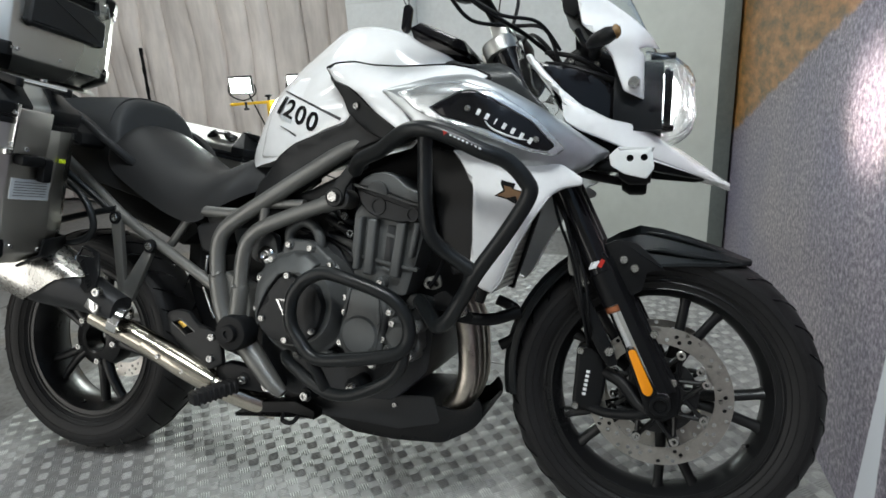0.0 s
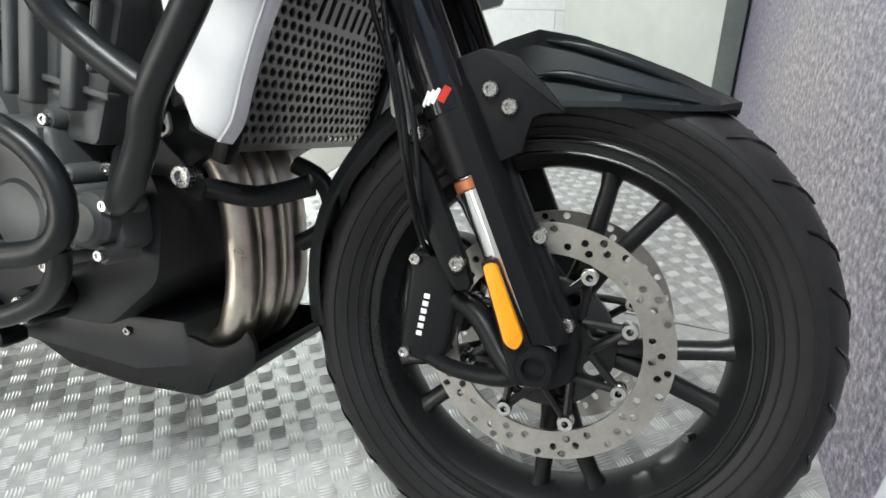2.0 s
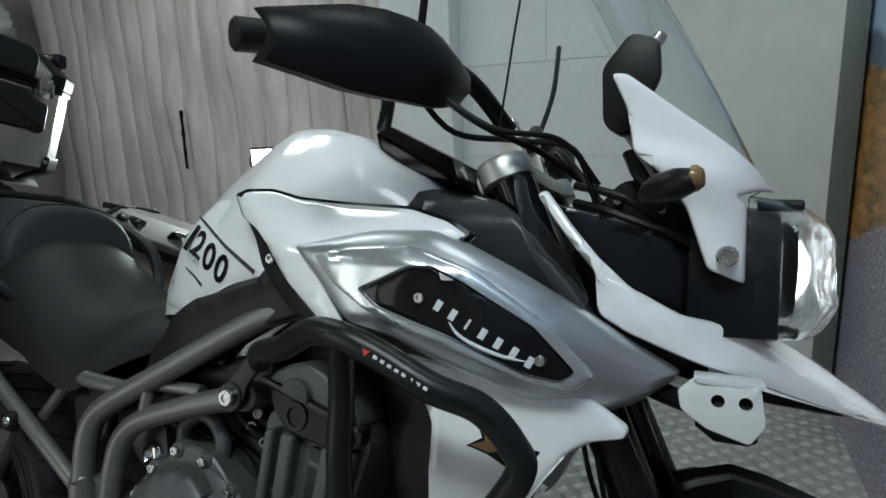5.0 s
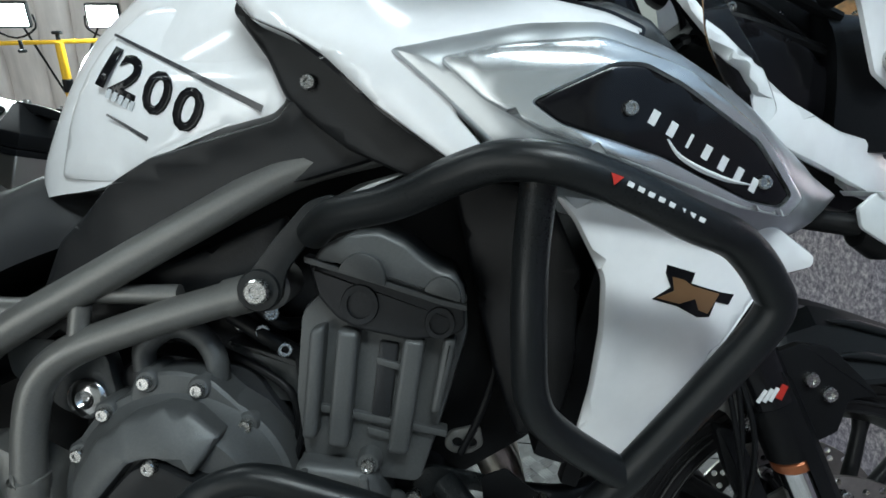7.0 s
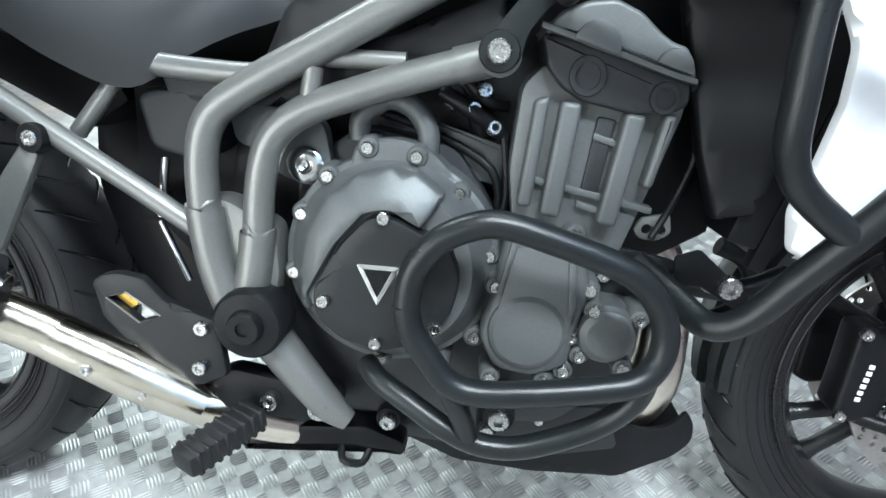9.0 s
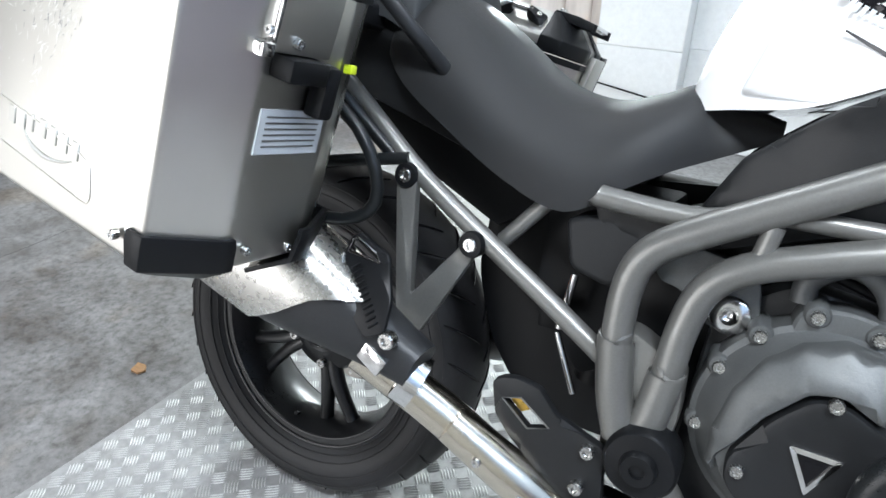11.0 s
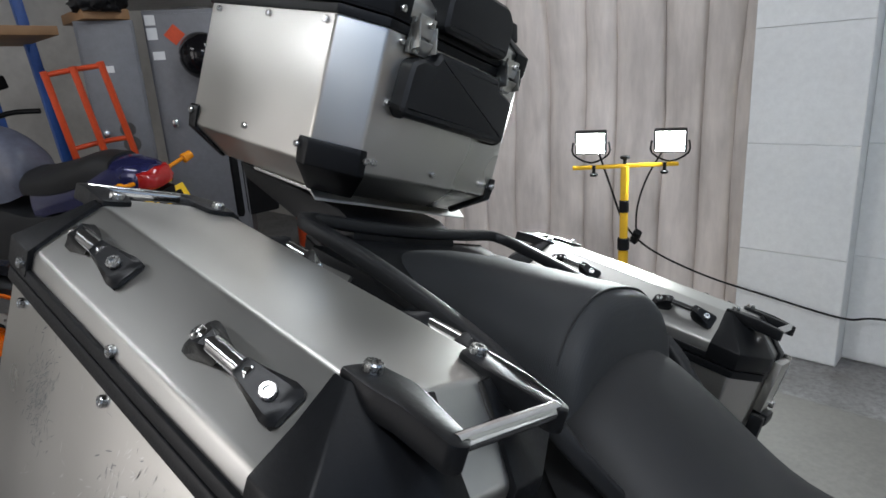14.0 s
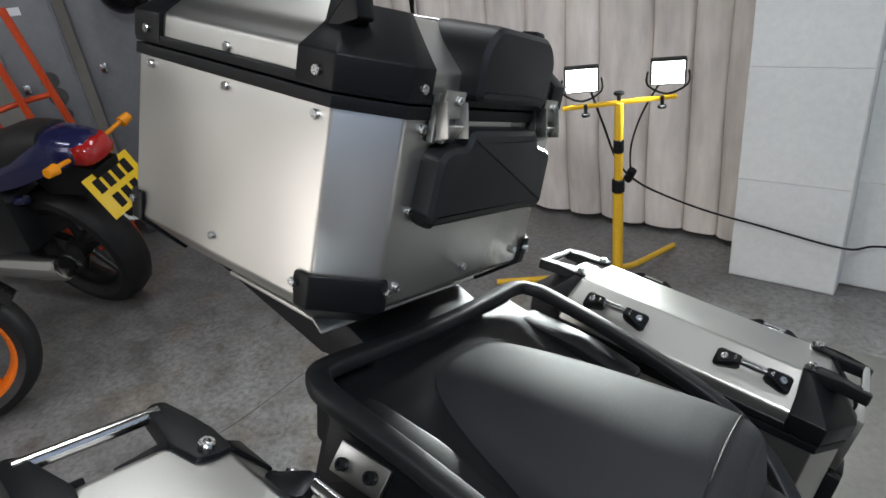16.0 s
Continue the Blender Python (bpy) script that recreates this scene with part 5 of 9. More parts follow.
def writing(text, at, right, height, g, mat, name, label="", shear=0.0, wide=1.0, bold=0.0):
    """Letters of the built-in font laid on a curved panel: at is the (x, z) of the first foot, right the direction of the line."""
    cu = bpy.data.curves.new(name, "FONT")
    cu.body, cu.size, cu.shear, cu.offset, cu.resolution_u = text, height * 1.4, shear, bold, 3
    ob = bpy.data.objects.new(name, cu)
    scene.collection.objects.link(ob)
    me = bpy.data.meshes.new_from_object(ob.evaluated_get(bpy.context.evaluated_depsgraph_get()))
    bpy.data.objects.remove(ob)
    bpy.data.curves.remove(cu)
    b = bmesh.new()
    b.from_mesh(me)
    bpy.data.meshes.remove(me)
    bmesh.ops.triangulate(b, faces=b.faces[:])
    bmesh.ops.subdivide_edges(b, edges=b.edges[:], cuts=2, use_grid_fill=True)
    d = Vector(right).normalized()
    u = Vector((-d[1], d[0]))
    for v in b.verts:
        p = Vector(at) + d * v.co.x * wide + u * v.co.y
        v.co = (p[0], g(p[0], p[1]), p[1])
    r = bmesh.ops.extrude_face_region(b, geom=b.faces[:])
    for v in [e for e in r["geom"] if isinstance(e, bmesh.types.BMVert)]:
        v.co.y += 0.0006
    return part(name, b, mat, bike, label, smooth=False)


for i, digit in enumerate("1200"):
    writing(digit, (-0.107 + 0.0335 * i + 0.011 * (i == 0), 0.882 - 0.016 * i - 0.005 * (i == 0)), (0.9, -0.435), 0.041, flank, "gloss_black", "numeral", "dark numeral of the 1200 mark", 0.0, 1.12, 0.0016)
for a, b, w in (((-0.072, 0.921), (0.093, 0.844), 0.0032), ((-0.075, 0.841), (-0.03, 0.817), 0.0022)):
    bm = bmesh.new()
    d = (Vector(b) - Vector(a)).normalized()
    n = Vector((-d[1], d[0])) * w
    o = [tuple(Vector(a) - n * 0.4), tuple(Vector(b) - n), tuple(Vector(b) + n), tuple(Vector(a) + n * 0.4)]
    sheet(bm, o, lambda x, z: flank(x, z) - 0.0004, 0.001, 0.012, 0, 0)
    part("pinstripe", bm, "gunmetal", bike, "dark tank pinstripe")
for k in range(5):
    bm = bmesh.new()
    x0, z0 = -0.076 + 0.0062 * k, 0.858 - 0.003 * k
    sheet(bm, [(x0, z0), (x0 + 0.0042, z0 - 0.002), (x0 + 0.0082, z0 + 0.0062), (x0 + 0.004, z0 + 0.0082)], lambda x, z: flank(x, z) - 0.0004, 0.001, 0.012, 0, 0)
    part("letter_bar", bm, "label", bike, "grey lettering bar")

# lower white radiator cowl with its bronze decal
COWL = [(0.352, 0.772), (0.369, 0.751), (0.394, 0.704), (0.394, 0.664), (0.391, 0.602), (0.384, 0.555), (0.398, 0.512), (0.424, 0.502), (0.442, 0.525), (0.458, 0.56), (0.480, 0.605), (0.506, 0.65), (0.534, 0.69), (0.554, 0.703), (0.588, 0.710), (0.590, 0.722), (0.55, 0.748), (0.478, 0.752), (0.412, 0.765)]


def cowl_y(x, z):
    return curve_tab(x, [(0.35, -0.268), (0.42, -0.264), (0.5, -0.25), (0.58, -0.226)]) + 0.3 * max(0, 0.655 - z)


both("radiator_cowl", COWL, cowl_y, "white", "gloss white lower radiator cowl", th=0.012, rnd=0.006, corner=0.008)
for o, mt, up_by in (([(0.447, 0.716), (0.472, 0.709), (0.469, 0.700), (0.497, 0.692), (0.509, 0.690), (0.504, 0.681), (0.492, 0.684), (0.487, 0.671), (0.476, 0.671), (0.457, 0.681), (0.435, 0.687), (0.451, 0.697), (0.446, 0.709)], "gloss_black", 0.0008), ([(0.452, 0.706), (0.463, 0.703), (0.470, 0.698), (0.495, 0.691), (0.485, 0.674), (0.477, 0.677), (0.473, 0.687), (0.459, 0.683), (0.439, 0.688), (0.454, 0.694)], "bronze", 0.0016)):
    bm = bmesh.new()
    sheet(bm, o, lambda x, z: cowl_y(x, z) - up_by, 0.001, 0.012, 0, 0)
    part("decal", bm, mt, bike, "bronze and grey model decal")
# matt black duct behind the crash bar
both("radiator_duct", [(0.262, 0.80), (0.36, 0.77), (0.39, 0.70), (0.387, 0.60), (0.372, 0.54), (0.335, 0.53), (0.31, 0.60), (0.29, 0.68)], lambda x, z: lerp_tab(x, [(0.26, -0.16), (0.4, -0.2)]), "black", "matt black radiator duct", th=0.02)

# radiator and its drilled guard
RAD = Matrix.Translation((0.428, 0, 0.602)) @ pose(0, 0, 0, 0, 16, 0)
bm = bmesh.new()
block(bm, RAD @ Matrix.Translation((-0.03, 0, 0.01)), 0.035, 0.36, 0.24, 0.006)
rad = part("radiator", bm, "black", bike, "black radiator core")
cuts = []
for j in range(17):
    for i in range(20):
        cy, cz = -0.155 + 0.016 * i + (0.008 if j % 2 else 0), -0.105 + 0.0132 * j
        if abs(cy) < 0.158 and not (abs(cy) < 0.075 and 0.035 < cz < 0.075):
            cuts.append([(cy + 0.0062 * math.cos(radians(60 * k)), cz + 0.0054 * math.sin(radians(60 * k))) for k in range(6)])
for k in range(7):
    cy = -0.066 + 0.021 * k
    cuts.append([(cy, 0.04), (cy + 0.01, 0.04), (cy + 0.016, 0.07), (cy + 0.006, 0.07)])
bm = bmesh.new()
sheet(bm, [(-0.17, -0.118), (0.17, -0.118), (0.175, 0.12), (-0.175, 0.12)], lambda x, z: 0, 0.003, 0.08, 0, 0.01, cuts, RAD @ Matrix.Rotation(radians(90), 4, "Z"))
part("radiator_guard", bm, "grille", rad, "perforated metal radiator guard", smooth=False)
for s in (-1, 1):
    bm = bmesh.new()
    prism(bm, [(-0.012, -0.13), (0.006, -0.13), (0.012, 0.13), (-0.012, 0.13)], 0.168 * s - 0.01, 0.168 * s + 0.01, 0.003, 0, RAD)
    part("side_tank", bm, "black", rad)

# beak: a crowned white blade that forks back into two wings
def blade_row(x):
    w = lerp_tab(x, [(0.60, 0.165), (0.66, 0.148), (0.713, 0.122), (0.766, 0.085), (0.82, 0.046), (0.850, 0.024), (0.862, 0.012)])
    zt = lerp_tab(x, [(0.60, 0.835), (0.66, 0.836), (0.713, 0.826), (0.766, 0.797), (0.82, 0.76), (0.862, 0.730)])
    ze = lerp_tab(x, [(0.60, 0.79), (0.66, 0.776), (0.713, 0.762), (0.766, 0.748), (0.82, 0.734), (0.862, 0.723)])
    return w, zt, ze


bm = bmesh.new()
rings = []
for i in range(19):
    x = 0.66 + (0.862 - 0.66) * i / 18
    w, zt, ze = blade_row(x)
    zk = ze + (zt - ze) * 0.55
    rings.append([Vector((x, y, z)) for y, z in ((-w, ze), (-w * 0.985, ze + 0.006), (-w * 0.75, zk), (-w * 0.45, zt - 0.004), (0, zt), (w * 0.45, zt - 0.004), (w * 0.75, zk), (w * 0.985, ze + 0.006), (w, ze), (w * 0.7, zk - 0.012), (0, zt - 0.012), (-w * 0.7, zk - 0.012))])
loft(bm, rings)
beak = part("beak", bm, "white", bike, "long pointed gloss white beak", angle=30)


def wing_y(x, z):
    return curve_tab(x, [(0.47, -0.195), (0.55, -0.195), (0.62, -0.18), (0.69, -0.142), (0.722, -0.119), (0.766, -0.088), (0.82, -0.0485), (0.862, -0.014)]) + 0.25 * max(0, z - 0.83) * 0.6


both("beak_wing", [(0.466, 0.962), (0.478, 0.968), (0.510, 0.928), (0.543, 0.892), (0.578, 0.862), (0.632, 0.836), (0.692, 0.828), (0.724, 0.806), (0.766, 0.778), (0.82, 0.746), (0.860, 0.728), (0.852, 0.723), (0.80, 0.738), (0.756, 0.752), (0.66, 0.783), (0.639, 0.790), (0.577, 0.814), (0.548, 0.830), (0.541, 0.875), (0.50, 0.92)], wing_y, "white", "gloss white wing of the beak", th=0.008, rnd=0.006, corner=0.008, parent=bike)
both("headlight_shroud", [(0.48, 0.953), (0.56, 0.939), (0.616, 0.917), (0.681, 0.862), (0.70, 0.834), (0.715, 0.815), (0.64, 0.82), (0.58, 0.845), (0.54, 0.88)], lambda x, z: lerp_tab(x, [(0.5, -0.17), (0.72, -0.12)]), "gloss_black", "black inner headlight shroud", th=0.02, rnd=0.006)
both("wind_deflector", [(0.462, 0.965), (0.474, 0.97), (0.483, 0.935), (0.527, 0.88), (0.545, 0.845), (0.532, 0.832), (0.496, 0.868), (0.474, 0.905)], lambda x, z: -0.25 + 0.19 * (0.953 - z), "clear", "clear plastic wind deflector", th=0.003, rnd=0.001, corner=0.015)
both("beak_underside", [(0.56, 0.83), (0.64, 0.80), (0.74, 0.775), (0.83, 0.74), (0.80, 0.735), (0.72, 0.745), (0.62, 0.77), (0.55, 0.79)], lambda x, z: lerp_tab(x, [(0.55, -0.17), (0.72, -0.1), (0.83, -0.04)]), "black", "", th=0.02)

both("infill_panel", [(0.316, 0.957), (0.363, 0.955), (0.415, 0.955), (0.444, 0.937), (0.462, 0.917), (0.49, 0.886), (0.505, 0.872), (0.554, 0.814), (0.60, 0.79), (0.571, 0.778), (0.487, 0.837), (0.42, 0.885), (0.36, 0.90), (0.316, 0.90)], lambda x, z: -0.185 + 0.9 * max(0, z - 0.93), "infill_grey", "dark grey infill panel between fairing and beak", th=0.02, rnd=0.006)
bm = bmesh.new()
loft(bm, [[Vector((x, y, z)) for y, z in ((-w, 0.87), (-w, zt - 0.04), (-w * 0.8, zt - 0.012), (-w * 0.4, zt), (w * 0.4, zt), (w * 0.8, zt - 0.012), (w, zt - 0.04), (w, 0.87))] for x, zt, w in ((0.30, 0.978, 0.18), (0.315, 0.982, 0.175), (0.36, 0.968, 0.165), (0.41, 0.952, 0.15))])
part("tank_front_cover", bm, "infill_grey", bike, "dark grey cover ahead of the tank", angle=30)

# screen cowl, headlight, screen
both("screen_cowl", [(0.549, 1.087), (0.564, 1.088), (0.602, 1.062), (0.65, 1.029), (0.70, 0.994), (0.718, 0.977), (0.697, 0.972), (0.676, 0.962), (0.688, 0.957), (0.690, 0.873), (0.653, 0.886), (0.630, 0.948), (0.60, 0.985), (0.576, 1.003), (0.567, 1.05)], lambda x, z: -0.18 - 0.3 * max(0, 0.66 - x) + 33 * max(0, x - 0.65) ** 2.23 - 0.008 * max(0, 1 - abs(z - 0.985 - 0.2 * (0.62 - x)) / 0.035), "white", "gloss white screen cowl", th=0.006, rnd=0.005, corner=0.006, step=0.01)
bolt(bike, (0.671, -0.178, 0.900), 0.011)
bm = bmesh.new()
rings = []
for i in range(9):
    f = i / 8
    x = 0.635 + 0.088 * f
    w, zt, zb = 0.158 - 0.012 * f, 0.972 - 0.008 * f, 0.815 + 0.004 * f
    rings.append(tank_ring(x, zb, zt, w, 20, 4) + [Vector((x, w * 0.9, zb - 0.002)), Vector((x, -w * 0.9, zb - 0.002))])
loft(bm, rings)
head = part("headlight", bm, "black", bike, "twin headlight in a black housing behind a clear cover", angle=35)
for s in (-1, 1):
    bm = bmesh.new()
    lathe(bm, [(0.062, 0.014), (0.056, 0.004), (0.04, -0.004), (0.03, -0.004)], Matrix.Translation((0.726, 0.066 * s, 0.895)) @ Matrix.Rotation(radians(90), 4, "Y"), 28)
    part("reflector_bowl", bm, "chrome", head)
    bm = bmesh.new()
    lathe(bm, [(0, 0.034), (0.016, 0.031), (0.032, 0.022), (0.043, 0.008), (0.046, -0.004)], Matrix.Translation((0.726, 0.066 * s, 0.895)) @ Matrix.Rotation(radians(90), 4, "Y"), 24)
    part("lamp_glass", bm, "bulb", head, "lit headlamp")
bm = bmesh.new()
rows = []
for i in range(25):
    v = i / 12 - 1
    row = []
    for k in range(49):
        u = k / 24 - 1
        edge = (1 - abs(u) ** 4) * (1 - abs(v) ** 4)
        w = 0.152 * (1 - 0.10 * abs(v) ** 3)
        crease = 0.006 * noise.noise(Vector((u * 3.1, v * 3.7, 2))) + 0.004 * noise.noise(Vector((u * 9, v * 8, 5)))
        row.append(bm.verts.new((0.722 + 0.072 * max(0, edge) ** 0.5 - 0.02 * abs(u) ** 2.5 - 0.012 * (v + 1) * 0.5 + crease, w * u, 0.893 + 0.084 * v * (1 - 0.1 * abs(u) ** 3))))
    rows.append(row)
for A, B in zip(rows, rows[1:]):
    for k in range(len(A) - 1):
        bm.faces.new((A[k], A[k + 1], B[k + 1], B[k]))
bmesh.ops.recalc_face_normals(bm, faces=bm.faces)
bmesh.ops.solidify(bm, geom=bm.faces[:], thickness=0.004)
part("headlight_cover", bm, "lens", head, "clear moulded headlight cover", angle=60)
for z in (0.962, 0.826):
    for s in (-1, 1):
        bm = bmesh.new()
        rod(bm, (0.70, 0.112 * s, z), (0.745, 0.112 * s, z), 0.007, 12, 0.002)
        part("cover_stud", bm, "black", head)
bm = bmesh.new()
rings = []
for i in range(15):
    f = i / 14
    z = 1.0 + 0.33 * f
    x = 0.715 - 0.155 * f - 0.02 * f * f
    w = lerp_tab(f, [(0, 0.09), (0.3, 0.15), (0.7, 0.16), (1, 0.11)])
    rings.append([Vector((x - 0.09 * abs(u) ** 2, w * u, z - 0.02 * abs(u))) for u in [k / 10 - 1 for k in range(21)]])
loft(bm, rings, cap=False, closed=False)
r = bmesh.ops.extrude_face_region(bm, geom=bm.faces[:])
for v in [e for e in r["geom"] if isinstance(e, bmesh.types.BMVert)]:
    v.co.x -= 0.003
part("windscreen", bm, "clear", bike, "clear curved windscreen", angle=60)
bm = bmesh.new()
block(bm, Matrix.Translation((0.565, 0, 1.06)) @ pose(0, 0, 0, 0, -35, 0), 0.03, 0.2, 0.12, 0.008)
part("instrument_panel", bm, "black", bike, "black instrument panel")
for s in (-1, 1):
    bm = bmesh.new()
    prism(bm, [(0.53, 1.11), (0.56, 1.15), (0.592, 1.14), (0.595, 1.10), (0.56, 1.03), (0.535, 1.045)], 0.15 * s - 0.012, 0.15 * s + 0.012, 0.004, 0.01)
    part("screen_bracket", bm, "black", bike)
    bm = bmesh.new()
    tube(bm, [(0.60, 0.19 * s, 0.953), (0.603, 0.225 * s, 0.955), (0.608, 0.25 * s, 0.956)], [0.012, 0.011, 0.012], 12, 4)
    tube(bm, [(0.595, 0.248 * s, 0.952), (0.607, 0.262 * s, 0.955), (0.625, 0.278 * s, 0.958), (0.641, 0.287 * s, 0.961)], [0.010, 0.0175, 0.018, 0.011], 14, 4, flat=0.8)
    ind = part("indicator", bm, "black", bike, "black stalk indicator with an amber lens")
    bm = bmesh.new()
    lathe(bm, [(0, 0.006), (0.008, 0.005), (0.012, 0.0), (0.012, -0.004)], between((0.641, 0.285 * s, 0.962), (0.70, 0.30 * s, 0.965)), 16)
    part("indicator_lens", bm, "amber_clear", ind)
    # auxiliary lamp in its folded cover
    bm = bmesh.new()
    o = [(0.632, 0.764), (0.646, 0.778), (0.705, 0.777), (0.711, 0.741), (0.698, 0.722), (0.66, 0.731), (0.636, 0.746)]
    sheet(bm, o, lambda x, z: -0.209 - 0.1 * (x - 0.63), 0.004, 0.02, 0.002, 0.004, (circle(0.669, 0.759, 0.0063), circle(0.693, 0.760, 0.0063)), Matrix.Diagonal((1, -s, 1, 1)))
    for y0 in (0.16,):
        prism(bm, [(0.651, 0.774), (0.706, 0.774), (0.71, 0.779), (0.646, 0.779)], s * 0.155, s * 0.214, 0.001)
    lampc = part("fog_lamp", bm, "lamp_silver", bike, "silver folded-metal fog lamp cover")
    bm = bmesh.new()
    lathe(bm, [(0, 0.028), (0.026, 0.026), (0.03, 0.018), (0.03, -0.012), (0.018, -0.03), (0, -0.032)], Matrix.Translation((0.68, 0.178 * s, 0.744)) @ Matrix.Rotation(radians(90), 4, "Y"), 24)
    tube(bm, [(0.66, 0.185 * s, 0.745), (0.61, 0.15 * s, 0.752), (0.56, 0.10 * s, 0.76)], 0.011, 10, 4)
    part("lamp_body", bm, "black", lampc)

beam = bpy.data.lights.new("headlight_beam", "SPOT")
beam.energy, beam.spot_size, beam.spot_blend, beam.color, beam.shadow_soft_size = 24.0, radians(52), 0.8, (1.0, 0.88, 0.7), 0.05
beam_lamp = new("headlight_beam", beam)
beam_lamp.matrix_world = LEANING @ look((0.815, 0.0, 0.9), (1.4, 0.13, 0.88))

# yokes, bars, grips, hand guards
bm = bmesh.new()
lathe(bm, [(0, 0.03), (0.02, 0.03), (0.02, 0.026), (0.034, 0.026), (0.036, 0.02), (0.036, -0.004), (0.031, -0.008), (0, -0.008)], TURNED @ Matrix.Translation((fx(0.985), -0.108, 0.99)) @ pose(0, 0, 0, 0, -25, 0), 32)
lathe(bm, [(0, 0.03), (0.02, 0.03), (0.02, 0.026), (0.034, 0.026), (0.036, 0.02), (0.036, -0.004), (0.031, -0.008), (0, -0.008)], TURNED @ Matrix.Translation((fx(0.985), 0.108, 0.99)) @ pose(0, 0, 0, 0, -25, 0), 32)
block(bm, TURNED @ Matrix.Translation((0.40, 0, 0.995)) @ pose(0, 0, 0, 0, -25, 0), 0.07, 0.22, 0.03, 0.01)
yoke = part("top_yoke", bm, "alu_top", bike, "cast aluminium top yoke")
bm = bmesh.new()
block(bm, TURNED @ Matrix.Translation((fx(0.8), 0, 0.80)) @ pose(0, 0, 0, 0, -25, 0), 0.08, 0.27, 0.05, 0.012)
block(bm, TURNED @ Matrix.Translation((fx(0.9) - 0.02, 0, 0.90)) @ pose(0, 0, 0, 0, -25, 0), 0.06, 0.08, 0.2, 0.015)
part("lower_yoke", bm, "black", bike)
bm = bmesh.new()
tube(bm, [TURNED @ Vector(p) for p in ((0.235, -0.42, 1.085), (0.30, -0.30, 1.11), (0.355, -0.16, 1.12), (0.385, -0.06, 1.075), (0.39, 0, 1.065), (0.385, 0.06, 1.075), (0.355, 0.16, 1.12), (0.30, 0.30, 1.11), (0.235, 0.42, 1.085))], 0.0125, 14, 6)
bars = part("handlebar", bm, "black", bike, "black tapered handlebar")
for s in (-1, 1):
    bm = bmesh.new()
    block(bm, TURNED @ Matrix.Translation((0.39, 0.045 * s, 1.05)) @ pose(0, 0, 0, 0, -20, 0), 0.034, 0.026, 0.075, 0.006)
    part("bar_clamp", bm, "alu_top", bars, "aluminium bar clamp")
    bm = bmesh.new()
    rod(bm, TURNED @ Vector((0.232, 0.425 * s, 1.084)), TURNED @ Vector((0.298, 0.305 * s, 1.109)), 0.0175, 18, 0.003)
    part("grip", bm, "rubber", bars, "black rubber grip")
    bm = bmesh.new()
    block(bm, TURNED @ Matrix.Translation((0.318, 0.26 * s, 1.112)) @ pose(0, 0, 0, 0, 0, -60 * s), 0.04, 0.045, 0.06, 0.01)
    part("switch_pod", bm, "black", bars)
    bm = bmesh.new()
    rows = []
    for i in range(9):
        f = i / 8
        c = TURNED @ (Vector((0.36, 0.18 * s, 1.098)).lerp(Vector((0.285, 0.44 * s, 1.072)), f) + Vector((0.045 * math.sin(math.pi * f), 0, 0)))
        h1 = lerp_tab(f, [(0, 0.026), (0.3, 0.044), (0.7, 0.047), (1, 0.026)])
        rows.append([c + Vector(v) for v in ((0.006, 0, -h1), (0.022, 0, -h1 * 0.3), (0.02, 0, h1 * 0.4), (0.0, 0, h1), (-0.012, 0, h1), (0.006, 0, h1 * 0.3), (0.006, 0, -h1 * 0.3), (-0.008, 0, -h1))])
    loft(bm, rows)
    part("hand_guard", bm, "black", bars, "black plastic bar-end deflector", angle=50)
    bm = bmesh.new()
    tube(bm, [TURNED @ Vector(p) for p in ((0.33, 0.23 * s, 1.1), (0.37, 0.25 * s, 1.085), (0.345, 0.36 * s, 1.07), (0.325, 0.40 * s, 1.068))], [0.006, 0.006, 0.005, 0.006], 8, 4)
    part("lever", bm, "black", bars)
    bm = bmesh.new()
    tube(bm, [TURNED @ Vector(p) for p in ((0.335, 0.235 * s, 1.13), (0.35, 0.26 * s, 1.22), (0.34, 0.31 * s, 1.33))], 0.005, 8, 5)
    part("mirror_stem", bm, "black", bars)
for pts, r in (([(0.33, -0.24, 1.09), (0.40, -0.2, 1.04), (0.46, -0.1, 1.02), (0.52, -0.05, 0.97), (0.54, 0, 0.9)], 0.0045), ([(0.32, -0.22, 1.08), (0.36, -0.18, 1.035), (0.43, -0.13, 1.035), (0.50, -0.14, 1.02), (0.53, -0.12, 0.95)], 0.004), ([(0.335, -0.25, 1.085), (0.42, -0.22, 1.03), (0.49, -0.17, 1.025), (0.53, -0.13, 0.98)], 0.0035), ([(0.33, 0.24, 1.09), (0.40, 0.1, 1.04), (0.44, 0.0, 1.05), (0.48, -0.08, 1.02), (0.53, -0.1, 0.96)], 0.0045)):
    bm = bmesh.new()
    tube(bm, pts, r, 8, 6)
    part("cable", bm, "black", bars)
# console on the tank, key and fob
bm = bmesh.new()
prism(bm, [(0.20, 1.058), (0.225, 1.068), (0.325, 1.022), (0.34, 0.985), (0.25, 1.0), (0.21, 1.03)], -0.1, 0.1, 0.008, 0.004)
part("console", bm, "gloss_black", bike, "gloss black console at the tank's front")
bm = bmesh.new()
prism(bm, [(0.137, 1.09), (0.143, 1.145), (0.157, 1.15), (0.166, 1.14), (0.16, 1.088), (0.15, 1.08)], 0.008, 0.02, 0.003, 0.006)
tube(bm, [(0.15, 0.014, 1.145), (0.14, 0.014, 1.165), (0.152, 0.014, 1.168), (0.155, 0.014, 1.147)], 0.0012, 6, 4)
part("key_fob", bm, "gloss_black", bike, "black key fob resting on the tank")

# ---- engine
def at_side(x, y, z):
    return Matrix.Translation((x, y, z)) @ SIDE


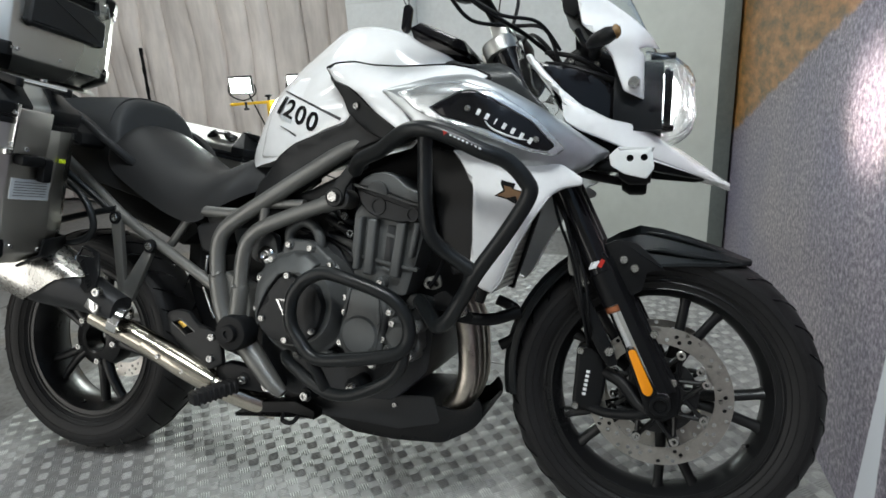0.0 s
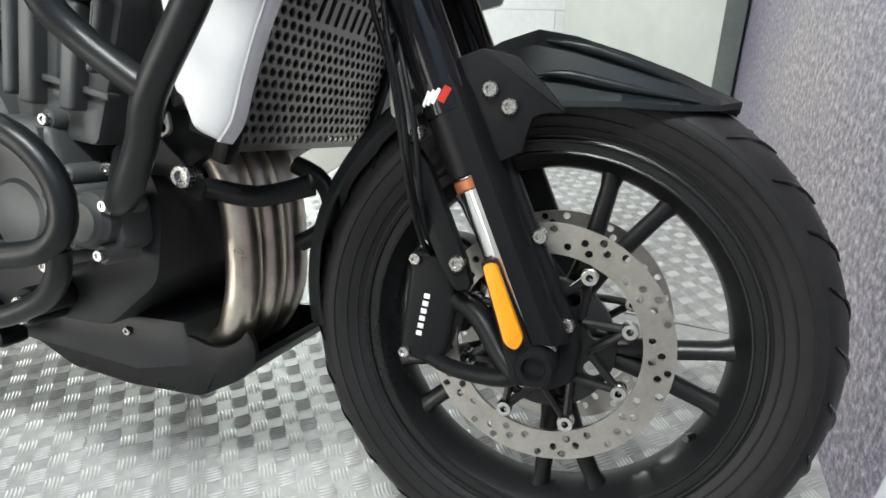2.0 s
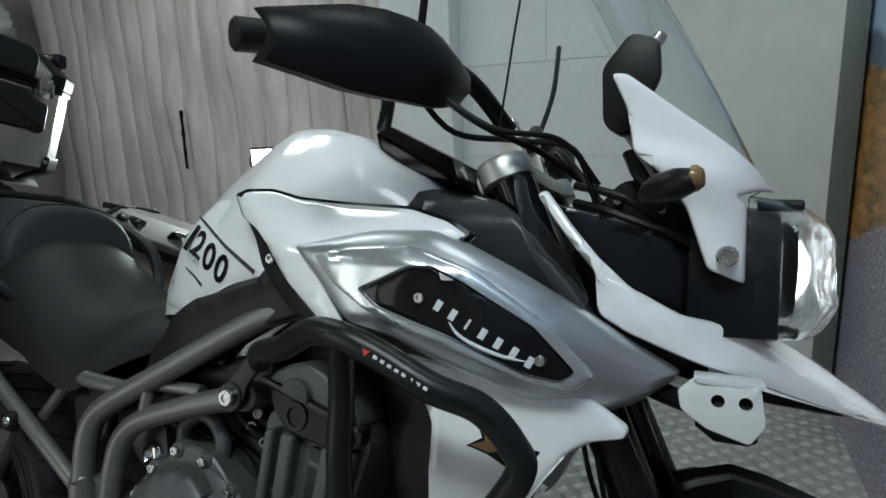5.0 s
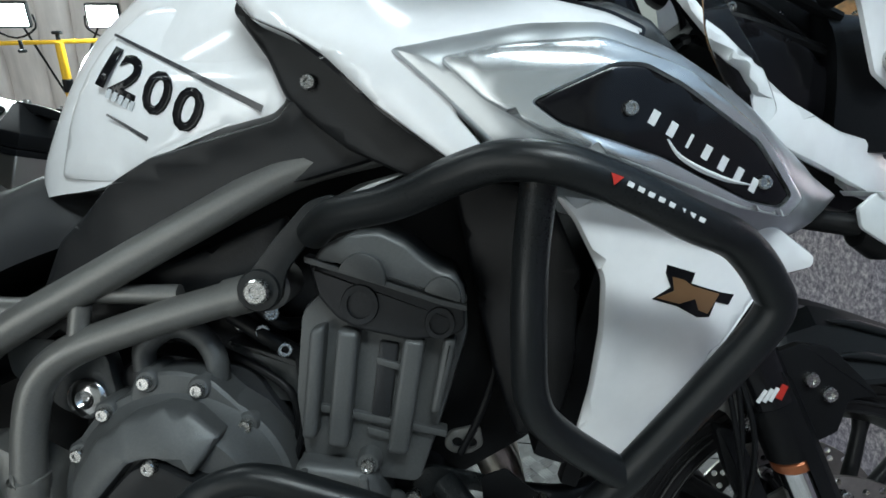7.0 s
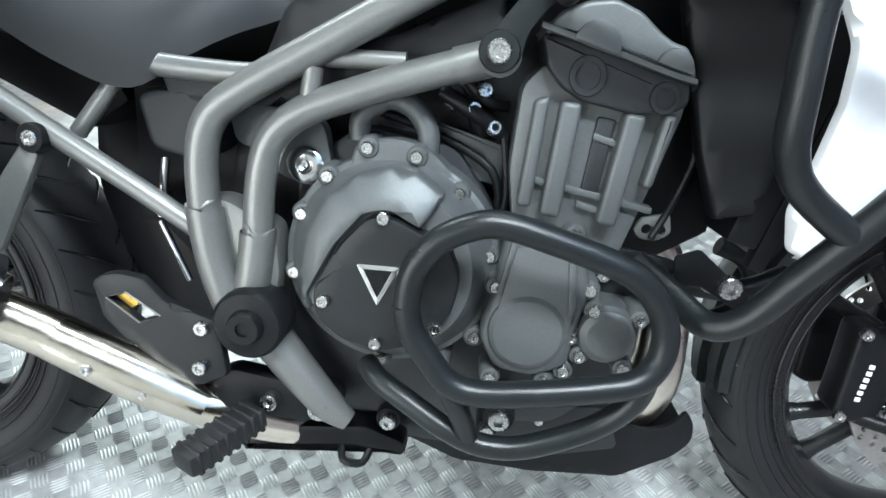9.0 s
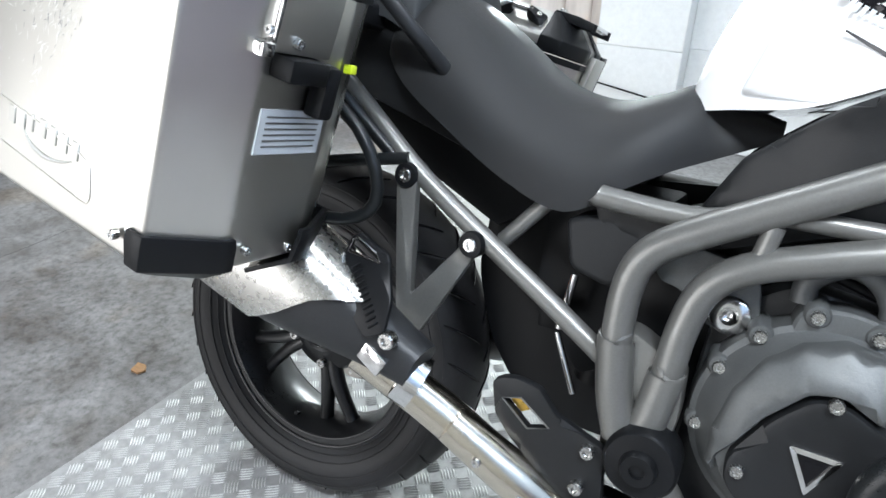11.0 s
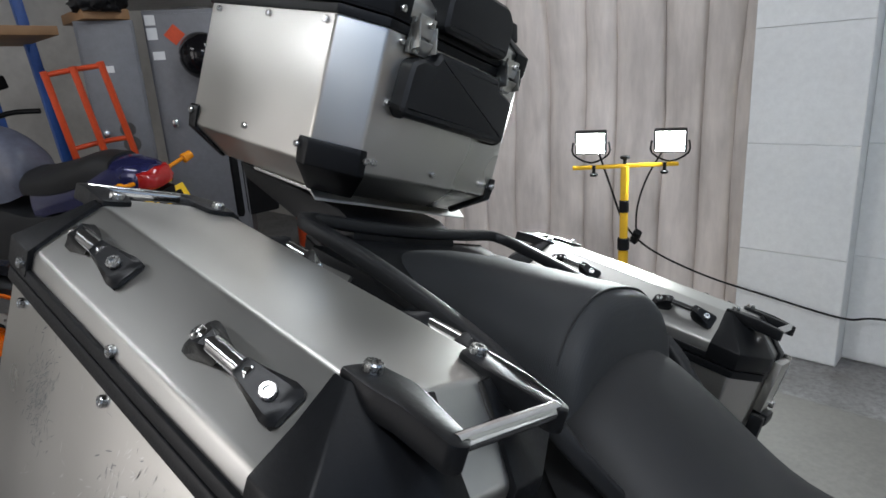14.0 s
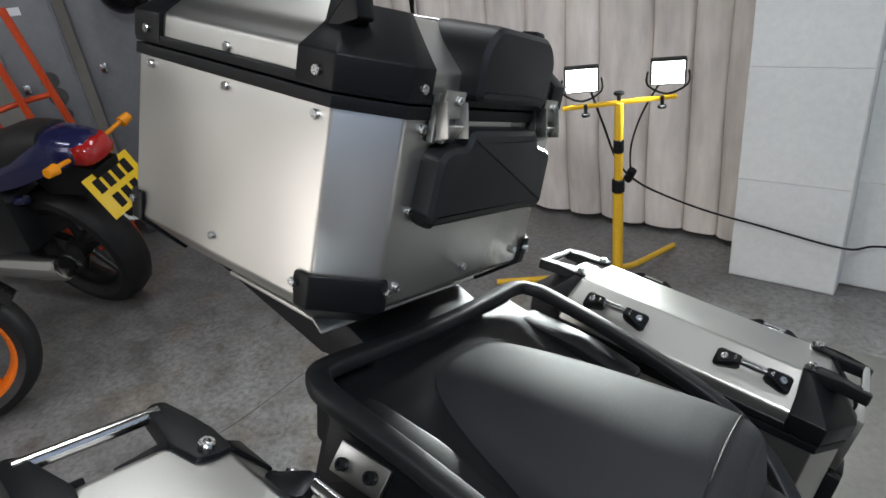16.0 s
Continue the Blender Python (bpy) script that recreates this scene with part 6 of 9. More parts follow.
bm = bmesh.new()
prism(bm, [(-0.13, 0.30), (-0.12, 0.55), (-0.05, 0.60), (0.06, 0.585), (0.12, 0.50), (0.26, 0.48), (0.29, 0.42), (0.28, 0.32), (0.2, 0.25), (-0.06, 0.24)], -0.15, 0.16, 0.012, 0.02)
crank = part("crankcase", bm, "engine_dark", bike, "dark grey cast engine crankcase")
HEAD = Matrix(((0.86, 0, 0, 0.0256), (0, 1, 0, -0.05), (0, 0, 0.93, 0.0504), (0, 0, 0, 1)))
bm = bmesh.new()
prism(bm, [(0.138, 0.674), (0.113, 0.65), (0.106, 0.558), (0.118, 0.48), (0.20, 0.47), (0.25, 0.465), (0.278, 0.551), (0.302, 0.632), (0.296, 0.668)], -0.142, 0.15, 0.008, 0.012, HEAD)
cyl = part("cylinder_block", bm, "engine", bike, "graphite cast cylinder block and head")
bm = bmesh.new()
prism(bm, [(0.128, 0.702), (0.145, 0.722), (0.174, 0.734), (0.204, 0.737), (0.232, 0.726), (0.252, 0.710), (0.268, 0.700), (0.285, 0.696), (0.297, 0.674), (0.297, 0.663), (0.267, 0.670), (0.22, 0.685), (0.161, 0.699)], -0.168, 0.16, 0.006, 0.006, HEAD, seg=3)
part("cam_cover", bm, "engine", cyl, "graphite cam cover")
bm = bmesh.new()
prism(bm, [(0.128, 0.701), (0.161, 0.698), (0.22, 0.684), (0.267, 0.669), (0.297, 0.662), (0.298, 0.64), (0.286, 0.632), (0.24, 0.626), (0.205, 0.632), (0.181, 0.636), (0.157, 0.648), (0.138, 0.668)], -0.16, 0.15, 0.005, 0.006, HEAD, seg=3)
part("cylinder_head", bm, "engine_dark", cyl)
for (x, z, r) in ((0.187, 0.69, 0.026), (0.272, 0.674, 0.02)):
    bm = bmesh.new()
    prism(bm, [(x + r * (0.965 * math.cos(a) + 0.264 * math.sin(a)), z + r * (0.965 * math.sin(a) - 0.264 * math.cos(a))) for a in (math.pi * k / 18 for k in range(19))], -0.176, -0.15, 0.003, 0, HEAD, seg=2)
    part("cam_boss", bm, "engine", cyl, angle=22)
bm = bmesh.new()
prism(bm, [(0.126, 0.712), (0.161, 0.702), (0.22, 0.6865), (0.267, 0.673), (0.299, 0.666), (0.299, 0.66), (0.267, 0.667), (0.22, 0.6805), (0.161, 0.696), (0.126, 0.705)], -0.173, -0.15, 0.0015, 0, HEAD)
part("cover_flange", bm, "engine", cyl)
for o in ([(0.158, 0.636), (0.182, 0.634), (0.17, 0.51), (0.146, 0.512)], [(0.231, 0.628), (0.255, 0.626), (0.237, 0.505), (0.213, 0.507)], [(0.128, 0.635), (0.145, 0.64), (0.135, 0.52), (0.118, 0.52)], [(0.275, 0.63), (0.29, 0.628), (0.272, 0.55), (0.26, 0.55)]):
    bm = bmesh.new()
    prism(bm, o, -0.162, -0.13, 0.0068, 0, HEAD, seg=4)
    part("rib", bm, "engine", cyl)
for a, b, c, d in ((0.125, 0.555, 0.28, 0.528), (0.2, 0.605, 0.235, 0.596), (0.19, 0.53, 0.228, 0.521)):
    bm = bmesh.new()
    prism(bm, [(a, b), (c, d), (c, d - 0.008), (a, b - 0.008)], -0.149, -0.13, 0.002, 0, HEAD)
    part("rib", bm, "engine", cyl)

# clutch cover
bm = bmesh.new()
lathe(bm, [(0, 0.07), (0.09, 0.068), (0.1, 0.055), (0.104, 0.045), (0.112, 0.035), (0.118, 0.032), (0.12, 0.024), (0.12, -0.02), (0, -0.02)], at_side(-0.001, -0.155, 0.457), 72)
prism(bm, [(-0.052, 0.56), (-0.045, 0.585), (-0.005, 0.592), (0.03, 0.585), (0.075, 0.545), (0.06, 0.50), (-0.04, 0.52)], -0.19, -0.14, 0.008, 0.014, seg=3)
clutch = part("clutch_cover", bm, "engine", bike, "graphite clutch cover", angle=22)
CB = ((-0.031, 0.580), (0.021, 0.574), (0.068, 0.539), (-0.073, 0.547), (-0.101, 0.504), (-0.109, 0.437), (-0.008, 0.343), (0.058, 0.343), (0.105, 0.474), (0.096, 0.378))
for x, z in CB:
    bm = bmesh.new()
    lathe(bm, [(0, 0.004), (0.010, 0.004), (0.0125, 0.001), (0.0135, -0.04), (0, -0.04)], at_side(x, -0.188, z), 18)
    part("bolt_lug", bm, "engine", clutch)
    bolt(clutch, (x, -0.194, z), 0.0068, deep=0.5)
bm = bmesh.new()
sheet(bm, [(-0.082, 0.405), (-0.084, 0.425), (-0.053, 0.484), (-0.024, 0.519), (-0.006, 0.524), (0.004, 0.524), (0.034, 0.509), (0.056, 0.542), (0.026, 0.562), (-0.003, 0.566), (-0.037, 0.555), (-0.065, 0.533), (-0.085, 0.496), (-0.094, 0.45), (-0.092, 0.41)], lambda x, z: -0.243 + 0.55 * max(0, math.hypot(x, z - 0.457) - 0.07), 0.03, 0.014, 0.005, 0.004)
part("clutch_rim", bm, "engine", clutch)
bm = bmesh.new()
sheet(bm, [(-0.072, 0.405), (-0.076, 0.432), (-0.047, 0.487), (-0.02, 0.517), (0.004, 0.520), (0.034, 0.505), (0.062, 0.50), (0.078, 0.46), (0.07, 0.42), (0.045, 0.385), (0.0, 0.372), (-0.045, 0.382)], lambda x, z: -0.243, 0.03, 0.02, 0.005, 0.012)
plate = part("clutch_plate", bm, "grey_black", clutch, "black brushed clutch cover plate with a triangular emblem")
for x, z in ((-0.003, 0.518), (-0.063, 0.425), (-0.007, 0.383), (0.055, 0.405)):
    bolt(clutch, (x, -0.244, z), 0.0068, deep=0.5)
bm = bmesh.new()
sheet(bm, [(-0.029, 0.469), (0.016, 0.469), (-0.006, 0.425)], lambda x, z: -0.2465, 0.004, 0.02, 0.0008, 0.003, [[(-0.0215, 0.4645), (0.0085, 0.4645), (-0.006, 0.4345)]])
part("emblem", bm, "steel", plate, "silver triangular emblem")
bm = bmesh.new()
prism(bm, [(-0.0215, 0.4645), (0.0085, 0.4645), (-0.006, 0.4345)], -0.2442, -0.243, 0)
for x0, x1 in ((-0.013, -0.008), (-0.004, 0.001)):
    prism(bm, [(x0, 0.459), (x1, 0.459), (x1, 0.444), (x0, 0.444)], -0.2452, -0.244, 0)
part("emblem_field", bm, "gloss_black", plate)
bm = bmesh.new()
tube(bm, [(-0.045, -0.165, 0.585), (-0.043, -0.165, 0.61), (-0.015, -0.165, 0.63), (0.012, -0.165, 0.622), (0.028, -0.165, 0.60), (0.03, -0.165, 0.575)], 0.012, 12, 5)
part("coolant_pipe", bm, "engine", bike, "graphite coolant elbow")
bm = bmesh.new()
prism(bm, [(0.03, 0.61), (0.12, 0.585), (0.115, 0.54), (0.06, 0.55)], -0.14, -0.11, 0.004, 0.006)
part("side_casting", bm, "engine", bike)

# alternator covers
ALT = Matrix.Translation((0, -0.021, 0.013))
bm = bmesh.new()
prism(bm, [(0.122, 0.50), (0.198, 0.492), (0.214, 0.441), (0.203, 0.386), (0.199, 0.350), (0.162, 0.333), (0.120, 0.340), (0.100, 0.376), (0.112, 0.432)], -0.197, -0.12, 0.012, 0.012, ALT, seg=3)
cov = part("alternator_cover", bm, "engine", bike, "graphite alternator cover")
bm = bmesh.new()
lathe(bm, [(0, 0.004), (0.036, 0.0035), (0.041, 0.0), (0.044, -0.008), (0.044, -0.03), (0, -0.03)], ALT @ at_side(0.152, -0.2, 0.388), 40)
prism(bm, [(0.128, 0.482), (0.19, 0.476), (0.203, 0.437), (0.194, 0.39), (0.19, 0.36), (0.158, 0.347), (0.127, 0.352), (0.112, 0.38), (0.123, 0.432)], -0.2, -0.19, 0.002, 0.01, ALT)
prism(bm, [(0.128, 0.495), (0.136, 0.495), (0.122, 0.43), (0.115, 0.425)], -0.203, -0.18, 0.003, 0, ALT)
prism(bm, [(0.184, 0.49), (0.193, 0.488), (0.20, 0.42), (0.192, 0.41)], -0.203, -0.18, 0.003, 0, ALT)
part("cover_boss", bm, "engine", cov, angle=22)
bm = bmesh.new()
lathe(bm, [(0, 0.008), (0.022, 0.0065), (0.029, 0.002), (0.033, -0.006), (0.033, -0.05), (0, -0.05)], ALT @ at_side(0.237, -0.19, 0.388), 36)
prism(bm, [(0.205, 0.42), (0.27, 0.415), (0.275, 0.36), (0.25, 0.345), (0.205, 0.355)], -0.172, -0.11, 0.006, 0.01, ALT)
part("starter_cover", bm, "engine", bike, "small round graphite engine cover", angle=22)
for x, z in ((0.115, 0.433), (0.191, 0.497), (0.213, 0.438), (0.220, 0.416), (0.269, 0.409), (0.200, 0.383), (0.117, 0.326), (0.196, 0.342), (0.259, 0.352), (0.176, 0.328), (0.211, 0.362)):
    bm = bmesh.new()
    lathe(bm, [(0, 0.004), (0.010, 0.004), (0.012, 0), (0.013, -0.04), (0, -0.04)], ALT @ at_side(x, -0.184, z), 16)
    part("bolt_lug", bm, "engine", cov)
    bolt(cov, ALT @ Vector((x, -0.19, z)), 0.0068, deep=0.5)

# injectors, hoses, wires between frame and engine
for pts, r in (([(0.04, -0.15, 0.64), (0.08, -0.16, 0.62), (0.11, -0.15, 0.6)], 0.009), ([(0.06, -0.15, 0.66), (0.09, -0.155, 0.635), (0.11, -0.14, 0.63)], 0.007), ([(-0.05, -0.15, 0.62), (0.02, -0.14, 0.60), (0.1, -0.15, 0.56), (0.11, -0.15, 0.5)], 0.005), ([(-0.02, -0.14, 0.66), (0.05, -0.15, 0.65), (0.08, -0.13, 0.6)], 0.006), ([(0.0, -0.12, 0.7), (0.06, -0.14, 0.66), (0.09, -0.12, 0.58)], 0.012)):
    bm = bmesh.new()
    tube(bm, pts, r, 10, 5)
    part("hose", bm, "black", bike)
for p in ((0.085, -0.162, 0.645), (0.075, -0.16, 0.625), (0.098, -0.16, 0.607), (0.05, -0.15, 0.63)):
    bolt(bike, p, 0.008, (0.3, -0.9, 0.2))
bm = bmesh.new()
prism(bm, [(-0.2, 0.62), (0.1, 0.74), (0.24, 0.8), (0.36, 0.78), (0.36, 0.5), (0.28, 0.45), (-0.15, 0.42), (-0.22, 0.5)], -0.11, 0.13, 0.01)
part("airbox", bm, "black", bike, "black airbox and engine bay")
bm = bmesh.new()
prism(bm, [(-0.34, 0.64), (-0.2, 0.64), (-0.18, 0.45), (-0.26, 0.40), (-0.34, 0.48)], -0.10, 0.13, 0.01)
part("battery_box", bm, "black", bike)
bm = bmesh.new()
prism(bm, [(-0.298, 0.615), (-0.266, 0.625), (-0.207, 0.628), (-0.205, 0.565), (-0.233, 0.545), (-0.283, 0.557)], -0.165, -0.09, 0.008, 0.012, seg=3)
part("relay_box", bm, "grey_black", bike, "dark plastic box under the seat")
# tail unit under the seats
bm = bmesh.new()
prism(bm, [(-0.94, 0.87), (-0.94, 0.82), (-0.72, 0.745), (-0.5, 0.68), (-0.42, 0.655), (-0.30, 0.65), (-0.3, 0.70), (-0.5, 0.80), (-0.6, 0.84)], -0.135, 0.135, 0.012)
part("tail_unit", bm, "grey_black", bike, "dark grained tail unit under the seat")
bm = bmesh.new()
prism(bm, [(-0.86, 0.72), (-0.55, 0.62), (-0.42, 0.56), (-0.36, 0.60), (-0.4, 0.66), (-0.85, 0.80)], -0.07, 0.07, 0.015)
part("inner_mudguard", bm, "black", bike)
# shock, swingarm on the far side
bm = bmesh.new()
tube(bm, [(-0.17, 0.1, 0.38), (-0.40, 0.14, 0.33), (-0.6, 0.135, 0.29), (-0.76, 0.11, 0.275)], [0.05, 0.045, 0.05, 0.07], 14, 6)
part("swingarm", bm, "frame_grey", bike, "single-sided graphite swingarm with the drive shaft")
bm = bmesh.new()
tube(bm, [(-0.25, 0.0, 0.36), (-0.23, 0.0, 0.62)], 0.035, 16, 1)
part("shock", bm, "black", bike)

# exhaust: three headers, link pipe, silencer
for k, y in enumerate((-0.075, -0.02, 0.035)):
    bm = bmesh.new()
    tube(bm, [(0.26, y, 0.49), (0.31, y, 0.475), (0.338, y, 0.42), (0.348, y, 0.34), (0.343, y, 0.275), (0.31, y * 0.8, 0.222), (0.24, y * 0.6, 0.20)], 0.0235, 18, 6)
    part("exhaust_header", bm, "header", bike, "heat-tinted steel exhaust header")
bm = bmesh.new()
tube(bm, [(-0.10, -0.12, 0.19), (-0.2, -0.18, 0.245), (-0.288, -0.2, 0.288), (-0.394, -0.22, 0.347), (-0.503, -0.25, 0.405)], [0.026, 0.027, 0.028, 0.028, 0.027], 20, 6)
pipe = part("link_pipe", bm, "pipe_steel", bike, "polished steel exhaust link pipe")
bm = bmesh.new()
tube(bm, [(-0.215, -0.202, 0.262), (-0.288, -0.218, 0.302), (-0.37, -0.234, 0.347)], [0.026, 0.0295, 0.026], 18, 5)
part("heat_shield", bm, "pipe_steel", pipe, "brushed heat shield")
for p in ((-0.323, -0.253, 0.322), (-0.27, -0.239, 0.291)):
    bolt(pipe, p, 0.006)
ax0, ax1 = Vector((-0.404, -0.275, 0.426)), Vector((-0.764, -0.315, 0.564))
axd = (ax1 - ax0).normalized()
side_v = Vector((0, 1, 0))
up_v = axd.cross(side_v).normalized() * -1


def silencer(bm, f0, f1, grow=0.0, n=8, slant=0.0):
    """An oval can along the silencer's axis; slant sets its front end oblique."""
    rings = []
    for i in range(n + 1):
        f = f0 + (f1 - f0) * i / n
        ring = []
        for q in range(32):
            a = 2 * math.pi * q / 32
            ca, sa = math.cos(a), math.sin(a)
            fq = f - slant * sa * (1 - i / n)
            hw = lerp_tab(fq, [(0, 0.027), (0.12, 0.032), (0.35, 0.046), (0.5, 0.052), (1, 0.052)]) + grow
            hh = lerp_tab(fq, [(0, 0.028), (0.12, 0.034), (0.3, 0.05), (0.5, 0.068), (1, 0.068)]) + grow
            ring.append(ax0.lerp(ax1, fq) + side_v * hw * math.copysign(abs(ca) ** 0.75, ca) + up_v * hh * math.copysign(abs(sa) ** 0.75, sa))
        rings.append(ring)
    return loft(bm, rings, slant == 0)


bm = bmesh.new()
silencer(bm, 0.0, 0.95, 0, 12)
muf = part("silencer", bm, "engine_dark", bike, "silencer with a dark grey cone and a bright steel sleeve")
bm = bmesh.new()
silencer(bm, 0.38, 0.92, 0.006, 14, 0.19)
part("sleeve", bm, "sleeve_steel", muf, "bright steel silencer sleeve")
bm = bmesh.new()
silencer(bm, 0.92, 1.0, 0.001)
part("end_cap", bm, "black", muf)
# dark ribbed shield over the cone, with a bright-edged window at its top
bm = bmesh.new()
win = [(-0.509, 0.543), (-0.508, 0.556), (-0.503, 0.560), (-0.472, 0.549), (-0.462, 0.540)]


def shield_y(x, z):
    return -0.318 + 0.45 * (z - 0.48)


sheet(bm, [(-0.494, 0.490), (-0.514, 0.540), (-0.514, 0.558), (-0.504, 0.566), (-0.456, 0.550), (-0.434, 0.505), (-0.430, 0.472), (-0.452, 0.462)], shield_y, 0.005, 0.02, 0.002, 0.006, [win])
cover = part("silencer_shield", bm, "black", muf, "dark ribbed heat shield with a bright-edged window")
for k in range(11):
    f = k / 10
    x, z = -0.492 + 0.046 * f, 0.530 - 0.052 * f
    bm = bmesh.new()
    block(bm, Matrix.Translation((x, shield_y(x, z) - 0.001, z)) @ pose(0, 0, 0, -24, 0, 0) @ pose(0, 0, 0, 0, 45, 0), 0.003, 0.0036, 0.013, 0.001, 1)
    part("shield_rib", bm, "black", cover)
bm = bmesh.new()
tube(bm, [(x, shield_y(x, z) - 0.001, z) for x, z in win], 0.0014, 8, 1, closed=True)
tube(bm, [(-0.497, -0.316, 0.496), (-0.506, -0.306, 0.515), (-0.513, -0.294, 0.54)], 0.002, 8, 2)
part("window_rim", bm, "steel", cover, "bright pressed rim of the window")
bm = bmesh.new()
lathe(bm, [(0.03, 0.012), (0.034, 0.012), (0.034, -0.012), (0.03, -0.012)], between((-0.42, -0.262, 0.40), (-0.50, -0.29, 0.44)), 28, closed=True)
block(bm, Matrix.Translation((-0.446, -0.308, 0.434)) @ pose(0, 0, 0, 0, 30, 0), 0.034, 0.016, 0.024, 0.003)
part("pipe_clamp", bm, "steel", pipe, "bright pipe clamp")
bolt(muf, (-0.425, -0.318, 0.466), 0.010)

# foot controls
bm = bmesh.new()
hw = [(-0.318, 0.394), (-0.295, 0.402), (-0.256, 0.377), (-0.281, 0.367)]
sheet(bm, [(-0.335, 0.410), (-0.322, 0.420), (-0.303, 0.424), (-0.275, 0.420), (-0.251, 0.395), (-0.19, 0.376), (-0.181, 0.310), (-0.217, 0.293), (-0.263, 0.316), (-0.304, 0.348), (-0.325, 0.370)], lambda x, z: -0.215, 0.012, 0.02, 0.003, 0.006, [hw])
heel = part("heel_guard", bm, "grey_black", bike, "dark heel guard with a cut-out window")
bm = bmesh.new()
prism(bm, [(-0.312, 0.393), (-0.297, 0.398), (-0.282, 0.388), (-0.295, 0.38)], -0.206, -0.204, 0)
part("window_trim", bm, "gold", heel)
bm = bmesh.new()
tube(bm, [(x, -0.2155, z) for x, z in hw], 0.0012, 6, 1, closed=True)
part("window_rim", bm, "frame_grey", heel)
for p in ((-0.207, -0.218, 0.369), (-0.211, -0.218, 0.320)):
    bolt(heel, p, 0.0085)
bm = bmesh.new()
prism(bm, [(-0.214, 0.298), (-0.183, 0.312), (-0.10, 0.30), (-0.07, 0.275), (-0.09, 0.25), (-0.137, 0.253), (-0.179, 0.25), (-0.2, 0.262)], -0.20, -0.17, 0.006, 0.01)
hang = part("footrest_hanger", bm, "black", bike)
for p, r in (((-0.08, -0.19, 0.267), 0.014), ((0.0, -0.17, 0.246), 0.010), ((-0.136, -0.204, 0.277), 0.010), ((0.132, -0.208, 0.287), 0.012), ((0.12, -0.2, 0.265), 0.008)):
    bolt(hang, p, r)
    bm = bmesh.new()
    lathe(bm, [(0, 0.0), (r * 1.5, 0.0), (r * 1.6, -0.004), (r * 1.6, -0.06), (0, -0.06)], at_side(p[0], p[1] + 0.003, p[2]), 18)
    part("boss", bm, "black", hang)
PEG = between((-0.142, -0.205, 0.268), (-0.205, -0.315, 0.248))
bm = bmesh.new()
block(bm, PEG @ Matrix.Translation((0, 0, 0.06)), 0.036, 0.026, 0.1, 0.006)
peg = part("footrest", bm, "rubber", hang, "black ribbed rubber footrest")
for i in range(8):
    bm = bmesh.new()
    block(bm, PEG @ Matrix.Translation((0, 0, 0.018 + 0.0115 * i)), 0.039, 0.029, 0.0065, 0.002, 1)
    part("rubber_rib", bm, "rubber", peg)
bm = bmesh.new()
prism(bm, [(-0.19, 0.178), (-0.15, 0.215), (-0.03, 0.228), (0.02, 0.21), (0.02, 0.19), (-0.05, 0.195), (-0.14, 0.185)], -0.16, -0.12, 0.006, 0.006)
tube(bm, [(-0.06, -0.15, 0.2), (-0.055, -0.17, 0.185), (-0.03, -0.17, 0.183), (-0.022, -0.15, 0.2)], 0.005, 8, 4)
part("centre_stand", bm, "black", bike, "black centre stand folded up")
bm = bmesh.new()
tube(bm, [(0.05, 0.1, 0.24), (0.0, 0.22, 0.1), (-0.04, 0.31, 0.075)], 0.014, 12, 4)
block(bm, Matrix.Translation((-0.05, 0.32, 0.075)) @ pose(0, 0, 0, 16, 0, 0), 0.07, 0.05, 0.012, 0.004)
part("side_stand", bm, "black", bike, "black side stand folded out on the floor")
bm = bmesh.new()
rod(bm, (-0.279, -0.142, 0.545), (-0.284, -0.15, 0.475), 0.0055, 10)
rod(bm, (-0.285, -0.15, 0.47), (-0.25, -0.155, 0.40), 0.004, 10)
part("brake_rod", bm, "steel", hang, "bright brake push rod")
bm = bmesh.new()
block(bm, Matrix.Translation((-0.30, -0.13, 0.485)), 0.03, 0.03, 0.035, 0.006)
part("reservoir", bm, "black", bike)

# skid plate
SK = [(-0.107, 0.205), (-0.107, 0.185), (0.019, 0.186), (0.086, 0.158), (0.186, 0.152), (0.302, 0.158), (0.368, 0.196), (0.390, 0.222), (0.388, 0.248), (0.376, 0.266), (0.366, 0.25), (0.35, 0.238), (0.325, 0.232), (0.29, 0.240), (0.224, 0.249), (0.15, 0.234), (0.0, 0.215)]
for y0, y1 in ((-0.108, -0.101), (0.101, 0.108)):
    bm = bmesh.new()
    sheet(bm, SK, lambda x, z: y0, 0.007, 0.03, 0.003, 0.012, [[(0.213, 0.212), (0.232, 0.222), (0.249, 0.219), (0.258, 0.213), (0.249, 0.208)]])
    skid_side = part("skid_plate_side", bm, "black", bike, "black skid plate side with a slot")
bm = bmesh.new()
lower = [(-0.107, 0.187), (0.019, 0.188), (0.086, 0.16), (0.186, 0.154), (0.302, 0.160), (0.368, 0.198), (0.390, 0.224)]
prism(bm, lower + [(x - 0.005, z + 0.008) for x, z in lower[::-1]], -0.103, 0.103, 0.002)
skid = part("skid_plate", bm, "black", bike, "black plastic skid plate under the engine")
bolt(skid, (0.19, -0.111, 0.232), 0.006)
bm = bmesh.new()
prism(bm, [(-0.1, 0.24), (0.28, 0.26), (0.30, 0.2), (0.2, 0.175), (-0.08, 0.19)], -0.11, 0.11, 0.01)
part("sump", bm, "engine_dark", bike)

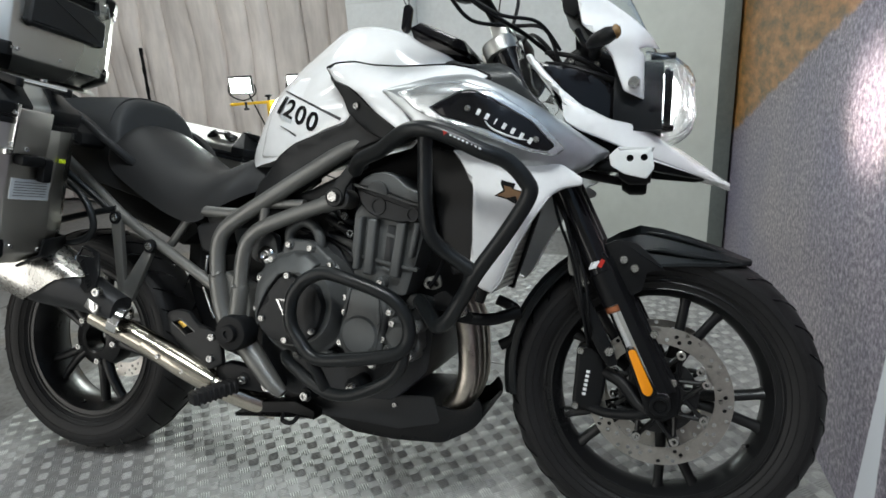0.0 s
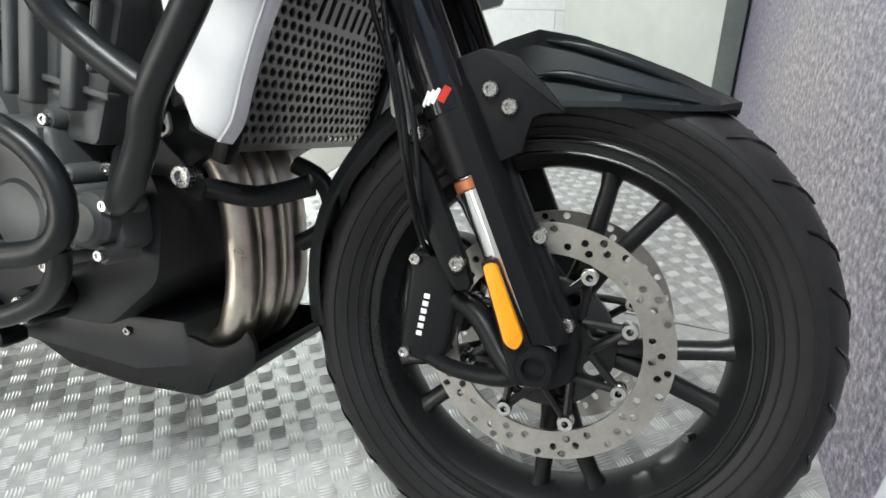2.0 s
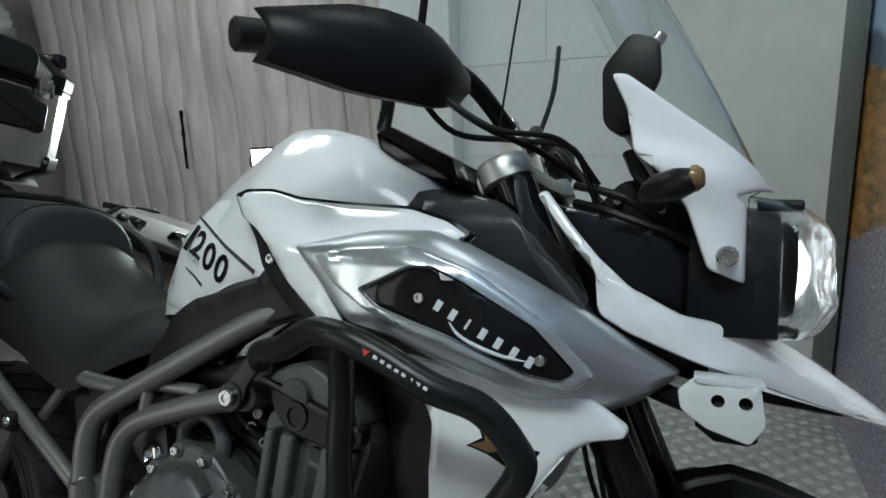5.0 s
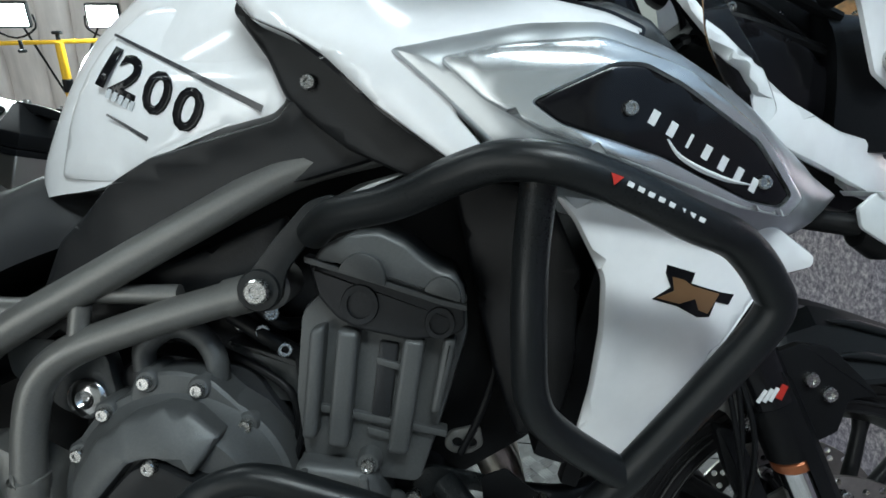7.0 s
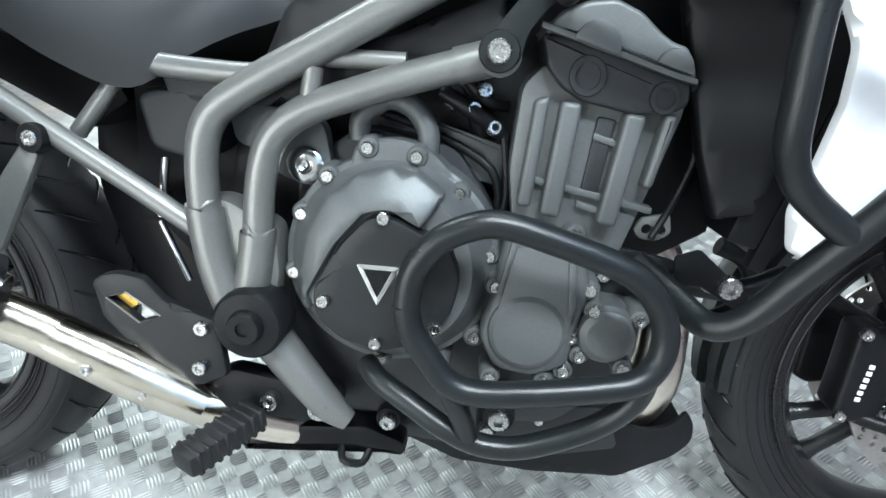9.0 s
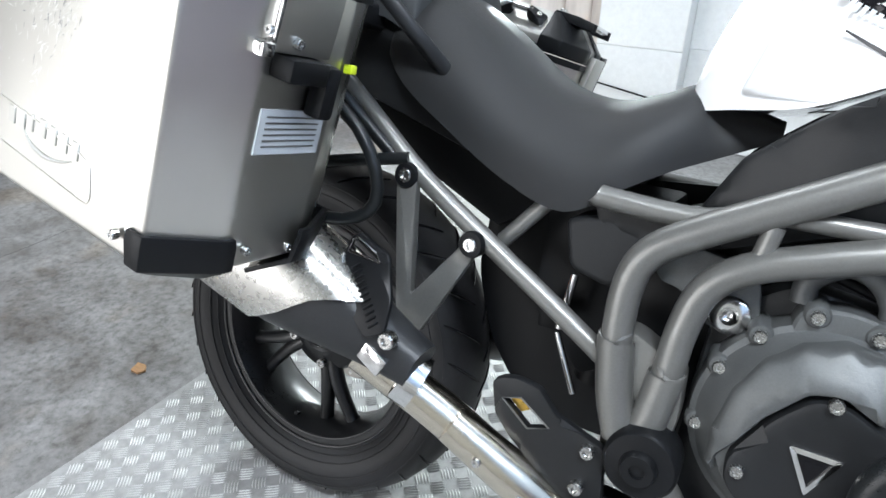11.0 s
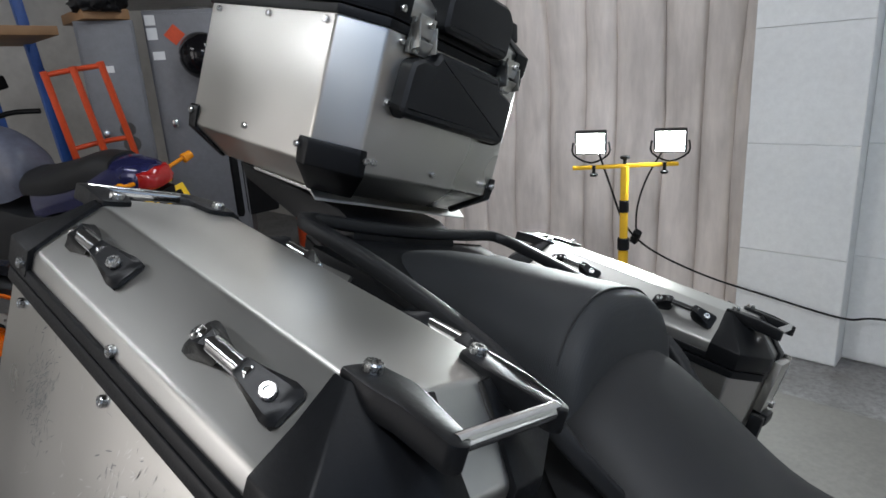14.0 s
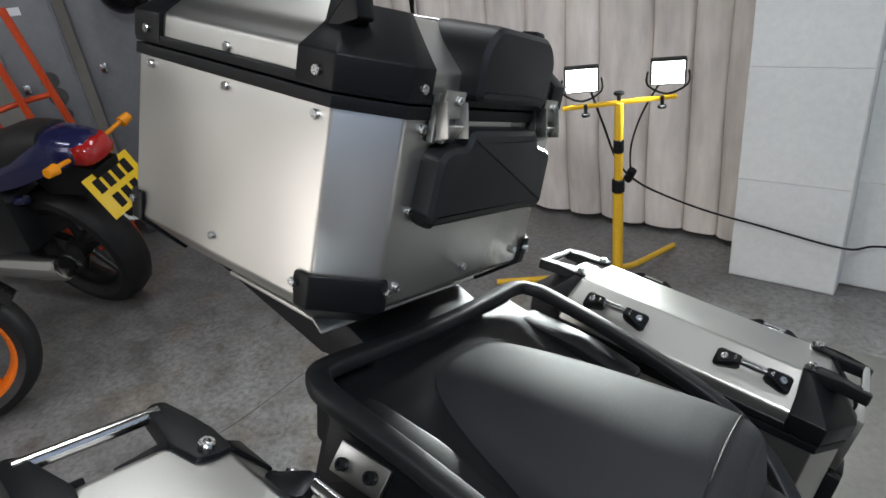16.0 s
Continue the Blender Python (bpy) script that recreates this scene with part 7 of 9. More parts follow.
# ---------------------------------------------------------------- aluminium luggage
def case_frame(o, ang, outward):
    """Columns: along the case, outwards, up, and the origin at the top front screw of the body."""
    c, s = math.cos(radians(ang)), math.sin(radians(ang))
    return Matrix(((c, 0, s, o[0]), (0, outward, 0, o[1]), (-s, 0, c, o[2]), (0, 0, 0, 1)))


def luggage_case(name, label, mx, u0, u1, cu, cw, W, vb2, vb, vs, vl, vt, ins, group, screws, embossed=False, rails=True):
    uc, wc = (u0 + u1) / 2, -W / 2

    def foot(i=0.0, ib=None):
        pts = [(u0, 0), (u1, 0), (u1 + cu, -cw), (u1 + cu, cw - W), (u1, -W), (u0, -W), (u0 - cu, cw - W), (u0 - cu, -cw)]
        hu, hw = (u1 - u0) / 2 + cu, W / 2
        return [(uc + (u - uc) * (1 - i / hu), wc + (w - wc) * (1 - i / hw)) for u, w in pts]

    def P(u, w, v):
        return mx @ Vector((u, w, v))

    root = thing(name, LEANING, P(uc, wc, vb2), label, "pannier" if "pannier" in name else "top box", group)

    def shell(levels, mat, nm, bev=0.004, parent=root, lab=""):
        bm = bmesh.new()
        loft(bm, [[P(u, w, v) for u, w in foot(i)] for v, i in levels])
        bmesh.ops.recalc_face_normals(bm, faces=bm.faces)
        bmesh.ops.bevel(bm, geom=[e for e in bm.edges if e.calc_face_angle(0) > 0.3], offset=bev, segments=3, affect="EDGES", profile=0.6)
        return part(nm, bm, mat, parent, lab, angle=30)

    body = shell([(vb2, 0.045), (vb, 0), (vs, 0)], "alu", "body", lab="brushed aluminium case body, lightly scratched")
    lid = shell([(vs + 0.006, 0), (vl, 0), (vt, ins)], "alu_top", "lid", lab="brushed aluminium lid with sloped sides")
    shell([(vs - 0.009, -0.0035), (vs + 0.003, -0.0035)], "black", "seal", 0.0015)
    shell([(vs + 0.005, -0.004), (vs + 0.015, -0.004)], "black", "seal", 0.0015)

    # moulded corner caps, lid and base
    def cap(levels, su, sw, nm, reach_u=0.045, reach_w=0.045):
        bm = bmesh.new()
        rows = []
        for v, i, out, ru, rw in levels:
            fu = (u1 if su > 0 else u0)
            w_out = 0 if sw > 0 else -W
            cw_ = -cw if sw > 0 else cw - W
            hu, hw = (u1 - u0) / 2 + cu, W / 2

            def tr(u, w):
                return (uc + (u - uc) * (1 - (i - out) / hu), wc + (w - wc) * (1 - (i - out) / hw))
            a = tr(fu - su * ru, w_out)
            b = tr(fu, w_out)
            c = tr(fu + su * cu, cw_)
            d = tr(fu + su * cu, cw_ - (1 if sw > 0 else -1) * rw)
            rows.append([P(*q, v) for q in (a, b, c, d)])
        vs_ = [[bm.verts.new(p) for p in r] for r in rows]
        for A, B in zip(vs_, vs_[1:]):
            for k in range(3):
                bm.faces.new((A[k], A[k + 1], B[k + 1], B[k]))
        bmesh.ops.recalc_face_normals(bm, faces=bm.faces)
        g = bmesh.ops.solidify(bm, geom=bm.faces[:], thickness=0.006)
        bmesh.ops.recalc_face_normals(bm, faces=bm.faces)
        bmesh.ops.bevel(bm, geom=[e for e in bm.edges if e.calc_face_angle(0) > 0.5], offset=0.0018, segments=2, affect="EDGES", profile=0.6)
        return part(nm, bm, "black", root, "black moulded corner cap", angle=35)

    for su in (1, -1):
        for sw in (1, -1):
            cap([(vs + 0.008, 0, 0.005, 0.046, 0.03), (vl, 0, 0.0055, 0.046, 0.03), (vl + (vt - vl) * 0.5, ins * 0.5, 0.006, 0.03, 0.022), (vt + 0.002, ins, 0.005, 0.013, 0.012)], su, sw, "lid_corner")
            cap([(vb2 - 0.003, 0.045, 0.003, 0.01, 0.01), (vb - 0.004, 0.003, 0.006, 0.018, 0.014), (vb + 0.022, 0, 0.005, 0.022, 0.012), (vb + 0.031, 0, 0.0045, 0.02, 0.01)], su, sw, "base_corner")
        if rails:
            fu = u1 if su > 0 else u0
            bm = bmesh.new()
            rod(bm, P(fu + su * 0.03, -0.06, vt - 0.004), P(fu + su * 0.03, 0.06 - W, vt - 0.004), 0.0062, 16)
            part("rail", bm, "steel", root, "polished tie-down rail")
            for sw in (1, -1):
                we = -1.0 if sw > 0 else 1.0
                wo = 0.0 if sw > 0 else -W
                plan = [(-0.048, 0.045), (-0.02, 0.044), (0.0, 0.047), (0.036, 0.051), (0.04, 0.06), (0.034, 0.069), (-0.018, 0.079), (-0.044, 0.073), (-0.048, 0.06)]
                t = bmesh.new()
                prism(t, [(fu + su * a, wo + we * b) for a, b in plan], -0.012, 0.005, 0.0022, 0.004)
                for v in t.verts:
                    f = max(0.0, su * (v.co.x - fu)) / 0.04
                    v.co = P(v.co.x, v.co.z, vt + v.co.y - 0.005 * f)
                bm = bmesh.new()
                merge(bm, t)
                part("rail_horn", bm, "black", root, "black moulded cap end that holds the rail", angle=25)
                bolt(root, P(fu - su * 0.037, wo + we * 0.061, vt + 0.006), 0.0065, mx.to_3x3() @ Vector((0, 0, 1)))
    # small handles on the sloped sides
    if rails:
        for sw in (1, -1):
            for um in (-0.282, -0.072):
                w0 = -ins * 0.5 if sw > 0 else ins * 0.5 - W
                vm = (vl + vt) / 2
                nrm = (mx.to_3x3() @ Vector((0, 0.72 * sw, 0.7))).normalized()
                q = (mx.to_3x3() @ Vector((1, 0, 0))).normalized()
                s2 = nrm.cross(q).normalized()
                o = P(um, w0, vm)
                bm = bmesh.new()
                rod(bm, o - q * 0.027 + nrm * 0.017, o + q * 0.027 + nrm * 0.017, 0.0062, 14)
                part("handle_bar", bm, "steel", root)
                for e in (-1, 1):
                    bm = bmesh.new()
                    rings = []
                    for x, hw2, h0, h1 in ((0.016, 0.006, 0.006, 0.022), (0.02, 0.0085, 0.002, 0.024), (0.026, 0.0095, 0, 0.022), (0.043, 0.0145, 0, 0.0095), (0.049, 0.014, 0, 0.007), (0.052, 0.0105, 0.001, 0.005)):
                        rings.append([o + q * e * x + s2 * hw2 * a + nrm * (h0 + (h1 - h0) * b) for a, b in ((-1, 0), (-1, 0.6), (-0.7, 1), (0.7, 1), (1, 0.6), (1, 0))])
                    loft(bm, rings)
                    part("handle_end", bm, "black", root, angle=35)
                    bolt(root, o + q * e * 0.039 + nrm * 0.0125, 0.0055, nrm + q * e * 0.45)
    for u, w, v, d in screws:
        bolt(root, P(u, w, v), 0.0048, mx.to_3x3() @ Vector(d), deep=0.62)
    if embossed:
        bm = bmesh.new()
        o = round_poly([(-0.318, -0.163), (-0.066, -0.184), (-0.046, -0.19), (-0.041, -0.228), (-0.32, -0.207)], 0.014, 6)
        tube(bm, [P(u, 0.0002, v) for u, v in o], 0.001, 6, 1, closed=True)
        part("embossed_rim", bm, "alu", root, "embossed frame line")
        for i in range(7):
            bm = bmesh.new()
            u = -0.168 + 0.0165 * i
            block(bm, mx @ Matrix.Translation((u, 0.0002, -0.185 + (0.001 * (3 - abs(3 - i))))), 0.0105 if i != 2 else 0.004, 0.0022, 0.017, 0.0008, 1)
            part("letter_bar", bm, "alu_top", root, "embossed lettering bar")
        bm = bmesh.new()
        tube(bm, [P(u, 0.0004, v) for u, v in ((-0.150, -0.191), (-0.135, -0.203), (-0.115, -0.207), (-0.095, -0.205), (-0.073, -0.197))], [0.0006, 0.002, 0.0026, 0.002, 0.0006], 6, 4)
        part("embossed_swoosh", bm, "alu_top", root)
    return root, P


OUT, UP_, FWD = (0, 1, 0), (0, 0, 1), (1, 0, 0)
RM = case_frame((-0.541, -0.525, 0.81), 11.4, -1)
LM = case_frame((-0.541, 0.525, 0.81), 11.4, 1)
SC = [(0, 0.001, 0, OUT), (-0.185, 0.001, 0, OUT), (-0.369, 0.001, 0, OUT), (-0.187, 0.001, 0.0375, OUT), (-0.001, 0.006, 0.0375, OUT), (-0.37, 0.006, 0.0375, OUT), (0.003, 0.006, -0.233, OUT), (-0.376, 0.006, -0.23, OUT), (0.066, -0.11, 0.03, FWD), (0.068, -0.085, -0.235, FWD), (0.063, -0.15, -0.245, FWD)]
pan_r, PR = luggage_case("pannier", "brushed aluminium side pannier with black corner caps", RM, -0.405, 0.032, 0.032, 0.062, 0.225, -0.285, -0.252, 0.018, 0.05, 0.098, 0.047, "aluminium panniers", SC, True)
pan_l, PL = luggage_case("pannier", "brushed aluminium side pannier with black corner caps", LM, -0.405, 0.032, 0.032, 0.062, 0.225, -0.285, -0.252, 0.018, 0.05, 0.098, 0.047, "aluminium panniers", SC, True)


def front_latch(root, P, mx, w):
    """The clasp and its spring plate on the front of a pannier."""
    bm = bmesh.new()
    block(bm, mx @ Matrix.Translation((0.073, w + 0.062, -0.002)) @ pose(0, 0, 0, 0, 3, 0), 0.014, 0.07, 0.088, 0.003)
    part("latch_cover", bm, "alu", root, "bare folded metal latch cover")
    bm = bmesh.new()
    block(bm, mx @ Matrix.Translation((0.0735, w + 0.1, 0.002)) @ pose(0, 0, 0, 0, 3, 0), 0.015, 0.004, 0.094, 0.0015)
    block(bm, mx @ Matrix.Translation((0.074, w + 0.109, -0.044)), 0.018, 0.014, 0.012, 0.002)
    part("latch", bm, "steel", root, "bright over-centre latch")
    bm = bmesh.new()
    block(bm, mx @ Matrix.Translation((0.074, w + 0.06, -0.058)), 0.03, 0.05, 0.022, 0.006)
    block(bm, mx @ Matrix.Translation((0.076, w + 0.025, -0.075)), 0.022, 0.02, 0.05, 0.006)
    part("lock", bm, "black", root, "black lock housing")
    for v in (0.032, -0.03):
        bolt(root, P(0.0735, w + 0.1025, v), 0.004, mx.to_3x3() @ Vector((0, 1, 0)))
    bolt(root, P(0.0805, w + 0.075, -0.036), 0.005, mx.to_3x3() @ Vector(FWD))


front_latch(pan_r, PR, RM, -0.155)
front_latch(pan_l, PL, LM, -0.155)
bm = bmesh.new()
block(bm, RM @ Matrix.Translation((0.0645, -0.113, -0.118)), 0.0014, 0.085, 0.042, 0)
part("sticker", bm, "label", pan_r, "small silver paper sticker")
for i in range(6):
    bm = bmesh.new()
    block(bm, RM @ Matrix.Translation((0.0654, -0.113, -0.104 - 0.0055 * i)), 0.0006, 0.07, 0.0016, 0)
    part("print_bar", bm, "frame_grey", pan_r, "small grey print")
bm = bmesh.new()
block(bm, Matrix.Translation((-0.485, -0.352, 0.745)), 0.010, 0.010, 0.009, 0.002)
part("plug", bm, "yellow_tag", bike, "fluorescent yellow plug")

TM = case_frame((-0.911, -0.221, 1.232), 9.4, -1)
SCT = [(0, 0.001, 0, OUT), (-0.128, 0.001, 0.001, OUT), (-0.26, 0.001, 0.001, OUT), (0.001, 0.006, 0.0377, OUT), (-0.13, 0.001, 0.038, OUT), (-0.262, 0.006, 0.0377, OUT), (0, 0.006, -0.159, OUT), (-0.134, 0.001, -0.157, OUT), (-0.28, 0.006, -0.157, OUT), (0.066, -0.056, -0.16, FWD), (0.066, -0.06, 0.037, FWD), (0.061, -0.075, -0.16, FWD), (0.061, -0.197, -0.16, FWD), (0.061, -0.32, -0.16, FWD), (0.061, -0.075, 0.0, FWD), (0.061, -0.075, -0.08, FWD), (0.066, -0.345, -0.16, FWD)]
top, PT = luggage_case("top_box", "brushed aluminium top box with black corner caps and pad", TM, -0.285, 0.016, 0.044, 0.05, 0.40, -0.215, -0.178, 0.018, 0.055, 0.098, 0.05, "", SCT, False, rails=False)
for f in (1, -1):
    w = -0.03 if f > 0 else -0.37
    bm = bmesh.new()
    rod(bm, PT(-0.262, w, 0.108), PT(-0.01, w, 0.108), 0.0055, 14)
    part("rail", bm, "steel", top, "polished tie-down rail")
    for u in (-0.27, -0.005):
        bm = bmesh.new()
        prism(bm, [(u - 0.02, 0.07), (u - 0.012, 0.114), (u + 0.012, 0.116), (u + 0.022, 0.085)], w - 0.011, w + 0.011, 0.003, 0.004, TM)
        part("rail_end", bm, "black", top)
# pads on the front, latches


def pad(outline_wv, u0_, u1_, nm, lab, bev=0.012):
    bm = bmesh.new()
    t = bmesh.new()
    prism(t, outline_wv, u0_, u1_, bev, 0.012, None, 3)
    # outline runs in (w, v); the drawn-out axis is u
    for v in t.verts:
        v.co = Vector((v.co.y, v.co.x, v.co.z))
    merge(bm, t, TM)
    return part(nm, bm, "grey_black", top, lab, angle=22)


pad([(-0.10, -0.012), (-0.125, -0.012), (-0.13, 0.004), (-0.27, 0.004), (-0.275, -0.012), (-0.315, -0.02), (-0.318, -0.092), (-0.078, -0.092), (-0.082, -0.022)], 0.05, 0.086, "back_pad", "black moulded backrest pad")
pad([(-0.125, 0.03), (-0.125, 0.082), (-0.145, 0.104), (-0.255, 0.104), (-0.275, 0.082), (-0.275, 0.03)], 0.0, 0.085, "lid_pad", "black moulded pad on the lid")
for w in (-0.098, -0.302):
    bm = bmesh.new()
    block(bm, TM @ Matrix.Translation((0.066, w, 0.012)), 0.008, 0.034, 0.046, 0.002)
    lt = part("latch", bm, "cover_grey", top, "bare metal latch")
    bm = bmesh.new()
    block(bm, TM @ Matrix.Translation((0.074, w, 0.026)) @ pose(0, 0, 0, 0, 6, 0), 0.004, 0.032, 0.026, 0.001)
    for e in (-1, 1):
        block(bm, TM @ Matrix.Translation((0.077, w + e * 0.0165, 0.012)) @ pose(0, 0, 0, 0, -14, 0), 0.014, 0.0025, 0.034, 0.001)
    block(bm, TM @ Matrix.Translation((0.076, w, 0.0)) @ pose(0, 0, 0, 0, 30, 0), 0.003, 0.03, 0.018, 0.001)
    part("clasp", bm, "alu_top", lt)
    bolt(top, PT(0.071, w + 0.007, -0.006), 0.005, TM.to_3x3() @ Vector(FWD))
    bolt(top, PT(0.077, w - 0.006, 0.03), 0.005, TM.to_3x3() @ Vector(FWD))

# rack plate and grab rail
bm = bmesh.new()
prism(bm, [(-1.10, 1.046), (-0.962, 1.022), (-0.948, 1.009), (-0.948, 1.005), (-0.962, 1.017), (-1.10, 1.041)], -0.18, 0.16, 0.002)
rack = thing("luggage_rack", LEANING, (-1.0, 0, 0.95), "black luggage rack with a bright plate under the top box", "rack")
part("plate", bm, "alu_top", rack, "bare aluminium rack plate")
bm = bmesh.new()
prism(bm, [(-1.22, 1.058), (-0.955, 0.998), (-0.918, 0.978), (-0.915, 0.955), (-1.0, 0.955), (-1.2, 1.03)], -0.13, 0.1, 0.006)
part("carrier", bm, "black", rack, "black carrier plate")
bm = bmesh.new()
prism(bm, [(-0.935, 0.962), (-0.88, 0.945), (-0.74, 0.895), (-0.60, 0.832), (-0.60, 0.80), (-0.80, 0.84), (-0.935, 0.90)], -0.2, 0.2, 0.006, 0.006)
part("tail_cover", bm, "black", rack, "black tail cover under the grab rail")
rail_half = [(-0.47, 0.12, 0.73), (-0.52, 0.185, 0.80), (-0.60, 0.213, 0.872), (-0.75, 0.224, 0.932), (-0.87, 0.228, 0.968), (-0.905, 0.222, 0.977), (-0.922, 0.198, 0.98), (-0.925, 0.12, 0.976)]
rail_line = smooth_line([(x, -y, z) for x, y, z in rail_half] + [(-0.922, 0, 0.974)] + rail_half[::-1], 6)
rings = []
for a, p, b in zip([rail_line[0]] + rail_line, rail_line, rail_line[1:] + [rail_line[-1]]):
    d = (b - a).normalized()
    side = d.cross(Vector((0, 0, 1))).normalized()
    upw = side.cross(d).normalized()
    ring = []
    for k in range(20):
        c, q = math.cos(2 * math.pi * k / 20), math.sin(2 * math.pi * k / 20)
        ring.append(p + side * 0.0125 * math.copysign(abs(c) ** 0.5, c) + upw * 0.0095 * math.copysign(abs(q) ** 0.6, q))
    rings.append(ring)
bm = bmesh.new()
loft(bm, rings)
part("grab_rail", bm, "grey_black", rack, "satin dark grey grab rail")
for s in (-1, 1):
    bm = bmesh.new()
    prism(bm, [(-0.92, 0.86), (-0.74, 0.83), (-0.72, 0.90), (-0.80, 0.93), (-0.90, 0.95)], 0.19 * s - 0.03, 0.19 * s + 0.03, 0.008, 0.01)
    part("side_bracket", bm, "black", rack)
    bm = bmesh.new()
    block(bm, Matrix.Translation((-0.845, 0.228 * s, 0.912)) @ pose(0, 0, 0, 30 * s, 8, 0), 0.062, 0.006, 0.03, 0.002)
    part("fixing_plate", bm, "alu_top", rack, "bare metal fixing plate")
    for x in (-0.863, -0.828):
        bolt(rack, (x, 0.234 * s, 0.914), 0.0065, (0, 0.87 * s, 0.5), "black")
    bm = bmesh.new()
    tube(bm, [(-0.98, 0.23 * s, 0.79), (-0.75, 0.27 * s, 0.76), (-0.55, 0.27 * s, 0.70), (-0.5, 0.26 * s, 0.6), (-0.6, 0.27 * s, 0.57), (-0.9, 0.26 * s, 0.64), (-0.98, 0.23 * s, 0.79)], 0.008, 10, 5)
    part("pannier_frame", bm, "powder", rack, "black tubular pannier frame")

# ---------------------------------------------------------------- work lamps on their stand
M["flood"] = bpy.data.materials.new("lit_flood_lamp_glass")
M["flood"].use_nodes = True
fn = M["flood"].node_tree.nodes["Principled BSDF"]
fn.inputs["Emission Color"].default_value, fn.inputs["Emission Strength"].default_value = (0.86, 1.0, 0.97, 1), 60.0
SX, SY = -1.453, 1.772
stand = thing("work_light", Matrix(), (SX, SY, FLOOR), "yellow twin work light on a tripod stand, lit", "work light")
bm = bmesh.new()
rod(bm, (SX, SY, 0.06), (SX, SY, 0.44), 0.021, 18, 0.002)
rod(bm, (SX, SY, 0.44), (SX, SY, 0.80), 0.017, 18, 0.002)
part("pole", bm, "yellow", stand, "yellow painted steel pole")
for z, r in ((0.634, 0.02), (0.473, 0.025)):
    bm = bmesh.new()
    rod(bm, (SX, SY, z - 0.028), (SX, SY, z + 0.024), r, 18, 0.003)
    part("clamp", bm, "black", stand, "black height clamp")
DX, DY = 0.785, 0.62
bm = bmesh.new()
block(bm, Matrix.Translation((SX, SY, 0.80)) @ pose(0, 0, 0, 0, 0, math.degrees(math.atan2(DY, DX))), 0.42, 0.02, 0.016, 0.002)
part("crossbar", bm, "yellow", stand, "yellow crossbar")
bm = bmesh.new()
rod(bm, (SX, SY, 0.79), (SX, SY, 0.835), 0.008, 10)
rod(bm, (SX, SY, 0.828), (SX, SY, 0.84), 0.02, 12, 0.003)
part("knob", bm, "black", stand)
for ex, ey in ((-1.40, 2.27), (-1.95, 1.59), (-1.06, 1.50)):
    bm = bmesh.new()
    tube(bm, [(SX, SY, 0.10), (SX + (ex - SX) * 0.3, SY + (ey - SY) * 0.3, 0.05), (ex, ey, FLOOR + 0.014)], 0.0135, 12, 4)
    part("tripod_leg", bm, "yellow", stand, "yellow tripod leg")
for lx, ly, lz in ((-1.55, 1.668, 0.90), (-1.308, 1.862, 0.893)):
    aim = Vector((-0.2, -1.0, 0.62))
    f = look((lx, ly, lz), aim)
    bm = bmesh.new()
    block(bm, f @ Matrix.Translation((0, 0, 0.02)), 0.125, 0.095, 0.04, 0.008)
    lamp_head = part("lamp_head", bm, "black", stand, "flood lamp head")
    bm = bmesh.new()
    block(bm, f @ Matrix.Translation((0, 0, -0.0015)), 0.108, 0.078, 0.004, 0.001)
    part("glass", bm, "flood", lamp_head, "glowing flood lamp glass")
    bm = bmesh.new()
    for k in range(7):
        block(bm, f @ Matrix.Translation((-0.051 + 0.017 * k, 0, 0.048)), 0.004, 0.08, 0.02, 0.001, 1)
    part("cooling_fin", bm, "black", lamp_head)
    bm = bmesh.new()
    tube(bm, [f @ Vector(p) for p in ((-0.07, 0, 0.02), (-0.07, -0.05, 0.02), (0, -0.085, 0.02), (0.07, -0.05, 0.02), (0.07, 0, 0.02))], 0.004, 8, 3)
    part("yoke", bm, "black", lamp_head)
    bm = bmesh.new()
    rod(bm, (lx + (SX - lx) * 0.1, ly + (SY - ly) * 0.1, 0.775), (lx + (SX - lx) * 0.1, ly + (SY - ly) * 0.1, 0.81), 0.007, 10)
    rod(bm, (lx + (SX - lx) * 0.1, ly + (SY - ly) * 0.1, 0.765), (lx + (SX - lx) * 0.1, ly + (SY - ly) * 0.1, 0.778), 0.016, 12, 0.003)
    part("knob", bm, "black", lamp_head)
    a = area_lamp("flood_lamp", f @ Vector((0, 0, -0.006)), aim, 0.1, 0.075, 12, (0.9, 1.0, 0.98))
flex = new("power_cable")
tagged(flex, "black power cable looping from the work light along the wall", "cable")
for pts, r in (([(-1.54, 1.70, 0.88), (-1.50, 1.74, 0.72), (-1.47, 1.80, 0.56), (-1.44, 1.9, 0.45), (-1.36, 2.0, 0.36), (-1.2, 2.08, 0.28), (-1.0, 2.115, 0.235), (-0.71, 2.12, 0.195), (-0.6, 2.2, 0.19), (-0.3, 2.225, 0.20), (0.0, 2.22, 0.26)], 0.0045), ([(-1.33, 1.87, 0.87), (-1.40, 1.86, 0.74), (-1.45, 1.88, 0.6), (-1.455, 1.89, 0.48)], 0.004)):
    bm = bmesh.new()
    tube(bm, pts, r, 8, 6)
    part("flex", bm, "black", flex)
bm = bmesh.new()
block(bm, Matrix.Translation((-1.455, 1.885, 0.475)) @ pose(0, 0, 0, 20, 30, 0), 0.035, 0.03, 0.07, 0.01)
part("connector", bm, "black", flex, "black cable connector")

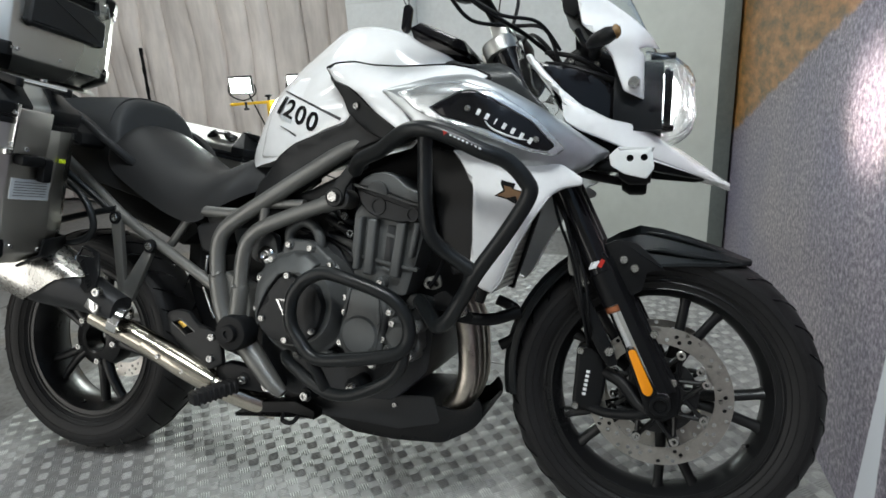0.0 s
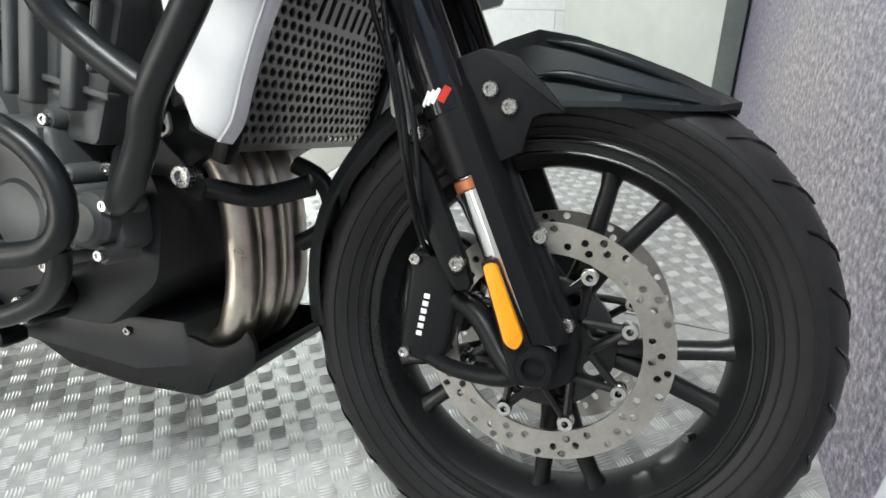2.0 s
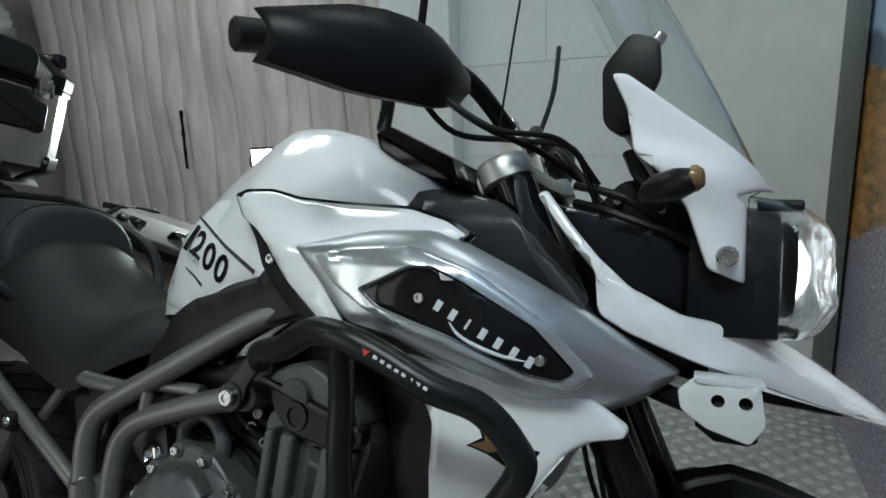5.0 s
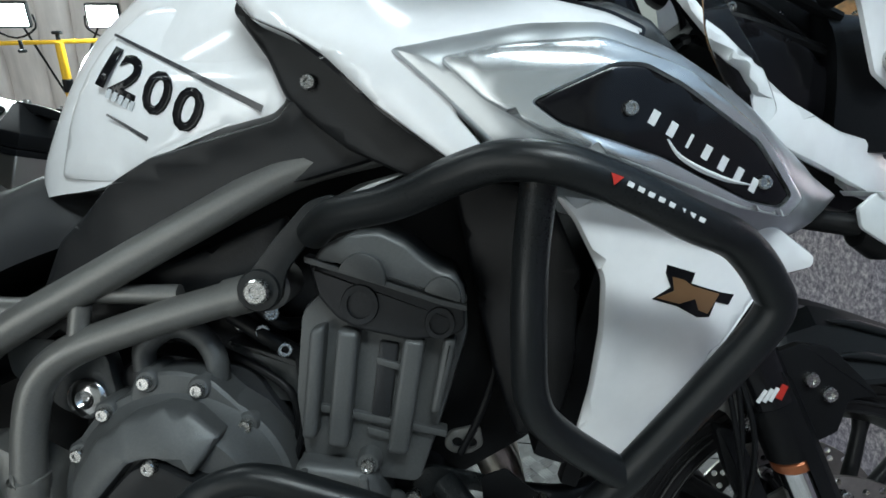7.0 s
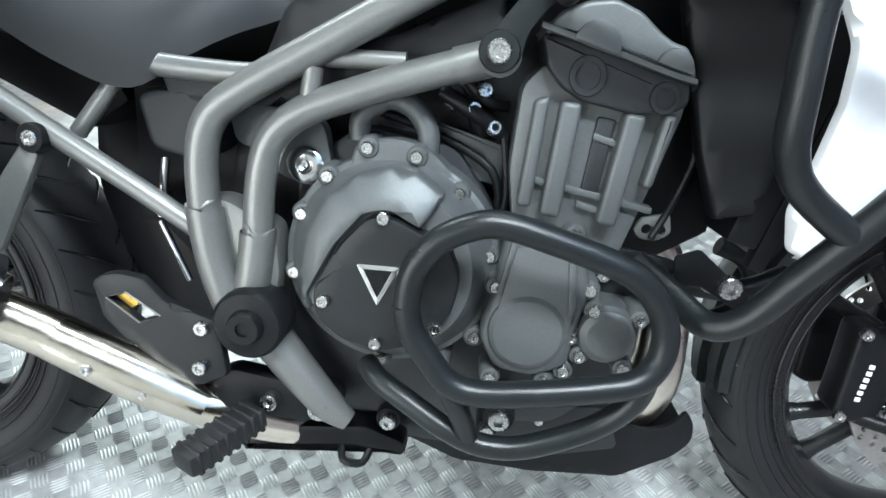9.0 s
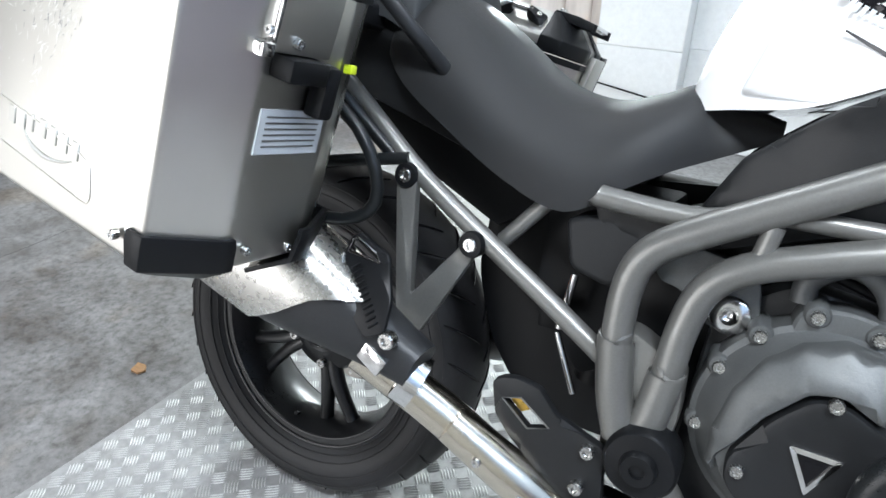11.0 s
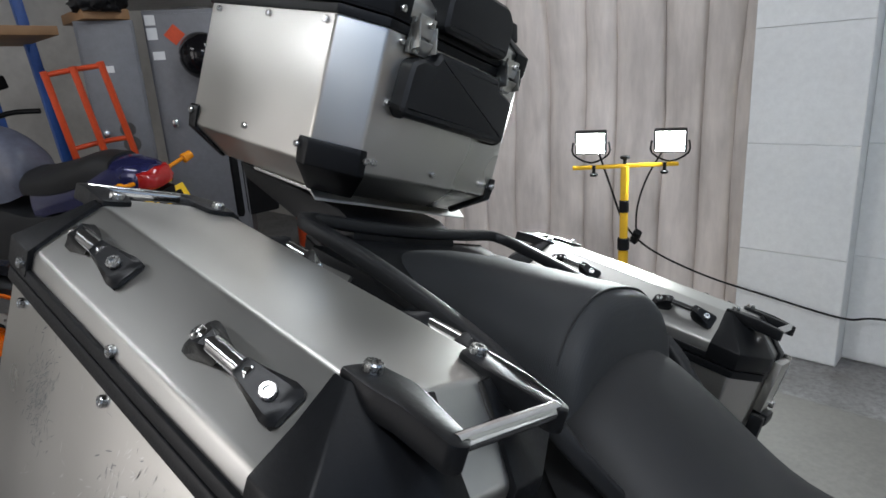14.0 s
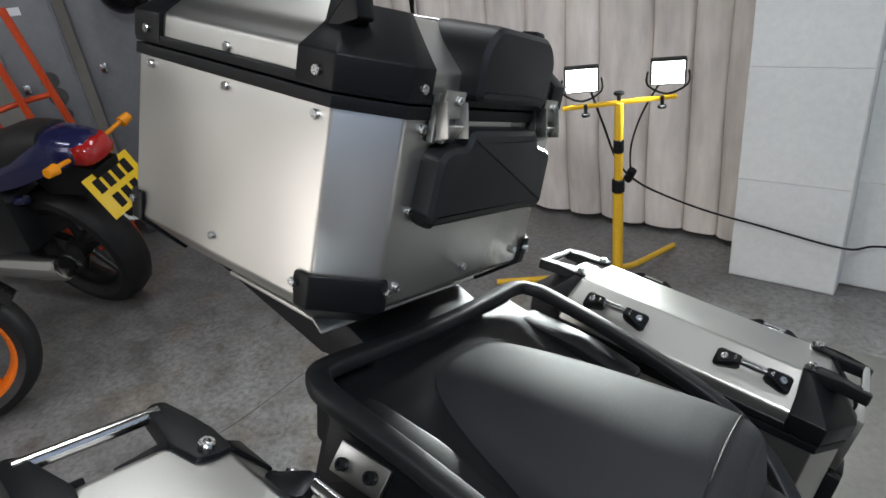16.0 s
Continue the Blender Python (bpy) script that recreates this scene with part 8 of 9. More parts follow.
# ---------------------------------------------------------------- the far corner of the workshop
def locker(x, y0, y1, h, turn, label):
    w = y1 - y0
    m = Matrix.Translation((x, (y0 + y1) / 2, FLOOR)) @ pose(0, 0, 0, 0, 0, turn)
    lk = thing("locker", m, (0, 0, 0), label, "locker", "grey steel lockers")
    bm = bmesh.new()
    block(bm, Matrix.Translation((-0.22, 0, h / 2)), 0.44, w, h, 0.006)
    part("body", bm, "locker", lk)
    bm = bmesh.new()
    block(bm, Matrix.Translation((0.008, 0, h / 2)), 0.018, w - 0.03, h - 0.05, 0.004)
    door = part("door", bm, "locker", lk)
    bm = bmesh.new()
    block(bm, Matrix.Translation((0.028, -w * 0.3, h * 0.6)), 0.03, 0.035, 0.05, 0.008)
    part("handle", bm, "steel", door, "bright locker handle")
    return lk, door


lk1, d1 = locker(-4.35, 0.70, 1.02, 1.66, -20, "grey steel locker with dark scuffs on its door")
lk2, d2 = locker(-4.22, 1.05, 1.52, 1.72, -32, "grey steel locker with a red warning diamond")
for dy, z, r in ((0.02, 1.02, 0.045), (0.03, 0.93, 0.05), (0.04, 0.83, 0.03)):
    bm = bmesh.new()
    lathe(bm, [(0, 0.001), (r * 0.8, 0.001), (r, 0)], Matrix.Translation((0.0185, dy, z)) @ Matrix.Rotation(radians(90), 4, "Y"), 14)
    part("scuff", bm, "roof", d1)
for dr, dy, z, sy, sz in ((d1, -0.02, 1.38, 0.06, 0.04), (d2, -0.19, 1.66, 0.06, 0.06), (d2, -0.19, 1.58, 0.06, 0.07), (d2, -0.17, 1.45, 0.07, 0.05)):
    bm = bmesh.new()
    block(bm, Matrix.Translation((0.0185, dy, z)), 0.002, sy, sz, 0)
    part("paper_label", bm, "mark", dr, "white paper label")
bm = bmesh.new()
block(bm, Matrix.Translation((0.0195, -0.06, 1.57)) @ pose(0, 0, 0, 45, 0, 0), 0.002, 0.09, 0.09, 0)
part("warning_diamond", bm, "trolley", d2, "red warning diamond")


def crumple(name, c, sx, sy, sz, mat, seed, label, category):
    bm = bmesh.new()
    bmesh.ops.create_icosphere(bm, subdivisions=4, radius=1)
    for v in bm.verts:
        n = noise.noise(v.co * 1.7 + Vector((seed, 0, 0))) * 0.35 + abs(noise.noise(v.co * 5 + Vector((seed, 3, 0)))) * 0.22
        q = v.co * (0.85 + n)
        v.co = (c[0] + q.x * sx, c[1] + q.y * sy, max(c[2] - sz * 0.5, c[2] + q.z * sz))
    return tagged(part(name, bm, mat, None, angle=30), label, category)


crumple("dust_sheet", (-4.75, 1.35, 1.92), 0.5, 0.55, 0.26, "film", 2, "crumpled white plastic sheeting piled on the lockers", "sheeting")
crumple("dust_sheet", (-5.0, 2.0, 1.9), 0.4, 0.5, 0.3, "film", 5, "crumpled white plastic sheeting against the wall", "sheeting")
crumple("bag", (-4.35, 0.86, 1.74), 0.14, 0.16, 0.12, "black", 8, "black cloth bag lying on the locker", "bag")
tagged(slab("cardboard_box", -4.7, -4.3, 0.74, 1.0, 1.64, 1.70, "wood", 0.004), "brown box lid on top of the locker", "box")
for x, y, tz in ((-4.95, 0.62, 2.6), (-5.0, 0.36, 1.9)):
    bm = bmesh.new()
    block(bm, Matrix.Translation((x, y, (tz + FLOOR) / 2)) @ pose(0, 0, 0, 4, -3, 0), 0.06, 0.06, tz - FLOOR, 0.004)
    tagged(part("rack_post", bm, "blue", None), "blue painted steel racking post", "post", "racking posts")
tagged(slab("rack_shelf", -5.1, -4.3, -0.5, 0.6, 1.55, 1.6, "wood", 0.004), "rough wooden shelf board of the racking", "shelf")
for k, (y, z, w, h, mt) in enumerate(((0.0, 1.66, 0.2, 0.1, "trolley"), (0.28, 1.68, 0.14, 0.14, "grey_cover"), (-0.3, 1.68, 0.2, 0.16, "black"))):
    tagged(slab("storage_box", -4.75, -4.45, y - w / 2, y + w / 2, 1.60, 1.60 + h, mt, 0.008), ("red", "grey", "black")[k] + " tool box on the racking shelf", "box")
truck = thing("hand_truck", Matrix.Translation((-4.12, 0.80, FLOOR)) @ pose(0, 0, 0, 10, -8, 70), (0, 0, 0), "red tubular steel hand truck leaning by the lockers", "hand truck")
for x in (-0.15, 0.0, 0.15):
    bm = bmesh.new()
    tube(bm, [(x, 0, 0.02), (x, 0, 0.7), (x * 0.9, 0.0, 1.42)], 0.018, 12, 3)
    part("upright", bm, "trolley", truck, "red tube")
for z in (0.1, 0.55, 1.0, 1.4):
    bm = bmesh.new()
    tube(bm, [(-0.15, 0.0, z), (0, 0.03, z), (0.15, 0, z)], 0.014, 10, 3)
    part("crossbar", bm, "trolley", truck)
bm = bmesh.new()
bmesh.ops.create_uvsphere(bm, u_segments=28, v_segments=18, radius=0.14)
for v in bm.verts:
    v.co = Vector((v.co.x * 1.05 - 4.05, v.co.y * 0.95 + 1.294, v.co.z + 1.41))
hm = part("helmet", bm, "gloss_black", None)
tagged(hm, "gloss black motorcycle helmet hanging by the lockers", "helmet")
tagged(slab("hi_vis_vest", -4.105, -4.085, 1.5, 1.56, 0.75, 1.12, "yellow_tag", 0.004), "strip of fluorescent yellow high-visibility vest", "vest")
tagged(slab("coat", -4.2, -4.1, 1.4, 1.72, 0.35, 1.34, "black", 0.03), "black jacket hanging beside the lockers", "jacket")
ext = thing("fire_extinguisher", Matrix.Translation((-4.3, 2.05, FLOOR)), (0, 0, 0), "red fire extinguisher standing by the curtain", "fire extinguisher")
bm = bmesh.new()
lathe(bm, [(0, 0), (0.075, 0.0), (0.08, 0.01), (0.08, 0.40), (0.06, 0.46), (0.025, 0.48), (0.025, 0.50), (0, 0.5)], Matrix(), 24)
part("cylinder", bm, "trolley", ext)
bm = bmesh.new()
block(bm, Matrix.Translation((0.03, 0, 0.53)), 0.1, 0.025, 0.03, 0.004)
part("valve", bm, "black", ext)
bm = bmesh.new()
block(bm, Matrix.Translation((0.081, 0, 0.25)), 0.004, 0.06, 0.14, 0)
part("paper_label", bm, "mark", ext, "white label")

# second motorcycle, dark blue, seen from behind; it heads away from the view and leans on its stand
BLUE = Matrix.Translation((-3.22, 0.74, FLOOR)) @ pose(0, 0, 0, 0, 0, 198) @ pose(0, 0, 0, -13) @ Matrix.Scale(1.1, 4)
blue = thing("motorcycle", BLUE, (0, 0, 0), "old dark blue motorcycle on its stand with a yellow number plate", "motorcycle")
SIDEB = Matrix.Rotation(radians(90), 4, "X")


def plain_wheel(c, r, w, parent, nm, rimmat, rim_r, m=Matrix()):
    ax = m @ Matrix.Translation(c) @ SIDEB
    h = w / 2
    bm = bmesh.new()
    lathe(bm, [(rim_r + 0.006, h * 0.7), (rim_r - 0.008, h * 0.66), (rim_r - 0.026, h * 0.3), (rim_r - 0.03, 0), (rim_r - 0.026, -h * 0.3), (rim_r - 0.008, -h * 0.66), (rim_r + 0.006, -h * 0.7), (rim_r - 0.006, 0)], ax, 64, closed=True)
    wh = part(nm, bm, rimmat, parent)
    bm = bmesh.new()
    cr = [(rim_r + 0.002, h * 0.7), (rim_r + 0.03, h), (r - 0.03, h * 0.95), (r - 0.008, h * 0.6), (r, 0)]
    lathe(bm, cr + [(a, -b) for a, b in cr[-2::-1]], ax, 72)
    part("tyre", bm, "rubber", wh, "worn black tyre")
    for k in range(5):
        a = 2 * math.pi * k / 5 + 0.3
        bm = bmesh.new()
        tube(bm, [m @ (Vector(c) + Vector((0.03 * math.cos(a), 0, 0.03 * math.sin(a)))), m @ (Vector(c) + Vector((rim_r * math.cos(a), 0, rim_r * math.sin(a))))], [0.02, 0.014], 10, 2)
        part("spoke", bm, rimmat, wh)
    bm = bmesh.new()
    lathe(bm, [(0, h * 0.8), (0.05, h * 0.8), (0.05, -h * 0.8), (0, -h * 0.8)], ax, 24)
    part("hub", bm, rimmat, wh)
    return wh


plain_wheel((0.42, 0, 0.31), 0.31, 0.15, blue, "rear_wheel", "rim", 0.215)
plain_wheel((1.78, 0, 0.30), 0.30, 0.11, blue, "front_wheel", "rim", 0.215)
bm = bmesh.new()
loft(bm, [tank_ring(x, zb, zt, w, 20, 2.4) for x, zb, zt, w in spline_rows([(-0.02, 0.80, 0.85, 0.05), (0.02, 0.78, 0.87, 0.085), (0.15, 0.75, 0.89, 0.11), (0.35, 0.70, 0.86, 0.13), (0.6, 0.66, 0.80, 0.14), (0.75, 0.62, 0.80, 0.13)], 4)])
part("tail_fairing", bm, "dark_blue", blue, "dark metallic blue tail fairing")
bm = bmesh.new()
loft(bm, [tank_ring(x, zb, zt, w, 20, 2.6) for x, zb, zt, w in spline_rows([(0.16, 0.84, 0.90, 0.08), (0.3, 0.80, 0.905, 0.11), (0.5, 0.76, 0.865, 0.13), (0.75, 0.74, 0.83, 0.12), (0.86, 0.74, 0.84, 0.09)], 4)])
part("seat", bm, "seat", blue, "dark grey dual seat")
bm = bmesh.new()
loft(bm, [tank_ring(x, zb, zt, w, 20, 2.2) for x, zb, zt, w in spline_rows([(0.80, 0.74, 0.86, 0.09), (0.9, 0.72, 0.99, 0.15), (1.1, 0.72, 1.04, 0.18), (1.3, 0.74, 1.0, 0.17), (1.42, 0.80, 0.93, 0.1)], 4)])
for v in bm.verts:
    v.co += Vector((0, 1, 1)) * noise.noise(v.co * 9) * 0.025
part("tank_cover", bm, "grey_cover", blue, "crumpled grey cover over the tank")
bm = bmesh.new()
prism(bm, [(0.45, 0.66), (0.8, 0.64), (1.35, 0.72), (1.45, 0.5), (1.3, 0.28), (0.8, 0.25), (0.55, 0.35)], -0.15, 0.15, 0.03, 0.03)
part("engine", bm, "engine_dark", blue, "dark engine and frame")
bm = bmesh.new()
tube(bm, [(0.40, 0.10, 0.62), (0.7, 0.13, 0.58), (0.9, 0.12, 0.45)], 0.02, 10, 4)
tube(bm, [(0.40, -0.10, 0.62), (0.7, -0.13, 0.58), (0.9, -0.12, 0.45)], 0.02, 10, 4)
part("frame_tube", bm, "dark_blue", blue)
for s in (1, -1):
    bm = bmesh.new()
    tube(bm, [(0.28, 0.2 * s, 0.36), (0.34, 0.2 * s, 0.35), (0.75, 0.17 * s, 0.30), (1.0, 0.15 * s, 0.24)], [0.05, 0.055, 0.05, 0.025], 18, 4)
    part("silencer", bm, "steel", blue, "dull chrome silencer")
    # flat black disc on the closed end: the bore's darkness put into colour
    bm = bmesh.new()
    lathe(bm, [(0, 0.001), (0.034, 0.001), (0.036, -0.004)], between((0.279, 0.2 * s, 0.36), (0.2, 0.2 * s, 0.362)), 16)
    part("mouth_disc", bm, "black", blue)
    bm = bmesh.new()
    tube(bm, [(0.02, 0.09 * s, 0.80), (0.0, 0.17 * s, 0.815)], 0.009, 8, 1)
    tube(bm, [(-0.005, 0.165 * s, 0.813), (-0.012, 0.205 * s, 0.82)], [0.022, 0.018], 12, 1)
    part("indicator", bm, "orange", blue, "amber indicator")
    bm = bmesh.new()
    tube(bm, [(1.38, 0.1 * s, 1.0), (1.34, 0.28 * s, 1.02), (1.22, 0.38 * s, 1.0)], 0.014, 10, 4)
    part("handlebar", bm, "black", blue)
    bm = bmesh.new()
    tube(bm, [(1.36, 0.2 * s, 1.02), (1.38, 0.28 * s, 1.14)], 0.005, 8, 1)
    block(bm, Matrix.Translation((1.38, 0.31 * s, 1.17)), 0.02, 0.12, 0.07, 0.01)
    part("mirror", bm, "black", blue)
bm = bmesh.new()
loft(bm, [[Vector((x, y * f, 0.785 + z * f)) for y, z in ((-0.08, 0), (-0.07, 0.05), (0, 0.06), (0.07, 0.05), (0.08, 0), (0.06, -0.03), (0, -0.035), (-0.06, -0.03))] for x, f in ((0.06, 1.0), (-0.01, 1.0), (-0.04, 0.8), (-0.05, 0.4))])
part("tail_lamp", bm, "red_lens", blue, "red tail lamp", angle=60)
PLT = Matrix.Translation((-0.035, 0.0, 0.64)) @ pose(0, 0, 0, 0, 18, 0)
bm = bmesh.new()
block(bm, PLT, 0.004, 0.228, 0.178, 0.001)
plate_y = part("number_plate", bm, "plate_yellow", blue, "yellow number plate with two rows of black characters")
for row, n in ((0.04, 4), (-0.04, 3)):
    for k in range(n):
        bm = bmesh.new()
        block(bm, PLT @ Matrix.Translation((-0.003, (k - (n - 1) / 2) * 0.047, row)), 0.001, 0.032, 0.055, 0)
        part("character_bar", bm, "gloss_black", plate_y, "black character bar")
bm = bmesh.new()
prism(bm, [(-0.03, 0.74), (0.2, 0.78), (0.36, 0.70), (0.3, 0.62), (0.1, 0.62), (-0.02, 0.70)], -0.06, 0.06, 0.01)
part("rear_mudguard", bm, "black", blue)
tagged(slab("floor_litter", -3.98, -3.88, 1.22, 1.36, FLOOR - 0.004, FLOOR + 0.04, "red", 0.02), "red and dark odds and ends lying on the floor", "clutter")

# third motorcycle: only its orange wheel and part of the fork come into view
ORG = Matrix.Translation((-3.13, -0.19, FLOOR)) @ pose(0, 0, 0, 0, 0, 62)
org = thing("motorcycle", ORG, (0, 0, 0), "motorcycle with a bright orange wheel standing on the floor", "motorcycle")
ow = plain_wheel((0, 0, 0.30), 0.30, 0.12, org, "front_wheel", "orange_rim", 0.225)
bm = bmesh.new()
teeth = [((0.145 + 0.008 * math.cos(12 * t)) * math.cos(t), (0.145 + 0.008 * math.cos(12 * t)) * math.sin(t)) for t in [2 * math.pi * k / 72 for k in range(72)]]
sheet(bm, teeth, lambda x, z: -0.05, 0.005, 0.05, 0, 0, [circle(0, 0, 0.11, 32)] + [circle(0.128 * math.cos(a), 0.128 * math.sin(a), 0.006, 8) for a in [2 * math.pi * k / 20 for k in range(20)]], Matrix.Translation((0, 0, 0.30)))
part("brake_disc", bm, "disc", ow, "wavy steel brake disc")
bm = bmesh.new()
block(bm, Matrix.Translation((-0.1, -0.07, 0.32)) @ pose(0, 0, 0, 0, 20, 0), 0.06, 0.05, 0.11, 0.012)
part("brake_caliper", bm, "trolley", org, "red brake caliper")
for s in (-1, 1):
    bm = bmesh.new()
    tube(bm, [(0, 0.09 * s, 0.30), (-0.18, 0.09 * s, 0.72), (-0.28, 0.09 * s, 0.98)], 0.026, 14, 2)
    part("fork_leg", bm, "gloss_black", org)
bm = bmesh.new()
rings = []
for i in range(12):
    a = radians(30 + 110 * i / 11)
    rings.append([Vector((0.33 * math.cos(a) + dx, y, 0.30 + 0.33 * math.sin(a) + dz)) for y, dx, dz in ((-0.07, 0, -0.02), (-0.04, 0, 0.008), (0.04, 0, 0.008), (0.07, 0, -0.02), (0.04, 0, 0.0), (-0.04, 0, 0.0))])
loft(bm, rings)
part("mudguard", bm, "gloss_black", org)
bm = bmesh.new()
prism(bm, [(-0.3, 0.3), (-0.35, 0.75), (-0.3, 1.0), (-0.7, 1.0), (-1.2, 0.85), (-1.2, 0.4), (-0.7, 0.2)], -0.16, 0.16, 0.04, 0.04)
part("body", bm, "black", org)

# ---- smaller parts of the motorcycle
# crash bar mounting brackets in front of the engine, hose loop by the radiator
bm = bmesh.new()
sheet(bm, [(0.232, 0.45), (0.23, 0.47), (0.246, 0.489), (0.29, 0.482), (0.335, 0.472), (0.353, 0.462), (0.356, 0.452), (0.345, 0.449), (0.30, 0.462), (0.262, 0.466), (0.25, 0.455)], lambda x, z: -0.165, 0.006, 0.02, 0.002, 0.006)
part("crash_bar_bracket", bm, "powder", bike, "black crash bar bracket")
bolt(bike, (0.349, -0.167, 0.457), 0.010)
bolt(bike, (0.233, -0.17, 0.457), 0.008)
bm = bmesh.new()
sheet(bm, [(0.262, 0.505), (0.268, 0.52), (0.30, 0.528), (0.305, 0.505), (0.29, 0.495), (0.27, 0.496)], lambda x, z: -0.15, 0.005, 0.02, 0.002, 0.006, (circle(0.277, 0.508, 0.006), circle(0.292, 0.508, 0.006)))
part("bracket", bm, "frame_grey", bike)
bm = bmesh.new()
tube(bm, [(0.40, -0.04, 0.47), (0.435, -0.04, 0.455), (0.452, -0.04, 0.425), (0.44, -0.04, 0.39), (0.41, -0.04, 0.37)], 0.012, 12, 5)
part("hose", bm, "black", bike)
bm = bmesh.new()
tube(bm, [(0.33, -0.12, 0.44), (0.40, -0.12, 0.437), (0.46, -0.10, 0.455)], 0.013, 12, 4)
part("radiator_pipe", bm, "black", bike, "black lower radiator pipe")
# thin black aerial-like cable rising from the bars
bm = bmesh.new()
tube(bm, [(0.404, -0.15, 1.03), (0.407, -0.15, 1.044), (0.413, -0.15, 1.10), (0.418, -0.15, 1.157), (0.428, -0.15, 1.26), (0.43, -0.15, 1.36)], 0.0016, 6, 4)
part("mirror_cable", bm, "black", bars)
# black block added to darken the space between the frame and the rear wheel, and the shock spring
bm = bmesh.new()
prism(bm, [(-0.47, 0.62), (-0.30, 0.64), (-0.18, 0.62), (-0.12, 0.36), (-0.13, 0.26), (-0.28, 0.255), (-0.38, 0.285), (-0.44, 0.36), (-0.48, 0.47)], 0.02, 0.14, 0.02, 0.03)
part("gap_filler", bm, "black", bike, "black filler block that darkens the gap ahead of the rear wheel")
bm = bmesh.new()
for k in range(9):
    z = 0.40 + 0.021 * k
    lathe(bm, [(0.043, 0.004), (0.048, 0.0), (0.043, -0.004), (0.039, 0.0)], Matrix.Translation((-0.243 + 0.02 * k / 9, -0.01, z)), 22, closed=True)
part("shock_spring", bm, "black", bike, "black shock absorber spring")
# bosses on the cylinder head
for x, z, r in ((0.183, 0.662, 0.02), (0.27, 0.645, 0.016)):
    bm = bmesh.new()
    lathe(bm, [(r * 0.7, 0.003), (r, 0.003), (r * 1.05, 0), (r * 1.05, -0.02), (r * 0.66, -0.02)], HEAD @ at_side(x, -0.16, z), 28, closed=True)
    part("head_boss", bm, "engine_dark", cyl)
# raised panel whose dark colour stands in for a shaded recess
bm = bmesh.new()
prism(bm, [(0.203, 0.622), (0.225, 0.619), (0.214, 0.532), (0.193, 0.536)], -0.147, -0.135, 0.003, 0.004, HEAD)
part("dark_block_panel", bm, "engine_dark", cyl)
for pts in ([(0.11, -0.155, 0.60), (0.118, -0.158, 0.54), (0.112, -0.165, 0.50), (0.10, -0.18, 0.46)], [(0.30, -0.14, 0.66), (0.315, -0.15, 0.60), (0.30, -0.15, 0.54), (0.28, -0.16, 0.5)], [(-0.14, -0.12, 0.56), (-0.1, -0.13, 0.61), (-0.03, -0.13, 0.655), (0.06, -0.13, 0.69)]):
    bm = bmesh.new()
    tube(bm, pts, 0.004, 8, 5)
    part("wire", bm, "black", bike)

# the radiator cowl turns in at its front edge
for s in (-1, 1):
    bm = bmesh.new()
    edge = smooth_line([(0.424, 0, 0.503), (0.442, 0, 0.525), (0.458, 0, 0.56), (0.480, 0, 0.605), (0.506, 0, 0.65), (0.532, 0, 0.687)], 4)
    rings = []
    for e in edge:
        y0 = -cowl_y(e.x, e.z) - 0.001
        deep = 0.024
        rings.append([Vector((e.x - 0.004, s * y0, e.z)), Vector((e.x, s * y0, e.z)), Vector((e.x - 0.003, s * (y0 - deep), e.z - 0.003)), Vector((e.x - 0.008, s * (y0 - deep), e.z - 0.003))])
    loft(bm, rings)
    part("cowl_return", bm, "white", bike, "gloss white inner edge of the radiator cowl", angle=50)

